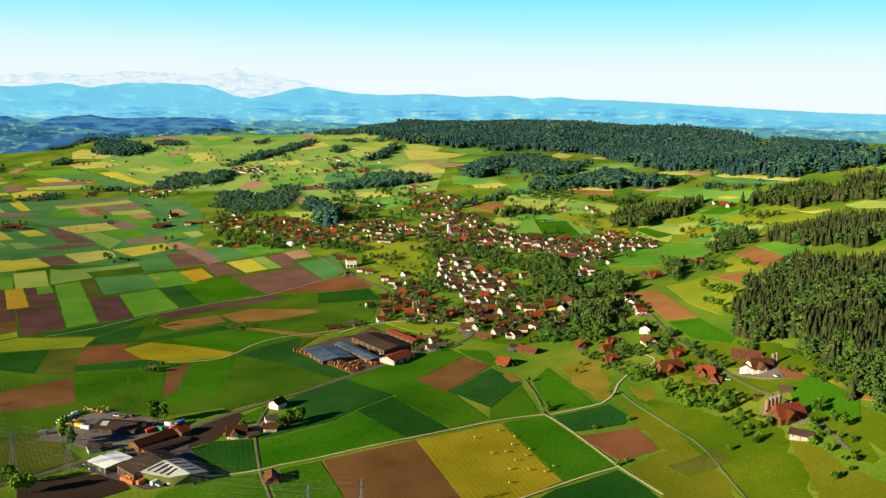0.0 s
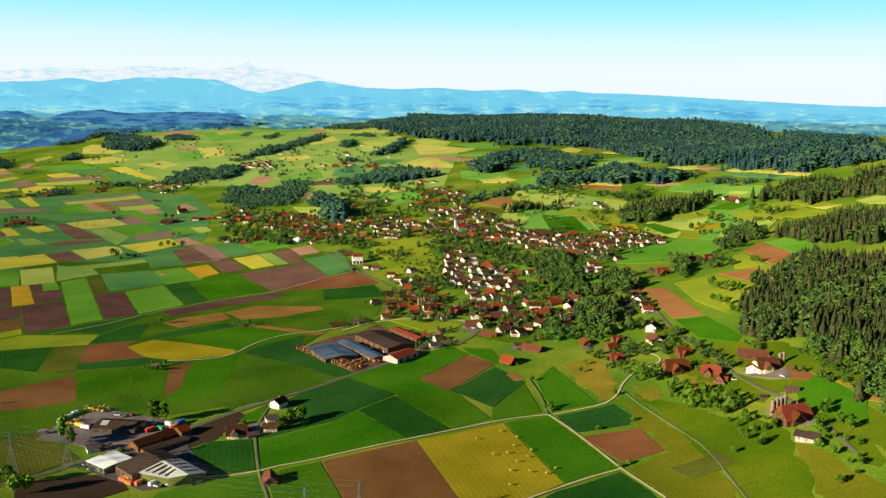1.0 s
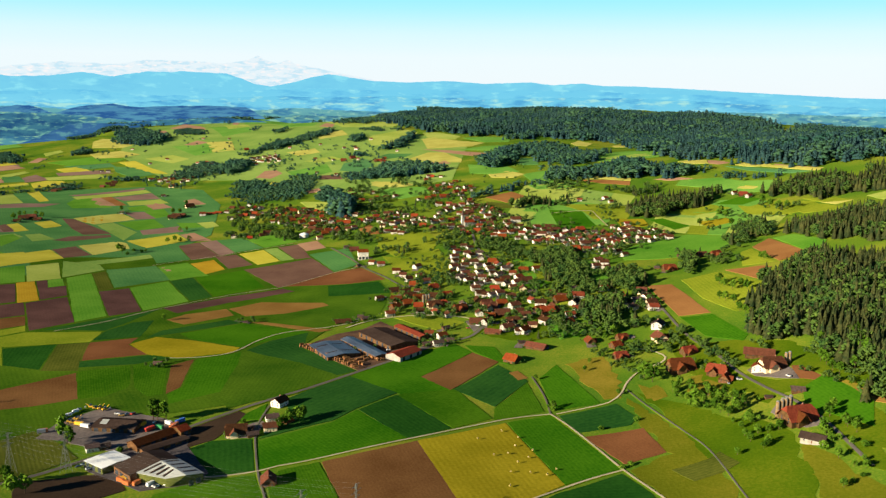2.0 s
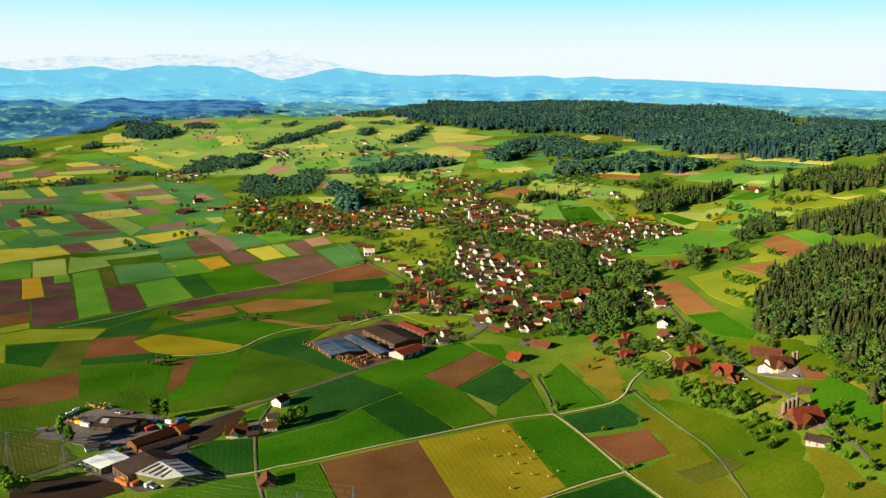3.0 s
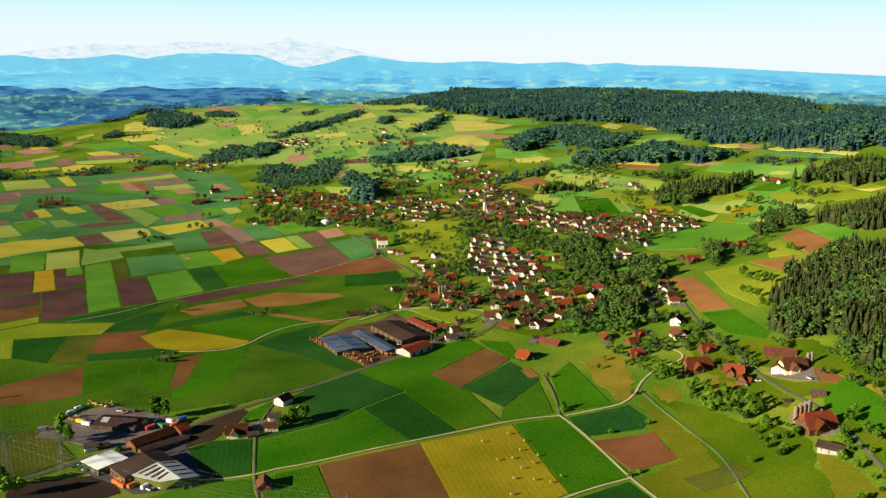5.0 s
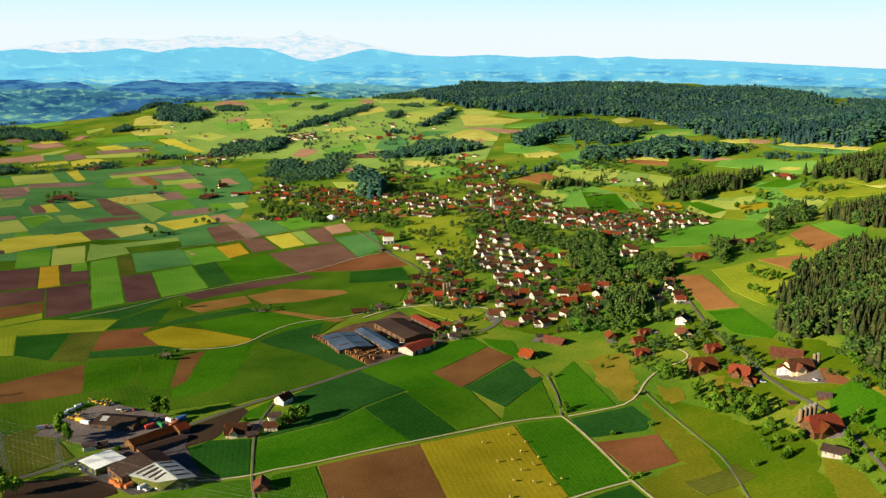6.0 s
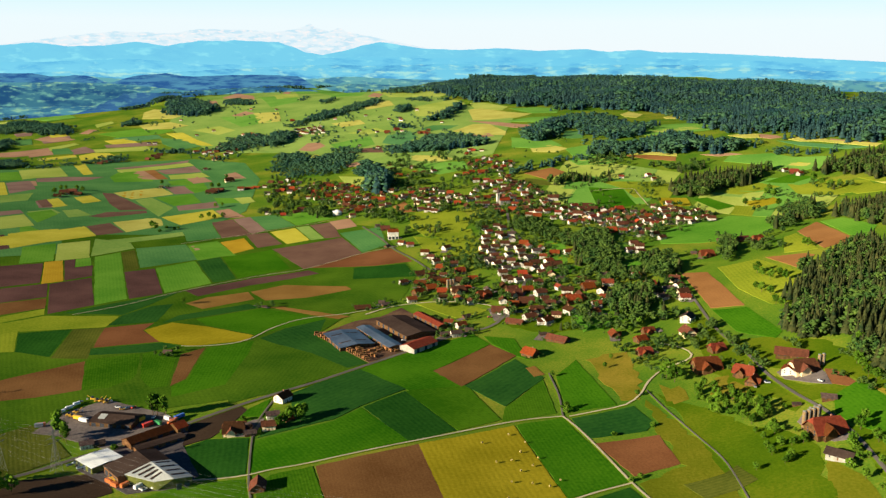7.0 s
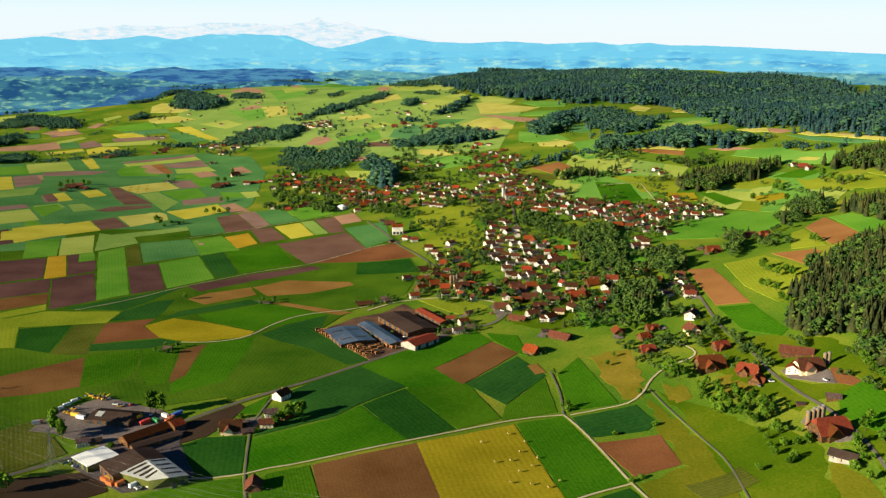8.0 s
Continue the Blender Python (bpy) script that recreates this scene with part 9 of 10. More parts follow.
lumber_stack(-127.6, 870.5, 33, 3.8, 1.6, 3.8, 4)
lumber_stack(-125.0, 867.1, 31, 3.6, 1.6, 3.1, 5)
lumber_stack(-122.4, 863.7, 28, 4.3, 1.6, 3.9, 6)
lumber_stack(-119.8, 860.4, 31, 3.4, 1.6, 2.8, 7)
lumber_stack(-117.3, 857.1, 32, 3.3, 1.6, 4.0, 8)
lumber_stack(-114.8, 853.8, 25, 3.6, 1.6, 2.7, 9)
lumber_stack(-112.3, 850.5, 20, 2.9, 1.6, 2.5, 10)
lumber_stack(-109.8, 847.3, 31, 4.5, 1.6, 3.5, 11)
lumber_stack(-107.3, 844.1, 25, 4.5, 1.6, 3.1, 12)
lumber_stack(-104.9, 841.0, 33, 4.0, 1.6, 4.0, 13)
lumber_stack(-102.5, 837.8, 31, 4.1, 1.6, 2.9, 14)
lumber_stack(-100.1, 834.7, 34, 2.8, 1.6, 3.7, 15)
lumber_stack(-97.7, 831.6, 34, 3.8, 1.6, 2.7, 16)
lumber_stack(-95.3, 828.6, 28, 4.3, 1.6, 3.2, 17)
lumber_stack(-92.9, 825.6, 31, 3.8, 1.6, 3.1, 18)
lumber_stack(-90.6, 822.6, 34, 3.2, 1.6, 3.7, 19)
lumber_stack(-88.3, 819.6, 34, 3.5, 1.6, 2.6, 20)
lumber_stack(-86.0, 816.7, 30, 4.1, 1.6, 3.9, 21)
lumber_stack(-83.7, 813.7, 28, 4.0, 1.6, 3.2, 22)
lumber_stack(-81.4, 810.9, 29, 4.4, 1.6, 3.6, 23)
lumber_stack(-79.2, 808.0, 33, 3.1, 1.6, 2.6, 24)
lumber_stack(-76.9, 805.1, 31, 4.4, 1.6, 3.4, 25)
lumber_stack(-74.7, 802.3, 22, 4.1, 1.6, 2.9, 26)
lumber_stack(-130.4, 885.1, 20, 4.9, 1.7, 1.8, 27)
lumber_stack(-127.4, 881.4, 23, 3.6, 1.7, 2.6, 28)
lumber_stack(-124.4, 877.7, 28, 4.4, 1.7, 2.7, 29)
lumber_stack(-121.4, 874.1, 23, 4.6, 1.7, 1.7, 30)
lumber_stack(-118.4, 870.5, 28, 3.9, 1.7, 1.9, 31)
lumber_stack(-115.5, 866.9, 21, 4.1, 1.7, 2.7, 32)
lumber_stack(-112.6, 863.4, 21, 3.6, 1.7, 2.1, 33)
lumber_stack(-109.7, 859.9, 27, 4.5, 1.7, 1.6, 34)
lumber_stack(-106.9, 856.4, 22, 3.5, 1.7, 2.7, 35)
lumber_stack(-104.0, 853.0, 20, 4.1, 1.7, 1.7, 36)
lumber_stack(-101.2, 849.6, 25, 4.6, 1.7, 2.4, 37)
lumber_stack(-98.4, 846.2, 20, 4.1, 1.7, 1.6, 38)
lumber_stack(-95.6, 842.9, 27, 3.7, 1.7, 1.6, 39)
lumber_stack(-92.9, 839.6, 31, 4.9, 1.7, 2.6, 40)
lumber_stack(-90.2, 836.3, 23, 3.9, 1.7, 2.3, 41)
lumber_stack(-87.4, 833.1, 29, 4.2, 1.7, 2.8, 42)
lumber_stack(-84.8, 829.9, 21, 4.9, 1.7, 2.8, 43)
lumber_stack(-82.1, 826.7, 24, 4.2, 1.7, 1.9, 44)
lumber_stack(-79.4, 823.6, 30, 4.8, 1.7, 1.5, 45)
lumber_stack(-76.8, 820.5, 24, 4.3, 1.7, 2.8, 46)
lumber_stack(-74.2, 817.4, 35, 4.3, 1.7, 1.7, 47)
lumber_stack(-71.6, 814.3, 30, 3.9, 1.7, 2.5, 48)
lumber_stack(-80.7, 853.2, 28, 4.8, 1.7, 1.6, 49)
lumber_stack(-95.0, 853.3, 118, 4.8, 1.7, 1.9, 50)
lumber_stack(-51.2, 827.6, 28, 4.0, 1.7, 1.8, 51)
lumber_stack(-87.0, 833.1, 118, 4.0, 1.7, 1.8, 52)
lumber_stack(-75.3, 851.4, 28, 4.3, 1.7, 1.4, 53)
lumber_stack(-75.7, 848.2, 28, 3.7, 1.7, 1.5, 54)
lumber_stack(-89.6, 849.0, 118, 4.4, 1.7, 1.9, 55)
lumber_stack(-80.1, 826.6, 28, 5.0, 1.7, 1.8, 56)
lumber_stack(-73.9, 828.0, 28, 5.3, 1.7, 2.5, 57)
lumber_stack(-69.3, 813.3, 118, 4.2, 1.7, 1.9, 58)
lumber_stack(-54.7, 835.9, 118, 4.9, 1.7, 2.5, 59)
lumber_stack(-82.9, 820.6, 118, 3.7, 1.7, 1.6, 60)
lumber_stack(-58.5, 834.5, 28, 5.1, 1.7, 1.3, 61)
lumber_stack(-68.9, 840.4, 28, 3.5, 1.7, 1.2, 62)
lumber_stack(-83.7, 826.6, 28, 5.0, 1.7, 1.5, 63)
lumber_stack(-71.6, 834.4, 118, 3.8, 1.7, 1.7, 64)
lumber_stack(-57.0, 845.2, 28, 3.7, 1.7, 2.4, 65)
lumber_stack(-67.6, 827.6, 28, 3.5, 1.7, 2.1, 66)
lumber_stack(-61.5, 833.4, 118, 4.1, 1.7, 2.5, 67)
lumber_stack(-93.5, 844.4, 118, 4.6, 1.7, 1.9, 68)
lumber_stack(-52.8, 830.9, 118, 5.2, 1.7, 1.6, 69)
lumber_stack(-88.4, 837.7, 118, 4.6, 1.7, 2.2, 70)
lumber_stack(-66.7, 850.2, 28, 3.6, 1.7, 1.4, 71)
lumber_stack(-71.4, 818.5, 28, 5.1, 1.7, 2.5, 72)
lumber_stack(-66.0, 831.3, 28, 3.8, 1.7, 1.6, 73)
lumber_stack(-87.6, 830.3, 118, 4.4, 1.7, 1.9, 74)
lumber_stack(-94.3, 838.1, 118, 3.7, 1.7, 1.9, 75)
lumber_stack(-65.5, 845.6, 28, 4.4, 1.7, 2.2, 76)
lumber_stack(-77.7, 814.0, 28, 4.4, 1.7, 2.2, 77)
lumber_stack(-60.6, 842.1, 28, 4.3, 1.7, 1.3, 78)
lumber_stack(-87.3, 846.6, 118, 4.9, 1.7, 1.9, 79)
lumber_stack(-53.2, 843.0, 28, 5.0, 1.7, 2.4, 80)
lumber_stack(-88.2, 832.4, 118, 5.1, 1.7, 1.7, 81)
lumber_stack(-56.2, 828.3, 118, 4.4, 1.7, 2.2, 82)
lumber_stack(-56.5, 835.0, 28, 3.5, 1.7, 2.5, 83)
lumber_stack(-64.1, 836.5, 28, 5.3, 1.7, 1.3, 84)
lumber_stack(-59.6, 832.2, 28, 4.0, 1.7, 2.5, 85)
lumber_stack(-70.8, 830.2, 28, 3.5, 1.7, 2.2, 86)
lumber_stack(-75.6, 831.4, 28, 4.4, 1.7, 1.5, 87)
lumber_stack(-53.4, 849.8, 28, 5.3, 1.7, 1.9, 88)
lumber_stack(-68.2, 850.8, 118, 5.3, 1.7, 2.5, 89)
lumber_stack(-75.4, 817.4, 118, 3.6, 1.7, 1.3, 90)
lumber_stack(-63.8, 847.7, 118, 4.0, 1.7, 2.1, 91)
lumber_stack(-58.8, 833.3, 28, 3.8, 1.7, 1.7, 92)
bale(28.7, 629.2, 118)
bale(47.8, 644.4, 172)
bale(59.1, 632.1, 75)
bale(55.4, 616.1, 39)
bale(38.4, 599.3, 2)
bale(48.8, 602.5, 72)
bale(67.1, 607.6, 142)
bale(54.4, 587.1, 119)
bale(62.8, 595.4, 0)
bale(47.9, 571.0, 93)
bale(61.3, 569.7, 8)
bale(72.2, 566.5, 137)
bale(79.6, 574.9, 97)
bale(45.2, 548.4, 144)


# ---- single trees ----
def limbs(seed, h):
    """A tapered trunk with a few rising limbs, for a tree of height h."""
    rng = random.Random(seed)
    bm = bmesh.new()

    def limb(a, b, r0, r1):
        a, b = Vector(a), Vector(b)
        d = (b - a).normalized()
        s = d.orthogonal().normalized()
        t = d.cross(s)
        ring0 = [bm.verts.new(a + (s * math.cos(k * 1.2566) + t * math.sin(k * 1.2566)) * r0) for k in range(5)]
        ring1 = [bm.verts.new(b + (s * math.cos(k * 1.2566) + t * math.sin(k * 1.2566)) * r1) for k in range(5)]
        for k in range(5):
            bm.faces.new((ring0[k], ring0[(k + 1) % 5], ring1[(k + 1) % 5], ring1[k]))

    limb((0, 0, -0.8), (0.1, 0, h * 0.55), h * 0.028, h * 0.014)
    for k in range(5):
        a = k * 1.3 + rng.uniform(0, 0.6)
        limb((0.05, 0, h * rng.uniform(0.22, 0.42)), (math.cos(a) * h * 0.22, math.sin(a) * h * 0.22, h * rng.uniform(0.5, 0.72)), h * 0.012, h * 0.004)
    return bm


TREES = {}


def tree(kind, x, y, h, turn):
    """A single tree; kind: round, tall or spruce, each in four growths."""
    key = (kind, int(turn) % 4)
    if key not in TREES:
        label = {"round": "green broadleaf tree with a ragged round crown", "tall": "tall slender green broadleaf tree", "spruce": "dark green spruce with drooping tiers",
                 "bush": "low green bush with a ragged outline"}[kind]
        ob = thing("bush" if kind == "bush" else "tree", label, "bush" if kind == "bush" else "tree", "trees of the village and meadows")
        sd = key[1] * 11 + len(kind)
        if kind == "spruce":
            v, fs = cone_tree(sd, 9, 7)
            part("trunk", tube(0.02, 0.006, -0.05, 0.9, 6), M_BARK, ob)
            crown = blank([tuple(q) for q in v], fs)
        else:
            v, fs = leafy_tree(sd, 40, *{"round": (0.36, 0.60, 0.10, 260), "tall": (0.17, 0.55, 0.085, 260), "bush": (0.5, 0.38, 0.14, 160)}[kind])
            part("trunk", limbs(sd, 1.0), M_BARK, ob)
            crown = blank([tuple(q) for q in v], fs)
        part("crown", crown, M_CONIFER_SINGLE if kind == "spruce" else M_LEAF_SINGLE, ob)
        TREES[key] = ob
        ob.matrix_basis = pose(x, y, float(height(x, y)), 0, 0, turn) @ Matrix.Diagonal((h, h, h, 1))
        return ob
    b = TREES[key]
    s = h / b.scale.x
    return copy_thing(b, pose(x, y, float(height(x, y)), 0, 0, turn) @ Matrix.Diagonal((s, s, s, 1)))


M_CONIFER_SINGLE = mat("spruce_needles_single", (0.010, 0.030, 0.007, 1), (0.034, 0.065, 0.012, 1), 0.25, 1.2, vary=0.35)


PLACES = np.array([tuple(o.location)[:2] for o in scene.objects if o.parent is None and o.get("category") in ("house", "hall")])
SCATTERED = [0]


def scatter(count, kinds, tall, *ring):
    """So many trees and bushes at random in a ring of corners, clear of the houses."""
    SCATTERED[0] += 1
    rng = random.Random(SCATTERED[0] * 31)
    xs, ys = [p[0] for p in ring], [p[1] for p in ring]
    made = 0
    for _ in range(count * 20):
        x, y = rng.uniform(min(xs), max(xs)), rng.uniform(min(ys), max(ys))
        if not inside(x, y, list(ring)) or np.min(np.hypot(PLACES[:, 0] - x, PLACES[:, 1] - y)) < 8.5:
            continue
        tree(rng.choice(kinds), x, y, tall * rng.uniform(0.6, 1.4), rng.randrange(360))
        made += 1
        if made == count:
            break


def grove(count, conifers, tall, *ring):
    """Garden trees and shrubs among the houses and along the hedges, too many to count."""
    SCATTERED[0] += 1
    rng = np.random.default_rng(SCATTERED[0] * 31)
    xs, ys = [p[0] for p in ring], [p[1] for p in ring]
    x, y = rng.uniform(min(xs), max(xs), count * 8), rng.uniform(min(ys), max(ys), count * 8)
    clump = np.array([noise.noise((a * 0.022, b * 0.022, 5.0)) > -0.08 for a, b in zip(x, y)])
    ok = inside(x, y, list(ring)) & clump
    x, y = x[ok], y[ok]
    free = np.array([np.min(np.hypot(PLACES[:, 0] - a, PLACES[:, 1] - b)) > 8.0 for a, b in zip(x, y)])
    x, y = x[free][:count], y[free][:count]
    far = math.hypot(sum(xs) / len(xs), sum(ys) / len(ys)) > 2300
    return join_trees("garden_trees", zip(x, y, height(x, y)), conifers, tall, far, rng, "green garden trees and shrubs among the houses and meadows", "trees", "")


def gardens(count, low, high):
    """Shrubs, hedges and small fruit trees close round the houses, too many to count."""
    rng = np.random.default_rng(77)
    spots = []
    for hx, hy in PLACES:
        if hy < 780 or hy > 2300:
            continue
        for _ in range(count):
            a, d = rng.uniform(0, 6.283), rng.uniform(7.0, 13.0)
            x, y = hx + math.cos(a) * d, hy + math.sin(a) * d
            if np.min(np.hypot(PLACES[:, 0] - x, PLACES[:, 1] - y)) > 6.4:
                spots.append((x, y))
    half = len(spots) // 2
    for part_, tall in ((spots[:half], low), (spots[half:], high)):
        xs, ys = np.array([p[0] for p in part_]), np.array([p[1] for p in part_])
        join_trees("garden_shrubs", zip(xs, ys, height(xs, ys)), 0.04, tall, False, rng, "green shrubs and fruit trees close round the houses", "shrubs", "")


def forecourts():
    """Paved drives and yards beside the houses, one sheet of small slabs laid on the ground."""
    rng = random.Random(5)
    verts, faces = [], []
    for hx, hy in PLACES:
        if hy < 780 or hy > 2300 or rng.random() < 0.25:
            continue
        a = rng.uniform(0, 6.283)
        ux, uy = math.cos(a), math.sin(a)
        l, w, d = rng.uniform(5, 11), rng.uniform(2.5, 4.5), rng.uniform(3, 6)
        b = len(verts)
        for p, q in ((-1, -1), (0, -1), (1, -1), (1, 1), (0, 1), (-1, 1)):
            x, y = hx + ux * (d + p * l) - uy * q * w, hy + uy * (d + p * l) + ux * q * w
            verts.append((x, y, float(height(x, y)) + 0.55 + hy * 0.0002))
        faces += [(b, b + 1, b + 4, b + 5), (b + 1, b + 2, b + 3, b + 4)]
    return mesh_object("forecourts", verts, faces, M_YARD, label="grey paved drives and yards beside the village houses", category="pavement", kind="structure")


forecourts()
gardens(6, 4.5, 7.0)

tree("tall", -278.9, 633.7, 23.2, 77)
tree("tall", -270.2, 626.7, 14.8, 154)
tree("tall", -273.7, 630.3, 16.3, 231)
tree("tall", -222.3, 677.0, 19.4, 308)
tree("tall", -215.9, 674.8, 18.8, 25)
tree("tall", -224.4, 673.7, 21.0, 102)
tree("round", -111.3, 670.2, 12.2, 179)
tree("round", -106.5, 673.3, 11.8, 256)
tree("round", -116.3, 666.0, 11.7, 333)
tree("round", -121.8, 653.3, 9.9, 50)
tree("round", -119.8, 656.4, 10.9, 127)
tree("round", -107.4, 665.5, 10.1, 204)
tree("round", -278.7, 548.1, 14.1, 281)
tree("round", -273.1, 551.9, 13.8, 358)
tree("round", -289.4, 562.8, 14.3, 75)
tree("bush", -221.7, 628.7, 5.4, 152)
tree("bush", -232.9, 619.2, 5.3, 229)
tree("bush", -161.1, 643.8, 5.2, 306)
tree("bush", -152.6, 668.3, 5.2, 23)
tree("round", -307.4, 997.2, 8.7, 100)
tree("round", -507.4, 1449.7, 13.6, 177)
tree("round", -494.7, 1431.1, 14.9, 254)
tree("bush", -483.7, 1453.0, 6.4, 331)
tree("bush", -468.9, 1444.2, 6.6, 48)
tree("bush", -484.5, 1422.3, 6.7, 125)
tree("bush", -464.9, 1454.6, 5.3, 202)
tree("round", -451.4, 1532.0, 11.1, 279)
tree("round", -443.1, 1547.3, 11.4, 356)
tree("round", -417.9, 1544.7, 10.8, 73)
tree("round", -430.1, 1535.8, 9.8, 150)
tree("round", -459.4, 1642.3, 10.7, 227)
tree("round", -449.6, 1652.4, 9.5, 304)
tree("round", 181.8, 726.9, 16.3, 21)
tree("round", 178.3, 736.3, 16.0, 98)
tree("round", 206.4, 697.1, 9.9, 175)
tree("round", 216.3, 685.2, 9.2, 252)
tree("round", 205.4, 685.2, 11.0, 329)
tree("tall", 214.0, 674.2, 12.5, 46)
tree("tall", 222.7, 663.0, 13.7, 123)
tree("tall", 226.7, 646.4, 13.5, 200)
tree("tall", 229.3, 638.0, 12.2, 277)
tree("tall", 227.5, 654.0, 11.9, 354)
tree("bush", 152.5, 653.0, 4.9, 71)
tree("bush", 123.2, 642.4, 4.7, 148)
tree("bush", 124.6, 573.5, 4.3, 225)
tree("bush", 131.1, 577.5, 4.5, 302)
tree("bush", 92.8, 686.9, 5.3, 19)
tree("bush", 90.5, 694.1, 4.1, 96)
tree("round", 150.3, 708.4, 6.2, 173)
tree("round", 93.4, 691.5, 7.5, 250)
tree("round", 140.5, 790.1, 5.6, 327)
tree("round", 132.6, 771.3, 6.1, 44)
tree("round", 154.9, 800.1, 5.9, 121)
tree("round", 87.7, 759.8, 5.7, 198)
tree("round", 215.5, 583.6, 7.4, 275)
tree("round", 224.2, 592.7, 5.9, 352)
tree("round", 214.9, 593.2, 6.3, 69)
tree("round", 217.2, 606.4, 5.9, 146)
tree("round", 227.3, 613.5, 6.7, 223)
tree("round", 201.4, 568.6, 6.1, 300)
tree("round", 233.5, 592.1, 6.2, 17)
tree("round", 239.5, 593.2, 7.0, 94)
tree("round", 222.4, 571.1, 6.1, 171)
tree("round", 247.2, 593.3, 6.6, 248)
tree("round", 272.8, 591.5, 10.8, 325)
tree("round", 276.9, 575.0, 8.5, 42)
tree("round", 276.9, 570.6, 8.3, 119)
tree("round", 280.5, 601.1, 8.8, 196)
tree("round", 278.2, 561.4, 10.4, 273)
tree("round", 262.3, 574.8, 9.9, 350)
tree("round", 306.4, 662.9, 9.9, 67)
tree("round", 308.9, 654.2, 10.3, 144)
tree("round", 308.3, 677.6, 9.8, 221)
tree("round", 320.6, 657.5, 10.7, 298)
tree("round", 321.0, 677.6, 9.3, 15)
tree("round", 308.6, 688.8, 11.4, 92)
tree("round", 333.1, 667.0, 18.8, 169)
tree("round", 342.5, 702.0, 19.1, 246)
tree("round", 336.9, 684.8, 18.0, 323)
tree("round", 324.5, 727.7, 10.9, 40)
tree("round", 353.6, 747.9, 8.2, 117)
tree("round", 349.8, 760.8, 9.0, 194)
tree("round", 299.9, 900.2, 10.9, 271)
tree("round", 303.8, 886.0, 10.4, 348)
tree("round", 297.0, 909.2, 9.3, 65)
tree("round", 315.8, 864.2, 10.9, 142)
tree("round", 322.5, 868.0, 9.9, 219)
tree("round", 300.5, 858.4, 10.5, 296)
tree("round", 303.1, 850.1, 9.0, 13)
tree("round", 314.0, 946.0, 10.9, 90)
tree("round", 317.7, 929.8, 11.8, 167)
tree("round", 327.3, 932.6, 10.7, 244)
tree("round", 328.5, 918.7, 11.6, 321)
tree("round", 312.5, 960.5, 13.7, 38)
tree("bush", 292.5, 766.4, 4.6, 115)
tree("bush", 258.5, 508.7, 4.1, 192)
tree("bush", 250.5, 505.5, 4.1, 269)
tree("round", 383.9, 1031.5, 9.7, 346)
tree("round", 384.3, 1021.8, 11.7, 63)
tree("round", 530.6, 1393.7, 13.8, 140)
tree("round", 534.9, 1370.8, 13.5, 217)
tree("round", 544.1, 1361.9, 12.7, 294)
tree("round", 528.0, 1422.6, 16.5, 11)
tree("round", 449.5, 1394.2, 14.1, 88)
tree("round", 455.9, 1379.0, 13.1, 165)
tree("round", 461.6, 1419.6, 12.5, 242)
tree("round", 443.9, 1315.0, 12.5, 319)
tree("round", 407.1, 1351.1, 13.0, 36)
tree("round", 176.7, 862.3, 10.1, 113)
tree("round", 205.0, 912.1, 8.6, 190)
tree("round", 165.5, 845.3, 8.3, 267)
tree("round", 243.2, 502.0, 7.2, 344)
tree("round", 263.6, 516.5, 6.7, 61)
tree("round", -803.2, 1739.2, 13.8, 138)
tree("round", -809.5, 1802.9, 10.6, 215)
tree("round", -786.4, 1801.8, 12.1, 292)
tree("round", -766.4, 1781.2, 13.0, 9)
tree("round", -814.5, 1791.3, 11.7, 86)
tree("round", -532.6, 1866.1, 13.8, 163)
tree("round", -518.7, 1871.1, 11.9, 240)
tree("round", -538.3, 1997.9, 11.1, 317)
tree("round", -656.6, 1920.6, 11.7, 34)
tree("round", -977.6, 2332.4, 10.3, 111)
tree("round", -950.3, 2374.6, 11.7, 188)
grove(299, 0.05, 13.8, (-429.3, 1958.3), (-262.8, 1825.6), (-9.7, 1620.9), (1.0, 1449.9), (-81.5, 1457.9), (-135.2, 1443.4), (-304.7, 1515.7), (-386.6, 1711.3))
grove(66, 0.00, 12.5, (-368.6, 1585.5), (-243.6, 1554.4), (-214.4, 1487.3), (-294.4, 1511.9), (-351.2, 1530.6))
grove(194, 0.05, 11.2, (-137.9, 1472.2), (10.1, 1446.4), (35.3, 1347.9), (22.4, 1052.4), (45.2, 952.5), (20.5, 928.4), (-55.9, 1015.2), (-51.8, 1131.4), (-19.3, 1120.3), (-38.7, 1274.5), (-82.0, 1322.3))
grove(171, 0.05, 12.5, (50.8, 1093.4), (177.6, 1064.5), (241.0, 989.9), (227.7, 881.5), (188.5, 802.1), (118.4, 857.4), (82.2, 884.3), (44.4, 932.2))
grove(134, 0.05, 11.2, (-0.7, 1948.4), (100.0, 1791.1), (107.1, 1548.7), (159.8, 1495.1), (149.2, 1386.6), (61.7, 1374.5), (1.0, 1449.9), (-20.3, 1650.9))
grove(119, 0.05, 11.2, (154.5, 1440.5), (303.8, 1422.8), (366.5, 1356.2), (346.2, 1277.3), (254.0, 1176.8), (203.3, 1182.9), (142.1, 1315.4))
grove(89, 0.00, 7.5, (27.1, 1368.1), (93.4, 1329.5), (125.5, 1148.8), (110.7, 1068.0), (76.9, 1069.2), (23.2, 1104.4))
grove(74, 0.00, 12.5, (188.1, 1088.6), (230.9, 1097.3), (240.7, 1002.8), (195.4, 979.4), (168.3, 1004.1))
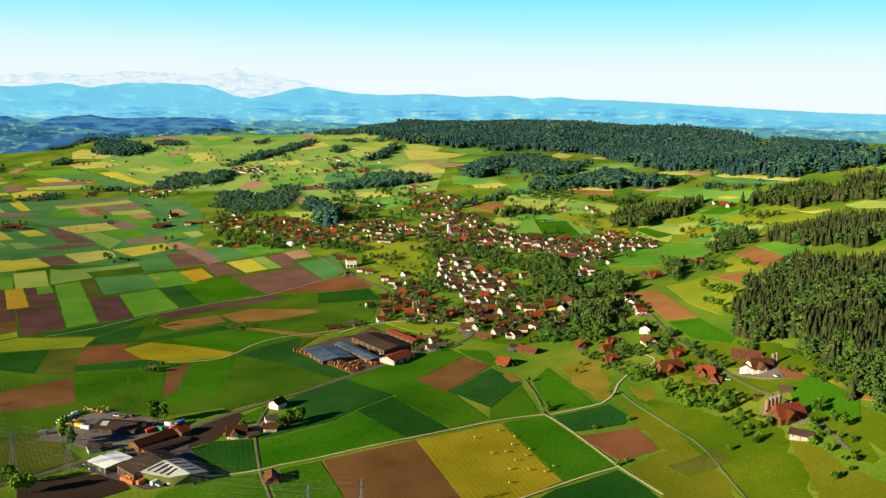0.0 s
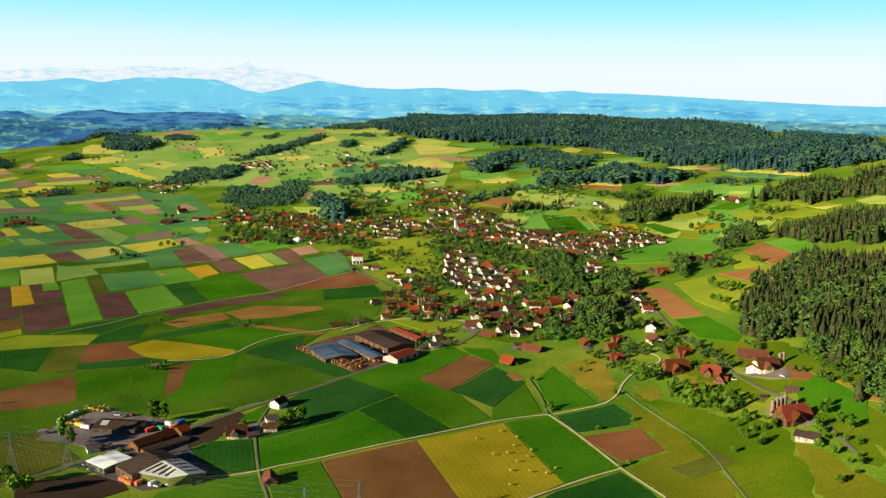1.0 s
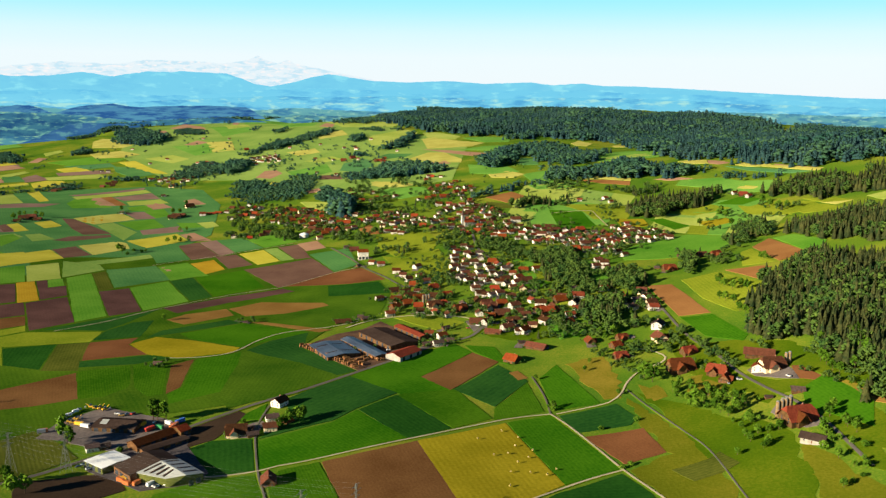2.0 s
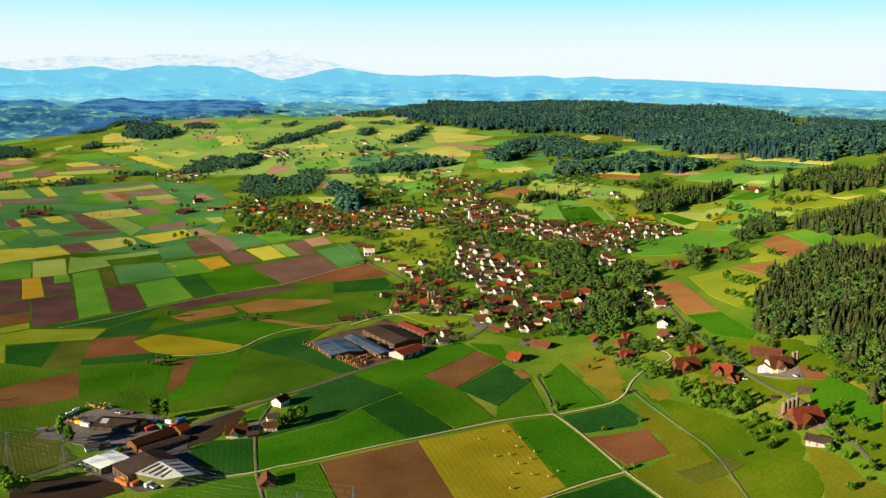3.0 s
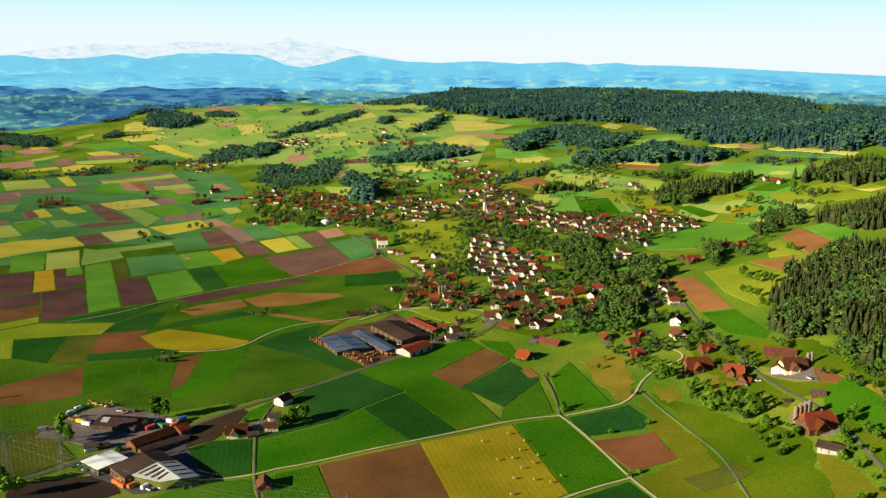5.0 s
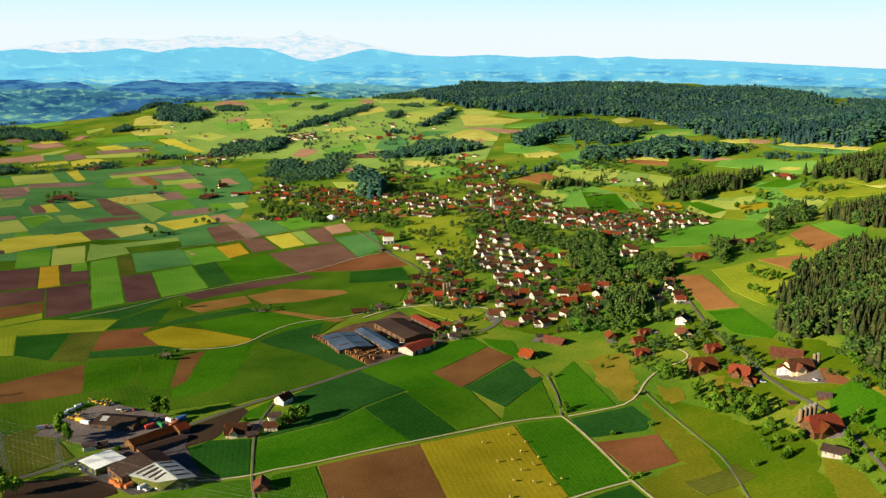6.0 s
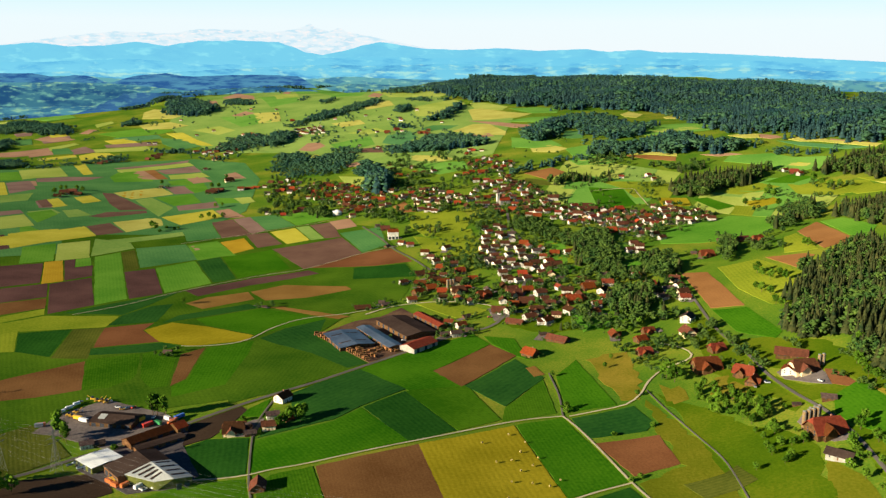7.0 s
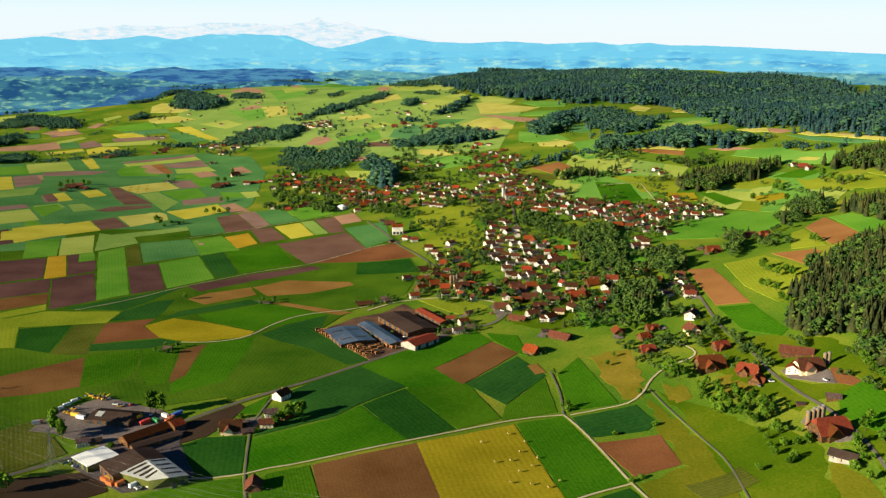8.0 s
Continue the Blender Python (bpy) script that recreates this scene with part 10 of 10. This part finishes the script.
grove(62, 0.00, 7.6, (139.4, 851.1), (208.8, 823.5), (235.3, 825.2), (268.5, 723.7), (246.6, 684.5), (205.4, 710.4), (176.5, 724.0), (150.2, 787.2))
scatter(38, ('round', 'tall', 'bush', 'round'), 7.5, (194.5, 712.4), (206.4, 723.3), (209.6, 693.0), (225.1, 671.3), (242.6, 659.7), (242.2, 636.5), (227.1, 619.0), (214.8, 637.1), (199.7, 656.6), (191.8, 683.9))
scatter(16, ('round', 'bush'), 6.0, (215.3, 638.8), (242.4, 601.1), (238.8, 570.8), (200.7, 533.1), (197.1, 566.3))
grove(32, 0.00, 8.8, (257.4, 794.5), (279.2, 769.6), (281.1, 684.5), (308.7, 613.1), (333.1, 667.0), (314.3, 713.7), (295.3, 747.5))
scatter(12, ('round', 'bush'), 6.0, (253.2, 589.5), (279.6, 548.6), (262.6, 507.1), (246.9, 520.4))
grove(134, 0.00, 10.6, (-785.7, 3082.6), (-433.1, 3022.6), (-53.1, 2701.8), (-37.8, 1986.9), (-202.0, 2152.1), (-350.5, 2440.2), (-583.0, 2393.3))
grove(134, 0.05, 13.8, (-197.5, 2104.6), (-0.7, 1948.4), (10.6, 1633.3), (-92.4, 1646.9), (-152.5, 1743.2))
grove(53, 0.00, 10.6, (-767.7, 2458.0), (-615.2, 2667.2), (-547.3, 2505.7), (-614.2, 2231.5), (-736.7, 2357.1))
grove(35, 0.00, 12.8, (-505.6, 2615.1), (-396.5, 2890.4), (-319.9, 2696.4), (-435.6, 2405.1))
grove(35, 0.00, 10.6, (-1186.2, 3127.4), (-770.8, 3355.0), (-661.3, 2871.1), (-956.8, 2598.1))
grove(36, 0.00, 10.0, (224.2, 1634.6), (354.8, 1535.8), (324.1, 1435.1), (244.2, 1438.8), (195.2, 1479.3))
grove(36, 0.00, 13.8, (231.1, 1774.5), (308.7, 1714.7), (282.1, 1616.5), (177.2, 1673.0))
grove(36, 0.00, 11.2, (426.5, 1484.6), (555.0, 1413.7), (469.9, 1150.3), (401.5, 1157.5), (389.3, 1317.6))
grove(36, 0.00, 11.2, (319.8, 1175.2), (374.5, 1139.8), (397.0, 1133.4), (370.4, 1044.1), (305.2, 1043.1))
grove(20, 0.00, 16.2, (314.7, 845.1), (319.3, 749.4), (304.5, 747.1), (288.8, 769.7))
grove(35, 0.00, 10.6, (-1197.6, 2333.9), (-928.3, 2434.8), (-903.7, 2369.3), (-1151.6, 2242.8))
grove(35, 0.00, 10.6, (-234.7, 2500.6), (-16.6, 2367.8), (-1.1, 2089.7), (-185.2, 2274.1))
grove(30, 0.00, 9.5, (100.1, 2358.3), (241.6, 2319.1), (189.4, 1796.6), (86.7, 1741.8))
grove(48, 0.00, 9.0, (128.3, 892.1), (182.8, 851.7), (239.1, 840.0), (228.2, 779.2), (172.1, 797.1), (125.2, 827.1))
grove(20, 0.00, 10.0, (238.7, 848.6), (253.8, 720.5), (257.3, 703.7), (251.9, 700.8), (230.3, 836.5))
